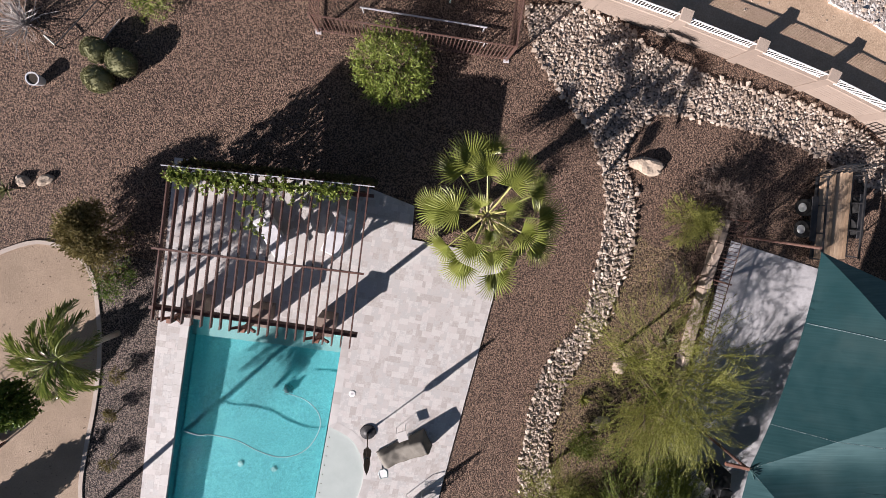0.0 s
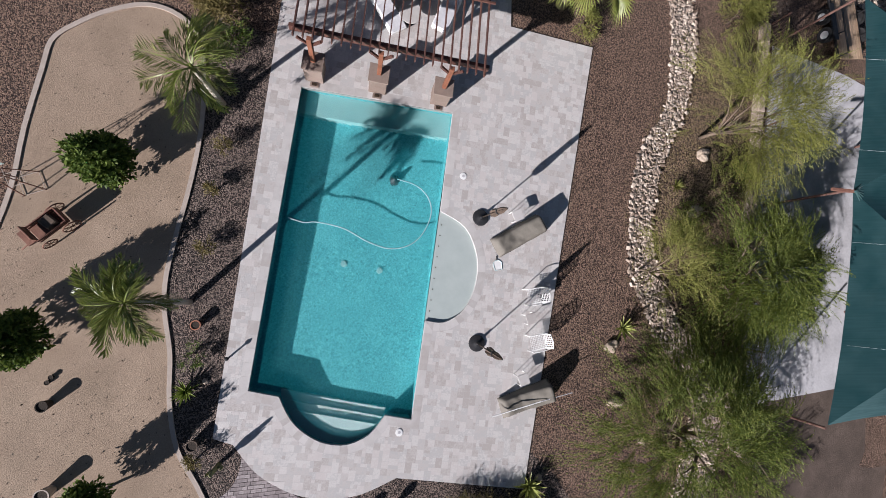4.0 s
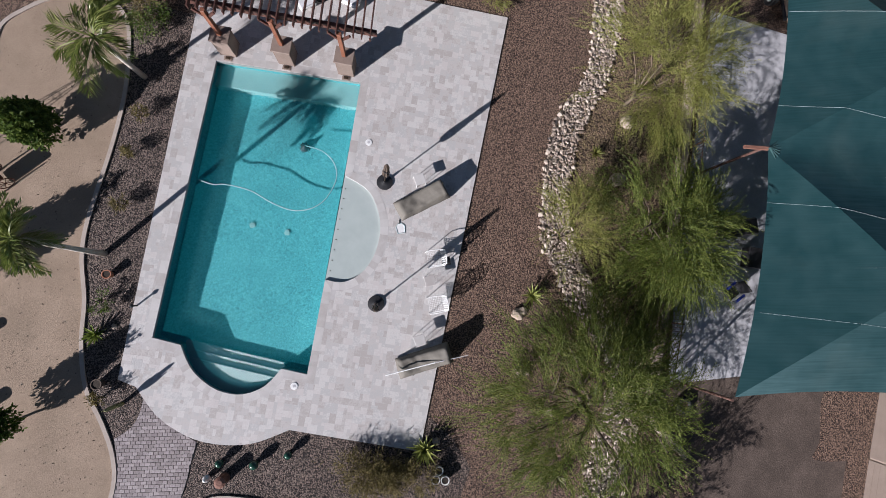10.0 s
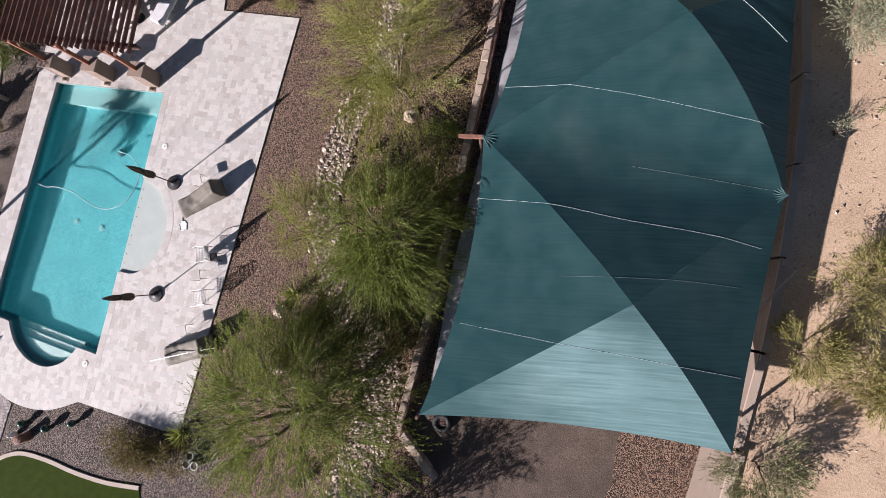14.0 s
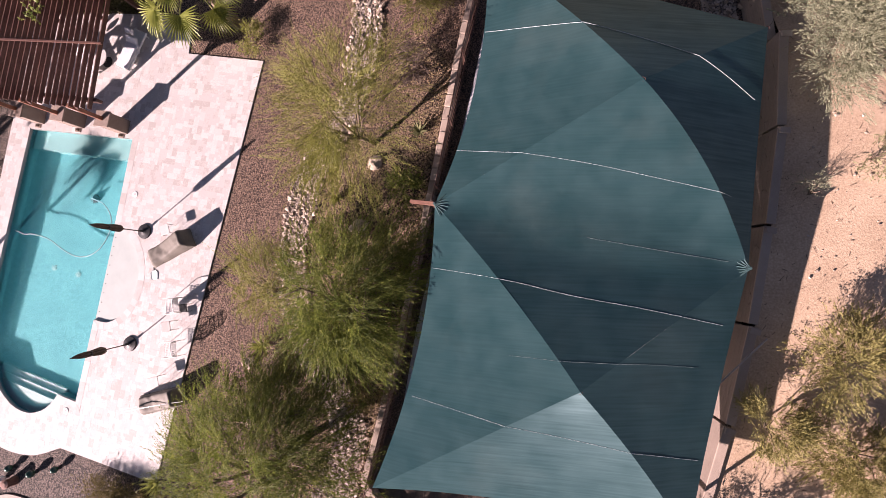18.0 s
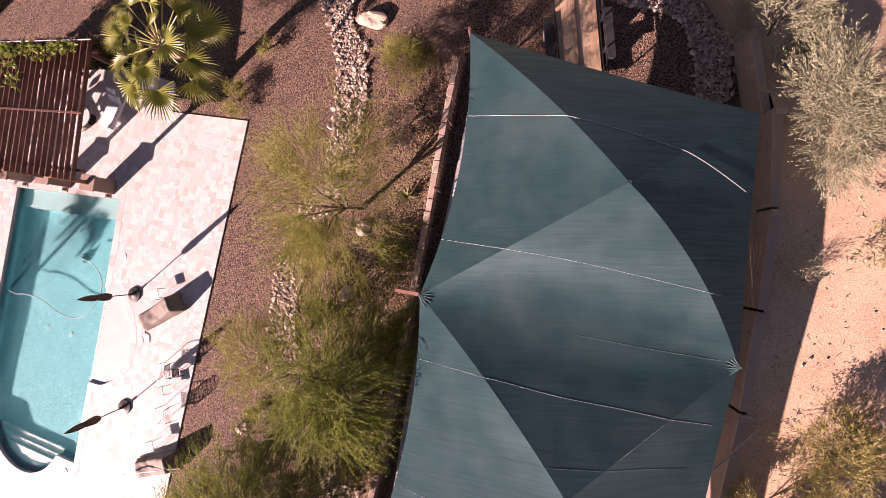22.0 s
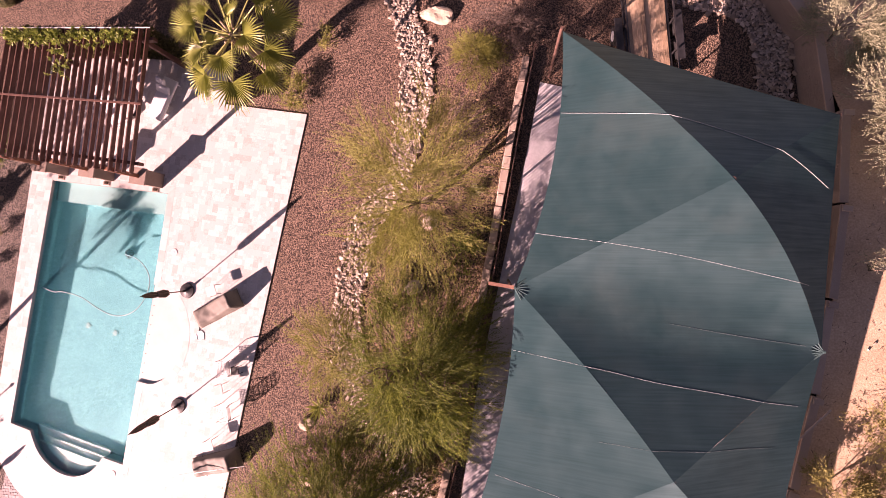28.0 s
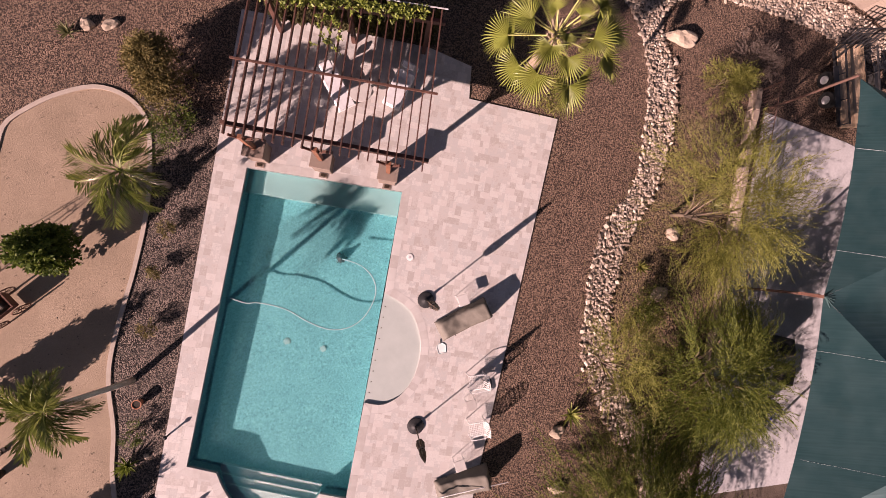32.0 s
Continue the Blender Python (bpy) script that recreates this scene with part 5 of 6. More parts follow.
for s in (-1, 1):
    for z in (0.45, 0.58):
        part("side_rail", beam(bmesh.new(), (-0.35, s * 0.26, z), (0.60, s * 0.26, z), 0.03, 0.08), "rust_wood", cart)
    for x in (-0.30, 0.50):
        r = 0.26 if x > 0 else 0.20
        w = part("wheel", tube([(x + r * math.cos(a * math.pi / 9), s * 0.36, 0.01 + r + r * math.sin(a * math.pi / 9)) for a in range(18)], 0.02, 5, True), "rust_wood", cart)
        for a in range(4):
            dx, dz = r * math.cos(a * math.pi / 4), r * math.sin(a * math.pi / 4)
            part("spoke", rod(bmesh.new(), (x - dx, s * 0.36, 0.01 + r - dz), (x + dx, s * 0.36, 0.01 + r + dz), 0.011, n=5), "rust_wood", w)
part("seat", box(bmesh.new(), (0.26, 0.50, 0.04), (-0.45, 0, 0.60), None, 0.008), "rust_wood", cart)
part("seat_back", box(bmesh.new(), (0.04, 0.50, 0.30), (-0.30, 0, 0.62), None, 0.008), "rust_wood", cart)
part("tailboard", box(bmesh.new(), (0.04, 0.50, 0.26), (0.60, 0, 0.38), None, 0.008), "rust_wood", cart)
part("tongue", rod(bmesh.new(), (-0.5, 0, 0.3), (-1.0, 0.05, 0.10), 0.02, n=6), "rust_wood", cart)
part("load", box(bmesh.new(), (0.34, 0.36, 0.28), (0.25, 0, 0.41), turned(8), 0.03), "umbrella_cloth", cart)


def pot(at, r, h, mat, label, soil=True):
    top = thing("plant_pot", label, "plant pot", pose(*at, 0.012))
    part("body", lathe([(r * 0.7, 0), (r * 0.95, h * 0.7), (r, h * 0.9), (r * 1.06, h * 0.92), (r * 1.06, h), (r * 0.88, h), (r * 0.86, h * 0.9)], 22), mat, top, smooth=False)
    if soil:
        part("soil", lathe([(r * 0.84, h * 0.88), (r * 0.84, h * 0.915)], 18), "soil", top)
    return top


pot((-13.98, -5.74), 0.20, 0.46, "curb", "pale round concrete pot on tan granite")
pot((-14.12, -3.20), 0.16, 0.36, "soil", "tall dark urn on tan granite")
pot((-10.04, -0.99), 0.15, 0.26, "terracotta", "orange terracotta pot on the gravel strip")
pot((-10.08, -4.75), 0.17, 0.30, "umbrella_cloth", "brown glazed pot on the gravel strip")
for p in ((1.55, -8.36), (1.89, -8.39), (1.67, -8.05)):
    pot(p, 0.15, 0.24, "white", "small white pot on the dark gravel")
for p in ((-14.16, -2.56), (-14.06, -2.41)):
    pot(p, 0.07, 0.10, "soil", "tiny dark pot on tan granite", False)
pot((-11.25, 14.95), 0.20, 0.36, "white_cloth", "pale stone bird bath bowl on gravel")
stump = thing("driftwood_stump", "weathered brown wood stump on the dark gravel", "stump", pose(-5.84, -8.08, 0.0))
part("wood", lathe([(0.20, 0), (0.17, 0.25), (0.20, 0.42), (0.10, 0.46)], 9), "rust_wood", stump)
bird = thing("garden_ornament", "small white garden ornament on the gravel", "ornament", pose(-6.38, -8.02, 0.0, 0, 0, 30))
part("body", lathe([(0.05, 0), (0.10, 0.08), (0.12, 0.18), (0.05, 0.28), (0.06, 0.34), (0.02, 0.38)], 12), "white", bird, smooth=True)
tyre = thing("tyre", "worn black car tyre lying at the slab's edge", "tyre", pose(11.25, -6.02, 0.13))
part("tread", tube([(0.25 * math.cos(a * math.pi / 12), 0.25 * math.sin(a * math.pi / 12), 0) for a in range(24)], 0.11, 10, True), "rubber", tyre, smooth=True)
part("hub", lathe([(0.15, -0.06), (0.15, 0.03), (0.05, 0.05)], 16), "rust_iron", tyre)

# ---- palms ----
def fan_leaf(rng, R, seg=27):
    """A pleated fan leaf that opens towards +x, folded along its midrib, the outer half split into tapering fingers."""
    V, F = [(0, 0, 0)], []
    span = radians(210)
    for i in range(seg):
        a0 = -span / 2 + span * i / seg
        a1 = -span / 2 + span * (i + 1) / seg
        am = (a0 + a1) / 2
        k = (0.72 + 0.28 * math.cos(am * 0.75)) * (0.92 + 0.14 * rng.random())
        split = 0.42 + 0.05 * rng.random()
        fold = lambda r, a: 0.30 * abs(r * math.sin(a)) - 0.10 * r * r / R
        ring = []
        for r, a, lift in ((split, a0, -0.012), (split, am, 0.030), (split, a1, -0.012), (0.78, am - 0.022, 0.0), (0.78, am + 0.022, 0.0), (1.0, am + 0.03 * rng.normal(), 0.0)):
            q = R * r * k
            ring.append((q * math.cos(a), q * math.sin(a), fold(q, a) + lift - (0.16 * R * (r - 0.6) ** 2 * 4 * rng.random() if r > 0.7 else 0)))
        b = len(V)
        V += ring
        F += [(0, b, b + 1), (0, b + 1, b + 2), (b, b + 3, b + 1), (b + 1, b + 4, b + 2), (b + 1, b + 3, b + 4), (b + 3, b + 5, b + 4)]
    return V, F


def fan_palm(at, height, label, seed=21, R=1.0):
    rng = np.random.default_rng(seed)
    top = thing("fan_palm", label, "palm tree", pose(*at, 0))
    part("trunk", tube([(0, 0, -0.05), (0.03, 0.02, height * 0.4), (0.0, 0.0, height * 0.8), (0, 0, height - 0.2)], [0.26, 0.21, 0.19, 0.17], 12), "palm_trunk", top, smooth=True)
    for i in range(16):
        a = i * 2.39996
        r = 0.15 + 0.05 * (i % 3)
        part("leaf_base", rod(bmesh.new(), (0.1 * math.cos(a), 0.1 * math.sin(a), height - 0.5 + 0.02 * i), (r * 1.7 * math.cos(a), r * 1.7 * math.sin(a), height - 0.22 + 0.02 * i), 0.055, 0.035, 6), "palm_trunk", top, "cut brown leaf base")
    metas = []
    for k in range(6):
        V, F = fan_leaf(rng, R)
        me = bpy.data.meshes.new("leaf")
        me.from_pydata(V, [], F)
        me.materials.append(M["leaf_fan"])
        metas.append(me)
    # an outer ring, a middle ring that leaves gaps, and a few young leaves: heading, rise of the stalk, its length, size
    leaf_rows = [(2 * math.pi * (i + 0.30 * rng.normal()) / 13, 0.08 + 0.18 * rng.normal(), 1.45 + 0.14 * rng.normal(), 1.0) for i in range(13)]
    leaf_rows += [(2 * math.pi * (i + 0.4 + 0.25 * rng.normal()) / 8, 0.62 + 0.14 * rng.normal(), 1.12 + 0.14 * rng.normal(), 0.9) for i in range(8)]
    leaf_rows += [(2 * math.pi * (i + 0.2) / 3, 1.12, 0.75, 0.55) for i in range(3)]
    for i, (a, rise, L, size) in enumerate(leaf_rows):
        d = Vector((math.cos(a) * math.cos(rise), math.sin(a) * math.cos(rise), math.sin(rise)))
        foot = Vector((0.10 * math.cos(a), 0.10 * math.sin(a), height - 0.25 + 0.2 * rise))
        p = foot + d * L
        part("stem", rod(bmesh.new(), foot, p, 0.030, 0.018, 5), "palm_stalk", top, "pale yellow-green leaf stalk")
        fall = rise - 0.50 - 0.30 * rng.random()
        x = Vector((math.cos(a) * math.cos(fall), math.sin(a) * math.cos(fall), math.sin(fall)))
        y = Vector((-math.sin(a), math.cos(a), 0.30 * rng.normal())).normalized()
        z = x.cross(y).normalized()
        y = z.cross(x)
        m = Matrix((x, y, z)).transposed().to_4x4()
        m.translation = p
        shared("leaf", metas[i % 6], top, m @ Matrix.Diagonal((*[size * (0.95 + 0.18 * rng.random()) * k for k in (1.0, 0.80, 1.0)], 1)))
    return top


M["palm_stalk"] = material("pale_palm_stalk", [(0.30, 0.30, 0.09), (0.42, 0.40, 0.16)], 5, 0.5)
fan_palm((3.22, 11.32), 3.15, "tall green fan palm beside the patio")


def frond_mesh(rng, L, name):
    """A plumed feather leaf along +x that arches down, its long drooping leaflets set all round the spine."""
    V, F = [], []
    n = 40
    spine = [Vector((L * (t - 0.22 * t ** 3), 0.10 * L * t * t * rng_side, L * (0.36 * t - 0.98 * t ** 2.1))) for rng_side in (rng.normal(),) for t in (i / n for i in range(n + 1))]
    for i, p in enumerate(spine):
        w = 0.024 * (1 - i / n) + 0.004
        V += [(p.x, p.y - w, p.z), (p.x, p.y + w, p.z)]
        if i:
            b = 2 * i
            F.append((b - 2, b - 1, b + 1, b))
    for i in range(5, n + 1):
        t = i / n
        ll = L * 0.34 * math.sin(math.pi * (0.16 + 0.78 * t)) + 0.05
        for k in range(4):
            s = -1 if (k + i) % 2 else 1
            p = spine[i]
            d = Vector((0.55 + 0.35 * rng.random(), s * (0.35 + 0.65 * rng.random()), -0.15 + 0.45 * rng.normal())).normalized()
            q = p + d * ll * (0.7 + 0.5 * rng.random()) - Vector((0, 0, ll * (0.25 + 0.35 * rng.random())))
            m = (p + q) / 2 + Vector((0, 0, 0.10 * ll))
            w = Vector((0.024, 0.014 * s, 0.008))
            b = len(V)
            V += [tuple(p), tuple(m - w), tuple(q), tuple(m + w)]
            F.append((b, b + 1, b + 2, b + 3))
    me = bpy.data.meshes.new(name)
    me.from_pydata([tuple(v) for v in V], [], F)
    me.materials.append(M["leaf_feather"])
    return me


def feather_palm(base, crown, label, seed, headings, L=1.5, trunk="pale_trunk"):
    """headings: the compass turn, the lift and the length of each frond."""
    rng = np.random.default_rng(seed)
    top = thing("feather_palm", label, "palm tree", pose(base[0], base[1], 0))
    c = Vector((crown[0] - base[0], crown[1] - base[1], crown[2]))
    part("trunk", tube([(0, 0, -0.05), c * 0.35 + Vector((0, 0, 0.08)), c * 0.75 + Vector((0, 0, 0.03)), c], [0.11, 0.09, 0.08, 0.07], 10), trunk, top, smooth=True)
    part("crownshaft", rod(bmesh.new(), c - Vector((0, 0, 0.05)), c + Vector((0, 0, 0.32)), 0.08, 0.03, 8), "leaf_feather", top, "green leaf sheath")
    metas = [frond_mesh(rng, L, "frond") for _ in range(6)]
    for i, (a, up, size) in enumerate(headings):
        m = Matrix.Translation(c + Vector((0, 0, 0.1))) @ Matrix.Rotation(radians(a), 4, 'Z') @ Matrix.Rotation(-up, 4, 'Y') @ Matrix.Rotation(rng.normal() * 0.5, 4, 'X')
        shared("frond", metas[i % 6], top, m @ Matrix.Diagonal((size, size, size, 1)))
    return top


feather_palm((-9.38, 6.40), (-9.50, 6.45, 2.35), "leaning feather palm with a pale trunk", 31,
             [(172, 0.45, 1.1), (208, 0.25, 1.1), (240, 0.6, 0.9), (266, 0.2, 1.2), (290, 0.35, 0.9), (140, 0.4, 0.9), (98, 0.35, 1.15), (70, 0.55, 1.05), (40, 0.7, 0.8), (330, 0.6, 0.8), (352, 0.45, 0.8), (18, 0.35, 0.85)])
feather_palm((-10.30, -0.26), (-10.72, -0.08, 3.0), "tall feather palm on the gravel strip", 32,
             [(116, 0.55, 0.78), (98, 0.25, 0.70), (130, 0.8, 0.70), (186, 0.45, 0.78), (206, 0.3, 0.80), (225, 0.7, 0.66), (296, 0.35, 0.86), (312, 0.1, 0.80), (280, 0.7, 0.70), (355, 0.4, 0.80), (8, 0.2, 0.74), (60, 0.9, 0.62), (150, 1.05, 0.9), (250, 1.0, 0.9), (330, 1.05, 0.9), (30, 1.1, 0.85), (100, 1.15, 0.9)], L=1.45)

# ---- clipped shrubs, agaves and small plants ----
def ball_shrub(at, r, seed, label="round clipped grey-green shrub on gravel"):
    rng = np.random.default_rng(seed)
    top = thing("clipped_shrub", label, "shrub", pose(*at, 0), "clipped round shrubs")
    v = rng.normal(size=(420, 3))
    v /= np.linalg.norm(v, axis=1)[:, None]
    cl = [(Vector((p[0] * r * 0.93, p[1] * r * 0.93, max(0.05, r * 0.95 + p[2] * r * 0.88))), Vector(p)) for p in v]
    bm = bmesh.new()
    bmesh.ops.create_icosphere(bm, subdivisions=2, radius=r * 0.92, matrix=Matrix.Translation((0, 0, r * 0.92)))
    part("core", bm, "leaf_ball", top, smooth=True)
    part("stem", rod(bmesh.new(), (0, 0, 0), (0, 0, r * 0.5), 0.05), "bark", top)
    leaves(cl, rng, 22, 0.036, 0.035, 0.0, "leaf_ball", "foliage", top, 0.4)
    return top


ball_shrub((-9.30, 15.95), 0.38, 41)
ball_shrub((-8.50, 15.60), 0.43, 42)
ball_shrub((-9.25, 15.05), 0.42, 43)


def agave(at, R, seed, mat="leaf_agave", label="spiky yellow-green agave on the gravel", count=22):
    rng = np.random.default_rng(seed)
    top = thing("agave", label, "agave", pose(*at, 0))
    for i in range(count):
        a = i * 2.39996
        up = 1.25 - 1.05 * (i / count)
        L = R * (0.75 + 0.35 * rng.random())
        d = Vector((math.cos(a) * math.cos(up), math.sin(a) * math.cos(up), math.sin(up)))
        s = Vector((-math.sin(a), math.cos(a), 0)) * R * 0.075
        b = Vector((0, 0, 0.06))
        m = b + d * L * 0.45
        n = Vector((0, 0, R * 0.03))
        bm = bmesh.new()
        q = [bm.verts.new(v) for v in (b - s * 0.7, b + s * 0.7, m + s + n, m - s + n, b + d * L, m - n)]
        bm.faces.new((q[0], q[5], q[3]))
        bm.faces.new((q[0], q[1], q[5]))
        bm.faces.new((q[1], q[2], q[5]))
        bm.faces.new((q[3], q[5], q[4]))
        bm.faces.new((q[5], q[2], q[4]))
        part("leaf", bm, mat, top)
    return top


agave((5.27, -1.76), 0.62, 51)
agave((1.14, -7.34), 0.70, 52, count=34)
agave((11.16, 6.50), 0.50, 53, "leaf_ball", "grey-green agave beside the slab wall")
agave((6.09, -8.54), 0.55, 54, "leaf_ball", "grey-green agave among creek stones")
agave((-12.60, 11.35), 0.45, 55, "leaf_ball", "pale spiky agave beside boulders")
agave((-10.36, -3.10), 0.50, 56, "leaf_vine", "bright green spiky yucca on the gravel strip", 30)
agave((8.04, 3.96), 0.45, 57, "leaf_verde", "green agave under the trees")


def shrub(at, h, r, mat, seed, label, clusters=90, per=16, size=0.12, spread=0.35, wide=0.2, droop=0.2, name="shrub", squash=(1, 1), turn=0.0, strand=0):
    if strand:
        per, size, spread, wide = 18, 0.055, spread * 0.8, 0.15
    return tree(name, at, h, r, mat, label, "shrub", seed, clusters, per, size, spread, droop, wide, squash, 0.3, 5, 0.035, 5, turn, strand=strand)


shrub((-9.45, 10.20), 1.7, 0.95, "leaf_brown", 61, "olive-brown desert shrub beside the granite bed", 900, 16, 0.12, 0.30, 0.3)
shrub((-9.45, 9.22), 0.9, 0.8, "leaf_brown", 62, "dry brown shrub beside the pergola", 120)
shrub((-9.35, 8.34), 0.6, 0.45, "leaf_citrus", 63, "small green shrub on the gravel strip", 60)
shrub((-8.87, 8.78), 0.5, 0.35, "leaf_citrus", 64, "small green shrub on the gravel strip", 40)
for i, (x, y, r) in enumerate(((-9.30, 4.92, 0.24), (-9.63, 3.33, 0.22), (-9.79, 1.51, 0.26), (-10.11, -1.96, 0.42), (-10.05, -5.26, 0.22))):
    shrub((x, y), 0.45, r, "leaf_brown" if i != 3 else "leaf_citrus", 70 + i, "low dark shrub on the gravel", 36, 14, 0.10, 0.15)
shrub((-0.72, -8.05), 0.34, 1.35, "leaf_brown", 81, "wide olive-brown shrub along the patio edge", 330, 18, 0.16, 0.45, 0.12, squash=(1.25, 0.5), turn=-10)
shrub((1.04, -8.21), 0.5, 0.55, "leaf_brown", 82, "olive-brown shrub along the patio edge", 90)
shrub((-7.60, 17.70), 0.8, 0.5, "leaf_vine", 83, "bright yellow-green shrub on gravel", 90)
shrub((4.10, 10.48), 0.6, 0.55, "leaf_verde", 84, "small yellow-green shrub at the palm's foot", 90)
shrub((5.24, 12.52), 0.5, 0.35, "leaf_verde", 85, "small yellow-green shrub on gravel", 30)
shrub((11.21, 11.35), 1.4, 0.95, "leaf_verde", 86, "rounded yellow-green shrub near the trailer", 200, 18, 0.15, 0.45, 0.14, strand=6)
shrub((12.23, 12.32), 1.5, 1.2, "leaf_twig", 87, "bare twiggy brown shrub near the trailer", 110, 12, 0.18, 0.5, 0.06, strand=6)
shrub((11.01, 9.08), 0.9, 0.8, "leaf_twig", 88, "low dry brown shrub in front of the wall", 80, 12, 0.16, 0.4, 0.08, strand=6)
shrub((10.69, 4.19), 1.0, 0.8, "leaf_mesquite", 89, "dark green shrub in front of the wall", 140)
shrub((8.24, 2.62), 1.0, 0.9, "leaf_mesquite", 90, "dark feathery shrub below the trees", 150)
shrub((9.69, -2.97), 1.1, 0.8, "leaf_brown", 91, "dry shrub in front of the slab wall", 110)
shrub((23.15, 8.35, bank(8.3)), 2.0, 1.45, "leaf_grey", 95, "large silver-grey desert shrub behind the wall", 520, 22, 0.2, 0.6, 0.07, squash=(0.8, 1.9), turn=8, strand=6)
shrub((22.75, 11.30, bank(11.3)), 1.7, 1.1, "leaf_grey", 96, "silver-grey desert shrub behind the wall", 240, 22, 0.2, 0.6, 0.07, strand=6)
shrub((23.25, -0.80, bank(0)), 1.5, 1.15, "leaf_creosote", 97, "yellow-green creosote bush behind the wall", 230, 20, 0.14, 0.5, 0.1, squash=(0.9, 1.4), turn=-30, strand=6)
shrub((21.75, -2.55, bank(-2)), 1.2, 0.85, "leaf_creosote", 98, "yellow-green creosote bush behind the wall", 150, 20, 0.14, 0.45, 0.1, strand=6)
shrub((20.50, -5.86, bank(-6)), 1.2, 1.3, "leaf_ball", 99, "dusty green desert bush behind the wall", 170, 20, 0.16, 0.5, 0.1, strand=6)
shrub((24.59, 4.78, bank(4)), 0.6, 0.45, "leaf_ball", 100, "small dusty desert bush", 40)
shrub((23.00, 3.99, bank(4)), 0.5, 0.35, "leaf_grey", 101, "small dry desert bush", 30, 12, 0.14, 0.3, 0.07)
shrub((23.71, -3.37, bank(-3)), 1.2, 1.2, "leaf_creosote", 102, "creosote bush on the desert dirt", 320, 20, 0.14, 0.45, 0.1, strand=6)


def twig_shrub(at, R, H, seed, label, count=95):
    """A dead shrub of long bare stems that fan out from one root."""
    rng = np.random.default_rng(seed)
    top = thing("dead_shrub", label, "shrub", pose(*at, 0.0))
    bm = bmesh.new()
    for i in range(count):
        a = rng.random() * 2 * math.pi
        up = 0.25 + 1.1 * rng.random()
        L = (0.6 + 0.5 * rng.random()) * math.hypot(R * math.cos(up), H * math.sin(up))
        d = Vector((math.cos(a) * math.cos(up), math.sin(a) * math.cos(up), math.sin(up)))
        mid = d * L * 0.5 + Vector(rng.normal(size=3)) * 0.05
        tip = d * L + Vector((0, 0, -0.10 * L)) + Vector(rng.normal(size=3)) * 0.06
        rod(bm, (0, 0, 0.0), mid, 0.014, 0.010, 4)
        rod(bm, mid, tip, 0.010, 0.004, 4)
        side = mid + (tip - mid) * 0.4
        rod(bm, side, side + (tip - mid) * 0.5 + Vector(rng.normal(size=3)) * 0.14, 0.007, 0.003, 4)
    part("crown", bm, "dry_twig", top)
    return top


twig_shrub((-11.55, 16.70), 1.35, 1.0, 103, "bare silver-grey dead shrub of long stems on gravel")


def cactus(at):
    top = thing("cactus", "small branching cactus on the gravel strip", "cactus", pose(*at, 0))
    part("stem", tube([(0, 0, -0.02), (0, 0, 0.5), (0, 0, 0.85), (0, 0, 0.92)], [0.07, 0.075, 0.06, 0.02], 10), "leaf_ball", top, smooth=True)
    part("arm", tube([(0, 0, 0.35), (0.18, 0.05, 0.38), (0.22, 0.06, 0.5), (0.22, 0.06, 0.68)], [0.045, 0.05, 0.05, 0.02], 8), "leaf_ball", top, smooth=True)
    part("arm", tube([(0, 0, 0.42), (-0.15, -0.06, 0.46), (-0.19, -0.07, 0.58), (-0.19, -0.07, 0.74)], [0.04, 0.045, 0.045, 0.02], 8), "leaf_ball", top, smooth=True)


cactus((-9.36, -5.47))

# ---- vine on the pergola ----
rng = np.random.default_rng(5)
vine = thing("climbing_vine", "bright green vine over the pergola slats, with an added dark screen below", "vine")
cl = []
for i in range(300):
    t = 0.90 * rng.random()
    v = 1.0 - abs(rng.normal()) * 0.045
    if 0.36 < t < 0.50 and rng.random() < 0.75:
        v = 1.0 - 0.34 * rng.random() ** 1.3
    a, b = along(PSW, PSE, t), along(PNW, PNE, t)
    p = along(a, b, v - 0.035)
    cl.append((Vector((p[0], p[1], PZ + 0.06 + 0.12 * rng.random())), Vector((rng.normal(), rng.normal() - 0.2, 0.3)).normalized()))
leaves(cl, rng, 11, 0.10, 0.12, 0.4, "leaf_vine", "foliage", vine, 0.55)
# added leaf screen, guessed from the shadow it must cast, coloured dark as shade
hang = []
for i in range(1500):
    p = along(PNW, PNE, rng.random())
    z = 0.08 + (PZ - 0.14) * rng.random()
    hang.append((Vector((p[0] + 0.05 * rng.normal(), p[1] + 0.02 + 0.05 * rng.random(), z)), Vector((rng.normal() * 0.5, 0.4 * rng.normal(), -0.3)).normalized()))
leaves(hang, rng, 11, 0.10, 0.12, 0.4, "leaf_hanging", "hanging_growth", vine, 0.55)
for t in (0.1, 0.3, 0.42, 0.7):
    a, b = along(PSW, PSE, t), along(PNW, PNE, t)
    p = along(a, b, 1.0)
    part("stem", tube([(p[0], p[1] + 0.1, 0.0), (p[0] + 0.1, p[1] + 0.06, 1.3), (p[0], p[1], PZ), (*along(a, b, 0.85), PZ + 0.1)], 0.018, 5), "bark", vine)


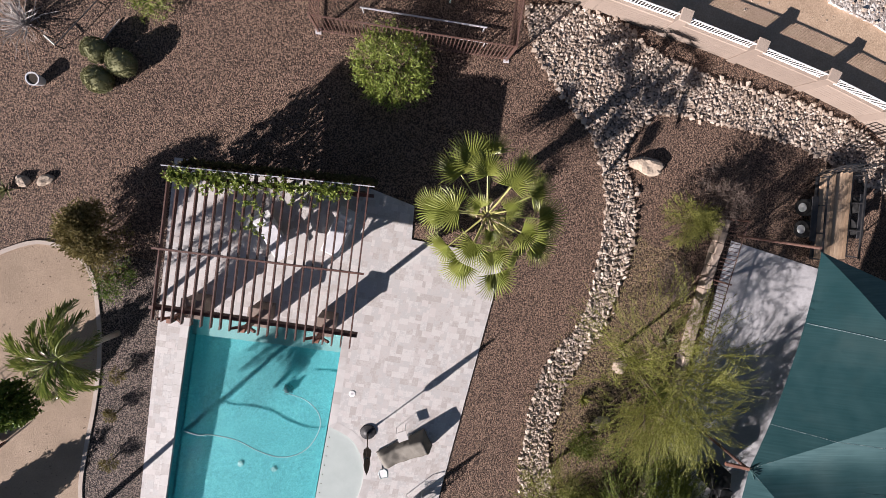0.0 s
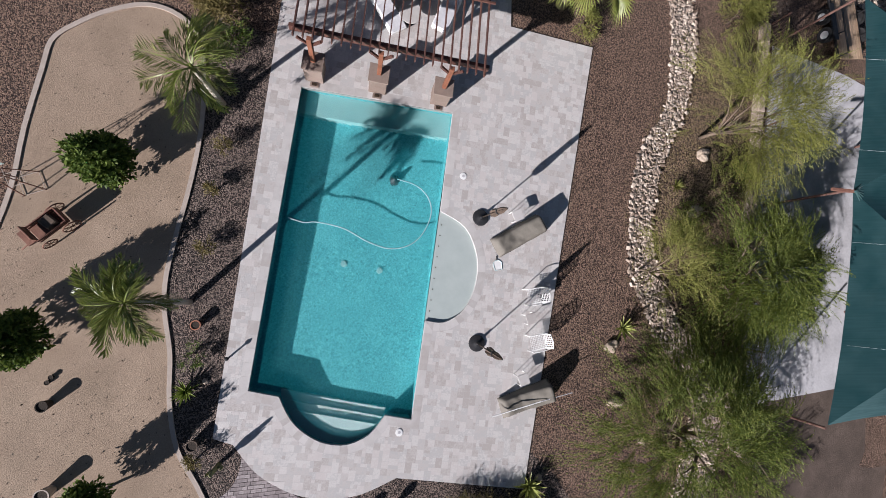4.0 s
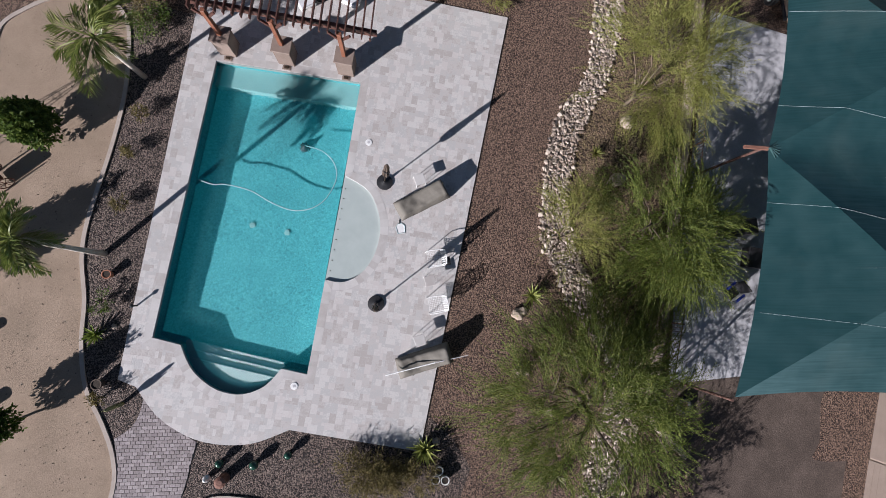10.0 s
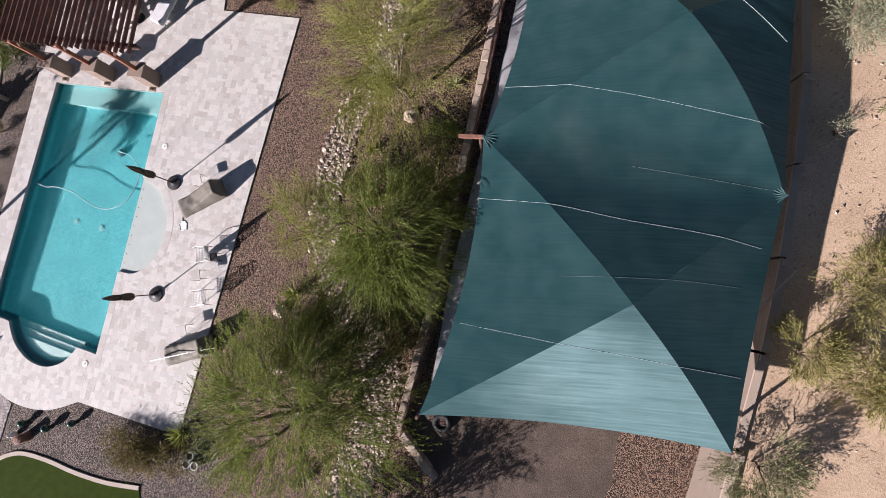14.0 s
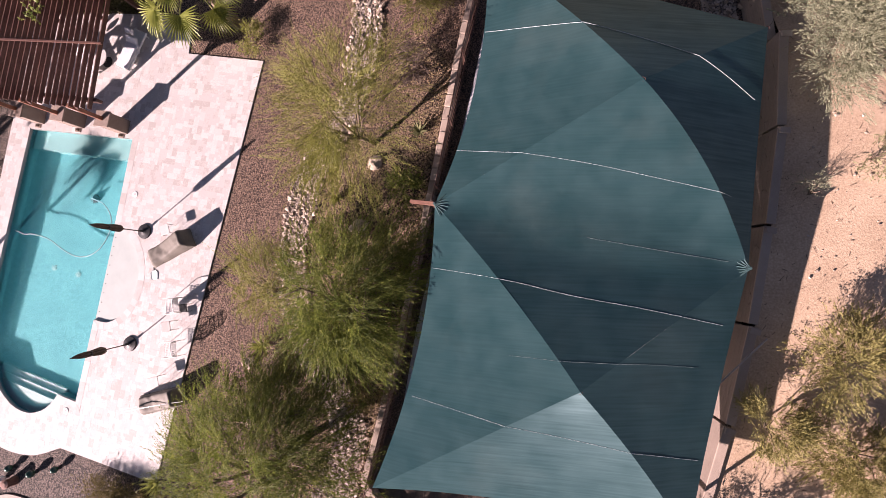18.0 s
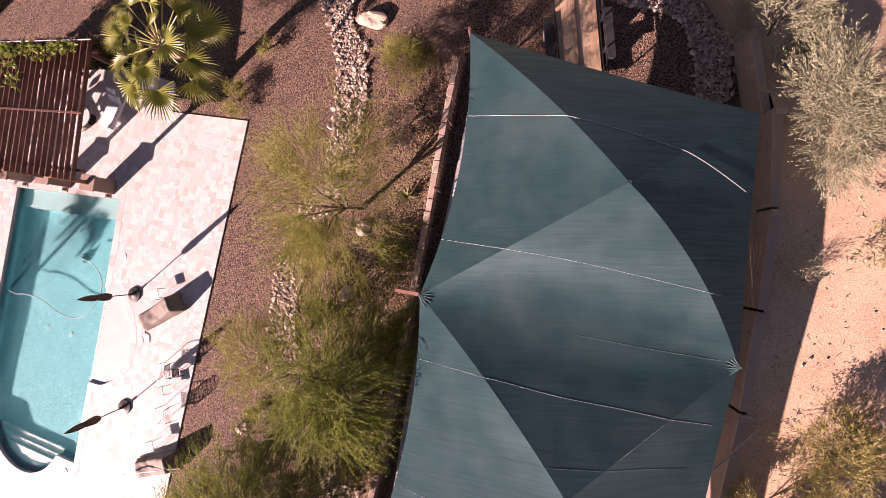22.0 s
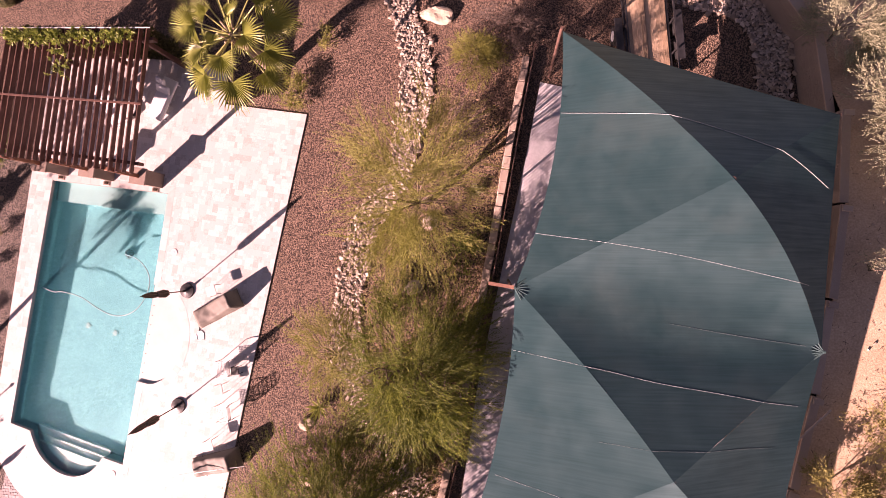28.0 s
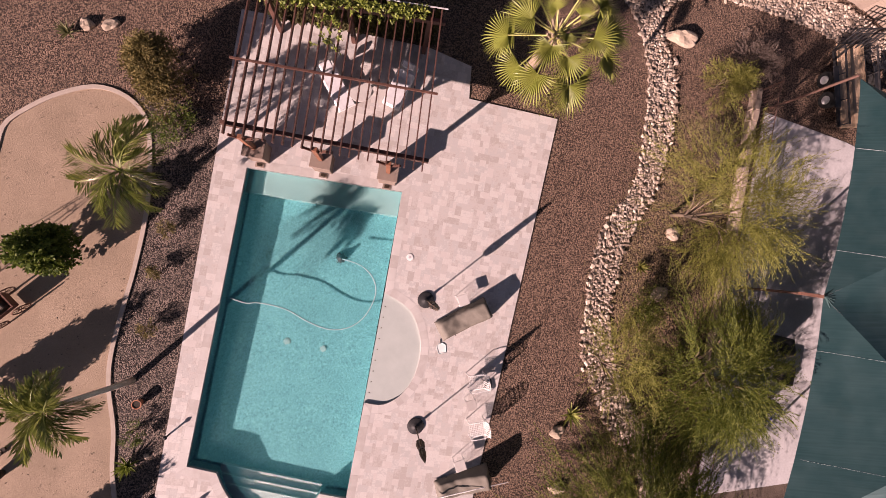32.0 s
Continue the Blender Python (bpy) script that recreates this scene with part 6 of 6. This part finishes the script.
# ---- boulders ----
def boulder(at, size, seed, turn=0.0, label="pale tan boulder on gravel", flat=0.6):
    rng = np.random.default_rng(seed)
    bm = bmesh.new()
    bmesh.ops.create_icosphere(bm, subdivisions=3, radius=0.5)
    off = Vector((seed * 3.1, seed * 1.7, seed))
    for v in bm.verts:
        k = 1 + 0.42 * noise.noise(v.co * 2.2 + off) + 0.14 * noise.noise(v.co * 6 + off)
        v.co = Vector((v.co.x * size[0], v.co.y * size[1], v.co.z * size[2])) * k
        v.co.z = max(v.co.z, -0.2 * size[2])
    ob = part("boulder", bm, "boulder")
    ob.matrix_world = pose(at[0], at[1], (at[2] if len(at) > 2 else 0) + 0.12 * size[2], 0, 0, turn)
    return tagged(ob, label, "boulder")


boulder((9.69, 13.25), (1.25, 0.65, 0.55), 1, -12, "large pale flat-topped boulder beside the rock creek")
boulder((4.78, -2.42), (0.55, 0.5, 0.35), 2, 20)
boulder((-11.35, 11.75), (0.55, 0.32, 0.3), 3, 25, "pale elongated boulder on gravel")
boulder((-12.05, 11.70), (0.42, 0.4, 0.32), 4, 60)
boulder((9.45, 5.34), (0.62, 0.50, 0.35), 5, 8, "tan flat boulder under the trees")
boulder((4.80, -4.60), (0.55, 0.42, 0.35), 6, 10, "tan boulder half hidden by a mesquite")
boulder((8.95, 2.93), (0.8, 0.5, 0.4), 7, 30, "tan boulder under the trees")
boulder((5.92, -6.13), (0.35, 0.3, 0.25), 8, 0)
boulder((1.58, -7.08), (0.30, 0.26, 0.22), 9, 0, "small white stone at the patio corner")
boulder((-6.95, 17.95), (0.5, 0.3, 0.3), 10, 10)
boulder((-9.79, -2.82), (0.18, 0.18, 0.15), 13, 0, "small white stone on the gravel strip")


# ---- loose odds and ends ----
RAILS = [(-10.80, 16.30), (-10.50, 16.02), (-9.15, 17.45)]
gate = thing("pipe_barrier", "thin bent pipe barrier on the gravel", "barrier")
part("rail", rod(bmesh.new(), (*RAILS[0], 0.36), (*RAILS[1], 0.36), 0.022, n=6), "white", gate, "pale pipe end")
part("rail", rod(bmesh.new(), (*RAILS[1], 0.36), (*RAILS[2], 0.36), 0.018, n=6), "black", gate)
for p in RAILS:
    part("leg", rod(bmesh.new(), (*p, 0), (*p, 0.37), 0.018, n=6), "black", gate)
stick = thing("garden_stake", "thin pale stake lying across the gravel", "stake")
part("shaft", rod(bmesh.new(), (-9.36, 16.19, 0.03), (-8.69, 17.04, 0.05), 0.02, n=6), "curb", stick)
pole = thing("long_pole", "long pale pole leaning on the garden wall", "pole")
part("shaft", rod(bmesh.new(), (20.38, -1.74, 1.92), (21.70, -0.28, 2.0), 0.028, n=8), "curb", pole)
part("tip", rod(bmesh.new(), (20.31, -1.82, 1.915), (20.38, -1.74, 1.92), 0.034, n=8), "black", pole)
cooler = thing("storage_bin", "black lidded storage bin at the slab's edge", "bin", pose(14.37, -0.26, 0.03, 0, 0, 80))
part("body", box(bmesh.new(), (0.80, 0.52, 0.42), (0, 0, 0), None, 0.03), "black", cooler)
part("lid", box(bmesh.new(), (0.84, 0.56, 0.06), (0, 0, 0.422), None, 0.02), "black", cooler)
part("handle", tube([(0.43, -0.15, 0.30), (0.47, -0.13, 0.30), (0.47, 0.13, 0.30), (0.43, 0.15, 0.30)], 0.012, 6), "white", cooler, "pale handle")
grill = thing("barbecue_grill", "barbecue grill under a black cover at the slab's edge", "grill", pose(13.70, 0.91, 0.03, 0, 0, 8))
bm = bmesh.new()
box(bm, (0.86, 0.70, 0.92), (0, 0, 0.10), None, 0.06)
for v in bm.verts:
    v.co += 0.05 * Vector((noise.noise(v.co * 3), noise.noise(v.co * 3 + Vector((5, 0, 0))), 0.5 * noise.noise(v.co * 2)))
part("cover", bm, "black", grill, "loose black weather cover")
for sx in (-0.34, 0.34):
    for sy in (-0.26, 0.26):
        part("leg", rod(bmesh.new(), (sx, sy, 0), (sx, sy, 0.2), 0.02, n=6), "iron", grill)
camp = thing("camp_chair", "blue and black folding camp chair on the slab", "chair", pose(13.26, -1.63, 0.03, 0, 0, 35))
part("seat", box(bmesh.new(), (0.50, 0.48, 0.03), (0, 0, 0.42), None, 0.01), "black", camp)
part("backrest", box(bmesh.new(), (0.05, 0.52, 0.50), (0.26, 0, 0.46), Matrix.Rotation(radians(14), 3, 'Y'), 0.015), "black", camp)
for s in (-1, 1):
    part("armrest", box(bmesh.new(), (0.48, 0.10, 0.04), (0, s * 0.30, 0.64), None, 0.015), "blue_cloth", camp, "bright blue armrest")
    for x in (-0.22, 0.22):
        part("leg", rod(bmesh.new(), (x, s * 0.29, 0), (x, s * 0.29, 0.64), 0.014, n=6), "black", camp)


def garden_globe(at, r):
    top = thing("garden_globe", "dark green glazed globe on a short stand in gravel", "ornament", pose(*at, 0.006), "green globes along the patio edge")
    part("stand", lathe([(r * 0.62, 0), (r * 0.5, 0.05), (r * 0.42, 0.09)], 16), "black", top)
    part("globe", lathe([(r * math.sin(math.pi * (k + 0.25) / 12.5), 0.08 + r - r * math.cos(math.pi * (k + 0.25) / 12.5)) for k in range(13)], 20), "green_glaze", top, "glossy dark green globe", smooth=True)
    return top


for x, y, r in ((-5.96, -7.51, 0.14), (-4.79, -7.60, 0.16), (-3.65, -7.32, 0.14)):
    garden_globe((x, y), r)

# ---- pieces of the paving ----
axis = math.atan2(TL[1] - BL[1], TL[0] - BL[0]) - math.pi / 2
ca, sa = math.cos(axis), math.sin(axis)


def to_world(u, v):
    return (u * ca - v * sa, u * sa + v * ca)


COPE_OUT = offset(BASIN, 0.30)
prnd = random.Random(3)
U = 0.118


def clip(poly, edges):
    for (p, q) in edges:
        out = []
        s = lambda w: (q[0] - p[0]) * (w[1] - p[1]) - (q[1] - p[1]) * (w[0] - p[0])
        for a, b in zip(poly, poly[1:] + poly[:1]):
            x, y = s(a), s(b)
            if x >= 0:
                out.append(a)
            if x * y < 0:
                out.append(along(a, b, x / (x - y)))
        poly = out
        if len(poly) < 3:
            return []
    return poly


def near_edges(poly, c, r, flip):
    out = []
    for a, b in zip(poly, poly[1:] + poly[:1]):
        d = Vector((b[0] - a[0], b[1] - a[1]))
        L = d.length
        if L < 1e-6:
            continue
        t = max(0, min(1, ((c[0] - a[0]) * d.x + (c[1] - a[1]) * d.y) / L ** 2))
        if math.hypot(a[0] + d.x * t - c[0], a[1] + d.y * t - c[1]) < r:
            out.append((b, a) if flip else (a, b))
    return out


OUTER = PATIO if area(PATIO) > 0 else PATIO[::-1]
INNER = COPE_OUT if area(COPE_OUT) > 0 else COPE_OUT[::-1]
taken = set()
pieces = []
for j in range(-104, 156):
    for i in range(-122, 88):
        if (i, j) in taken:
            continue
        opts = [(2, 2), (2, 2), (3, 2), (2, 3), (1, 2), (2, 1), (1, 1), (3, 2)]
        prnd.shuffle(opts)
        for w, h in opts + [(1, 1)]:
            cells = [(i + x, j + y) for x in range(w) for y in range(h)]
            if not any(c in taken for c in cells):
                taken.update(cells)
                c = to_world((i + w / 2) * U, (j + h / 2) * U)
                if -10.5 < c[0] < 5.5 and -8 < c[1] < 13.5:
                    pieces.append((i, j, w, h, c))
                break
rest_v, rest_f = [], []
count = 0
for i, j, w, h, c in pieces:
    g = 0.0032
    q = [to_world(i * U + g, j * U + g), to_world((i + w) * U - g, j * U + g), to_world((i + w) * U - g, (j + h) * U - g), to_world(i * U + g, (j + h) * U - g)]
    r = math.hypot(w, h) * U / 2
    ins = [inside(p, OUTER) and not inside(p, INNER) for p in q]
    if not any(ins):
        continue
    if not all(ins):
        q = clip(q, near_edges(OUTER, c, r, False))
        if len(q) > 2:
            q = clip(q, near_edges(INNER, c, r, True)[:2])
        if len(q) < 3 or abs(area(q)) < 0.004:
            continue
    z = 0.0442 + prnd.uniform(-0.0006, 0.0006)
    m = (sum(p[0] for p in q) / len(q), sum(p[1] for p in q) / len(q))
    k = len(q)
    verts = [(x - m[0], y - m[1], 0.02) for x, y in q] + [((x - m[0]) * 0.994, (y - m[1]) * 0.994, z) for x, y in q]
    faces = [tuple(range(k, 2 * k))] + [(a, (a + 1) % k, k + (a + 1) % k, k + a) for a in range(k)]
    if count < 300 and m[0] > -1.6 and -1.2 < m[1] < 7.5:
        ob = raw_part("paver", verts, faces, "paver", patio)
        ob.location = (m[0], m[1], 0)
        count += 1
    else:
        b = len(rest_v)
        rest_v += [(x + m[0], y + m[1], zz) for x, y, zz in verts]
        rest_f += [tuple(b + t for t in f) for f in faces]
raw_part("paver_field", rest_v, rest_f, "paver_rest", patio, "pale travertine pavers of mixed sizes", kind="stuff")
ring = BASIN if area(BASIN) > 0 else BASIN[::-1]
base = []
for a, b in zip(ring, ring[1:] + ring[:1]):
    parts_n = max(1, round(math.hypot(b[0] - a[0], b[1] - a[1]) / 0.45))
    base += [along(a, b, t / parts_n) for t in range(parts_n)]
outer = offset(base, 0.297)
for k in range(len(base)):
    a, b, c, d = base[k], base[(k + 1) % len(base)], outer[(k + 1) % len(base)], outer[k]
    m = ((a[0] + c[0]) / 2, (a[1] + c[1]) / 2)
    q = [along(p, m, 0.012) for p in (a, b, c, d)]
    if (b[0] - a[0]) * (c[0] - d[0]) + (b[1] - a[1]) * (c[1] - d[1]) < 0.02 * math.dist(a, b):
        continue
    verts = [(x, y, 0.0) for x, y in q] + [(x, y, 0.0462 + 0.0008 * (k % 3)) for x, y in q]
    faces = [(4, 5, 6, 7)] + [(i, (i + 1) % 4, 4 + (i + 1) % 4, 4 + i) for i in range(4)]
    ob = raw_part("coping_stone", verts, [f[::-1] for f in faces] if area(q) < 0 else faces, "coping", patio)
# bricks of the path
M["brick_piece"] = material("grey_brick_piece", [(0.215, 0.182, 0.178), (0.285, 0.245, 0.24), (0.35, 0.305, 0.297)], 3, 0.8, fine=0.4, vary=0.45, bump=0.4)
bm = bmesh.new()
box(bm, (0.1645, 0.1145, 0.036))
for v in bm.verts:
    if v.co.z > 0.02:
        v.co.x, v.co.y = v.co.x * 0.965, v.co.y * 0.965
brick_mesh = mesh_of("brick", bm, "brick_piece")
bv, bf = [], []
bricks = 0
for j in range(51, -3, -1):
    for i in range(-4, 23):
        u0, v0 = -10.2 + i * 0.172 + (0.086 if j % 2 else 0), -11.0 + j * 0.122
        c = (u0 + 0.084, v0 + 0.059)
        q = [(u0 + 0.002, v0 + 0.002), (u0 + 0.166, v0 + 0.002), (u0 + 0.166, v0 + 0.116), (u0 + 0.002, v0 + 0.116)]
        ins = [inside(p, PATH) for p in q]
        z = prnd.uniform(-0.003, 0.003)
        if all(ins) and bricks < 300:
            shared("brick", brick_mesh, path, pose(c[0], c[1], z))
            bricks += 1
        elif any(ins):
            if not all(ins):
                ring_p = PATH if area(PATH) > 0 else PATH[::-1]
                q = clip(q, near_edges(ring_p, c, 0.11, False)[:2])
                if len(q) < 3 or abs(area(q)) < 0.003 or not inside((sum(p[0] for p in q) / len(q), sum(p[1] for p in q) / len(q)), PATH):
                    continue
            b, k = len(bv), len(q)
            bv += [(x, y, 0.0) for x, y in q] + [(c[0] + (x - c[0]) * 0.965, c[1] + (y - c[1]) * 0.965, 0.036 + z) for x, y in q]
            bf += [tuple(b + t for t in range(k, 2 * k))] + [(b + t, b + (t + 1) % k, b + k + (t + 1) % k, b + k + t) for t in range(k)]
raw_part("brick_field", bv, bf, "brick", path, "grey bricks in running bond", kind="stuff")

# ---- dry leaf litter under the trees ----
M["litter_ground"] = material("tan_leaf_litter", [(0.020, 0.013, 0.009), (0.098, 0.064, 0.040), (0.26, 0.185, 0.118)], 1.4, 0.95, fine=0.72, fine_scale=28, cells=1, bump=1.0, bump_scale=28)
M["fallen_leaf"] = material("fallen_yellow_leaves", [(0.07, 0.05, 0.025), (0.16, 0.12, 0.055), (0.30, 0.25, 0.12)], 5, 0.9, vary=0.6, island=True)
LITTER = smooth_line([(8.95, 10.54), (8.45, 8.75), (7.64, 7.03), (6.73, 5.28), (6.21, 3.43), (6.00, 1.16), (6.29, -0.48), (6.17, -2.30), (5.94, -4.68), (6.21, -6.98), (7.50, -8.25), (9.12, -7.32), (9.65, -5.61), (10.15, -3.07), (10.80, 0.38), (11.44, 3.68), (11.92, 6.76), (12.24, 9.19), (10.70, 10.17)], 4, True)
LITTER = [(x + 0.45 * noise.noise(Vector((x * 1.1, y * 1.1, 2))), y + 0.45 * noise.noise(Vector((x * 1.1, y * 1.1, 7)))) for x, y in LITTER]
ob = part("litter_ground", prism(LITTER, (), -0.02, 0.008), "litter_ground")
tagged(ob, "tan dirt with dry leaf litter under the trees", "ground", kind="structure")
lr = np.random.default_rng(31)
sv, sf = [], []
WIDE = offset(LITTER, 0.45)
while len(sf) < 8000:
    p = (lr.uniform(3.8, 12.8), lr.uniform(-9.4, 11.2))
    deep = inside(p, LITTER)
    if not deep and not (inside(p, WIDE) and lr.random() < 0.35):
        continue
    L, a = 0.05 + 0.07 * lr.random(), lr.random() * 6.283
    u, w = Vector((math.cos(a), math.sin(a), 0.2 * lr.normal())) * L, Vector((-math.sin(a), math.cos(a), 0)) * L * 0.22
    c = Vector((p[0], p[1], 0.024 + 0.02 * lr.random()))
    b = len(sv)
    sv += [tuple(c), tuple(c + u * 0.5 + w), tuple(c + u), tuple(c + u * 0.5 - w)]
    sf.append((b, b + 1, b + 2, b + 3))
ob = raw_part("fallen_leaves", sv, sf, "fallen_leaf", None)
tagged(ob, "small dry yellow leaves fallen under the trees", "leaf litter", kind="stuff")

# ---- rock creek ----
M["pale_gravel"] = material("whitish_gravel", [(0.26, 0.22, 0.19), (0.42, 0.37, 0.33), (0.60, 0.55, 0.50)], 1.5, 0.9, fine=0.75, fine_scale=11, cells=1, bump=1.0, bump_scale=11)
M["dry_litter"] = material("dry_brown_litter", [(0.07, 0.045, 0.03), (0.17, 0.12, 0.085)], 5, 0.9, vary=0.4, island=True)
M["creek_bed"] = material("creek_gravel", [(0.10, 0.075, 0.06), (0.22, 0.175, 0.145), (0.42, 0.36, 0.31)], 2, 0.9, fine=0.8, fine_scale=14, cells=1, bump=1.0, bump_scale=14)
C_L = [(4.74, 18.47), (4.89, 17.60), (5.44, 16.59), (6.46, 15.36), (7.48, 14.22), (8.07, 12.93), (8.32, 11.51), (8.24, 10.14), (8.09, 8.65), (7.69, 7.03), (6.62, 5.69), (6.11, 4.25), (5.85, 2.29), (5.76, 0.43), (6.19, -0.69), (6.90, -2.30), (8.09, -3.98), (8.27, -5.25), (7.64, -7.06), (7.21, -8.62), (6.78, -10.54)]
C_R = [(8.49, -10.51), (8.82, -8.42), (9.35, -6.85), (9.58, -5.23), (9.40, -3.87), (8.31, -2.39), (7.50, -0.84), (6.95, 0.65), (6.81, 1.88), (6.92, 2.81), (7.33, 4.46), (7.99, 5.91), (8.71, 7.14), (9.16, 8.76), (9.51, 10.45), (9.36, 12.19), (8.81, 13.32), (8.97, 14.24), (9.83, 15.06)]
C_IN = [(10.95, 15.14), (12.92, 14.83), (14.79, 14.48), (16.76, 13.89), (18.50, 13.05), (19.93, 12.61), (20.53, 12.04), (20.82, 11.16), (20.89, 9.49)]
C_OUT = [(21.84, 9.48), (21.94, 11.44), (21.57, 12.88), (20.66, 13.64), (19.33, 14.35), (17.79, 15.12), (15.50, 15.91), (12.48, 16.43), (11.01, 16.82), (9.33, 17.37), (8.36, 18.08), (6.26, 18.62)]
CREEK = smooth_line(C_L, 2) + smooth_line(C_R + C_IN, 2) + smooth_line(C_OUT, 2)
creek = part("rock_creek", prism(CREEK, (), -0.02, 0.016), "creek_bed")
tagged(creek, "dry creek bed of loose tan river stones", "creek bed", kind="structure")
rmesh = []
rr = np.random.default_rng(77)


def stone(rng, n=10):
    bm = bmesh.new()
    v = rng.normal(size=(n, 3))
    v /= np.linalg.norm(v, axis=1)[:, None]
    for p in v * (0.42 + 0.16 * rng.random((n, 1))):
        bm.verts.new((p[0] * 1.0, p[1] * 0.78, p[2] * 0.42))
    r = bmesh.ops.convex_hull(bm, input=bm.verts)
    bmesh.ops.delete(bm, geom=list({g for g in r["geom_interior"] + r["geom_unused"] if isinstance(g, bmesh.types.BMVert)}), context='VERTS')
    return bm


templates = []
for i in range(14):
    bm = stone(rr)
    bm.verts.index_update()
    templates.append((np.array([v.co[:] for v in bm.verts]), [tuple(v.index for v in f.verts) for f in bm.faces]))
    rmesh.append(mesh_of("stone", bm, "rock"))
spots = []
step = 0.110
for j in range(int(-11 / step), int(20 / step)):
    for i in range(int(4.5 / step), int(22 / step)):
        p = ((i + 0.5 * (j % 2) + rr.uniform(-0.42, 0.42)) * step, (j + rr.uniform(-0.42, 0.42)) * step)
        if inside(p, CREEK):
            spots.append((p, 0.105 + 0.125 * rr.random() ** 2))
for p in resample(CREEK + [CREEK[0]], 0.24):
    spots.append(((p.x + rr.normal() * 0.05, p.y + rr.normal() * 0.05), 0.19 + 0.11 * rr.random()))
count = 0
sv, sf = [], []
for (x, y), s in spots:
    t = int(rr.integers(14))
    a = rr.random() * 6.283
    z = s * 0.18 + rr.random() * 0.05
    if count < 300 and 3.6 < y < 9.2 and s > 0.14:
        ob = shared("stone", rmesh[t], creek, pose(x, y, z, rr.uniform(-20, 20), rr.uniform(-20, 20), math.degrees(a)) @ Matrix.Diagonal((s, s, s, 1)))
        count += 1
    else:
        V, F = templates[t]
        c, d = math.cos(a) * s, math.sin(a) * s
        b = len(sv)
        sv += [(x + c * v[0] - d * v[1], y + d * v[0] + c * v[1], z + s * v[2]) for v in V]
        sf += [tuple(b + k for k in f) for f in F]
raw_part("stone_bed", sv, sf, "rock_rest", creek, "loose tan and grey river stones", kind="stuff")
# scattered stones on the desert side
sv, sf = [], []
for k in range(1100):
    x, y = rr.uniform(22.8, 30), rr.uniform(-9, 14)
    if k % 3 == 0:
        x, y = rr.uniform(12, 24), rr.uniform(18.6, 24)
    if x < 22.9 and y < 17:
        continue
    s = 0.04 + 0.12 * rr.random() ** 3
    V, F = templates[int(rr.integers(14))]
    b = len(sv)
    z = bank(y)
    sv += [(x + s * v[0], y + s * v[1], z + s * 0.2 + s * v[2]) for v in V]
    sf += [tuple(b + q for q in f) for f in F]
ob = raw_part("desert_stones", sv, sf, "rock_rest", None, smooth=False)
tagged(ob, "scattered small stones on the desert dirt", "stones", kind="stuff")

# pale rubble strip behind the north wall
RUBBLE = [(15.31, 19.57), (17.44, 18.62), (19.23, 17.82), (21.00, 16.85), (22.84, 15.44), (25.01, 16.27), (22.98, 18.70), (18.74, 20.94)]
strip = part("rubble_strip", prism(smooth_line(RUBBLE, 3, True), (), -0.02, 0.56), "pale_gravel")
tagged(strip, "whitish gravel rubble on the desert dirt", "ground", kind="structure")
sv, sf = [], []
for k in range(1500):
    p = (rr.uniform(15, 24.5), rr.uniform(15.6, 22.5))
    if not inside(p, RUBBLE):
        continue
    s = 0.07 + 0.20 * rr.random() ** 2.5
    V, F = templates[int(rr.integers(14))]
    b = len(sv)
    sv += [(p[0] + s * v[0], p[1] + s * v[1], 0.57 + s * 0.2 + s * v[2]) for v in V]
    sf += [tuple(b + q for q in f) for f in F]
raw_part("rubble_stones", sv, sf, "rock_rest", strip, "broken whitish stones", kind="stuff")
sv, sf = [], []
for k in range(900):
    y = rr.uniform(-9, 13.5)
    x = rr.uniform(21.8, 27) - 0.12 * max(0, 4 - y)
    L, a = 0.06 + 0.15 * rr.random() ** 2, rr.random() * 6.283
    z = bank(y) + 0.02
    u = Vector((math.cos(a), math.sin(a), 0.15 * rr.normal())) * L
    w = Vector((-math.sin(a), math.cos(a), 0)) * (0.006 + 0.006 * rr.random())
    b = len(sv)
    c = Vector((x, y, z))
    sv += [tuple(c - w), tuple(c + w), tuple(c + u + w * 0.4), tuple(c + u - w * 0.4)]
    sf.append((b, b + 1, b + 2, b + 3))
ob = raw_part("dry_litter", sv, sf, "dry_litter", None)
tagged(ob, "dry twigs and litter strewn on the desert dirt", "litter", kind="stuff")

# ---- fallen bits on the granite bed ----
gr = np.random.default_rng(44)
sv, sf = [], []
while len(sf) < 1300:
    p = (gr.uniform(-17, -9.3), gr.uniform(-10.5, 9.8))
    if not inside(p, GRANITE):
        continue
    L, a = 0.025 + 0.05 * gr.random() ** 2, gr.random() * 6.283
    u, w = Vector((math.cos(a), math.sin(a), 0.3 * gr.normal())) * L, Vector((-math.sin(a), math.cos(a), 0)) * L * 0.35
    c = Vector((p[0], p[1], 0.022 + 0.015 * gr.random()))
    b = len(sv)
    sv += [tuple(c), tuple(c + u * 0.5 + w), tuple(c + u), tuple(c + u * 0.5 - w)]
    sf.append((b, b + 1, b + 2, b + 3))
ob = raw_part("leaf_bits", sv, sf, "dry_litter", None)
tagged(ob, "small dry leaf bits scattered on the tan granite", "leaf litter", kind="stuff")
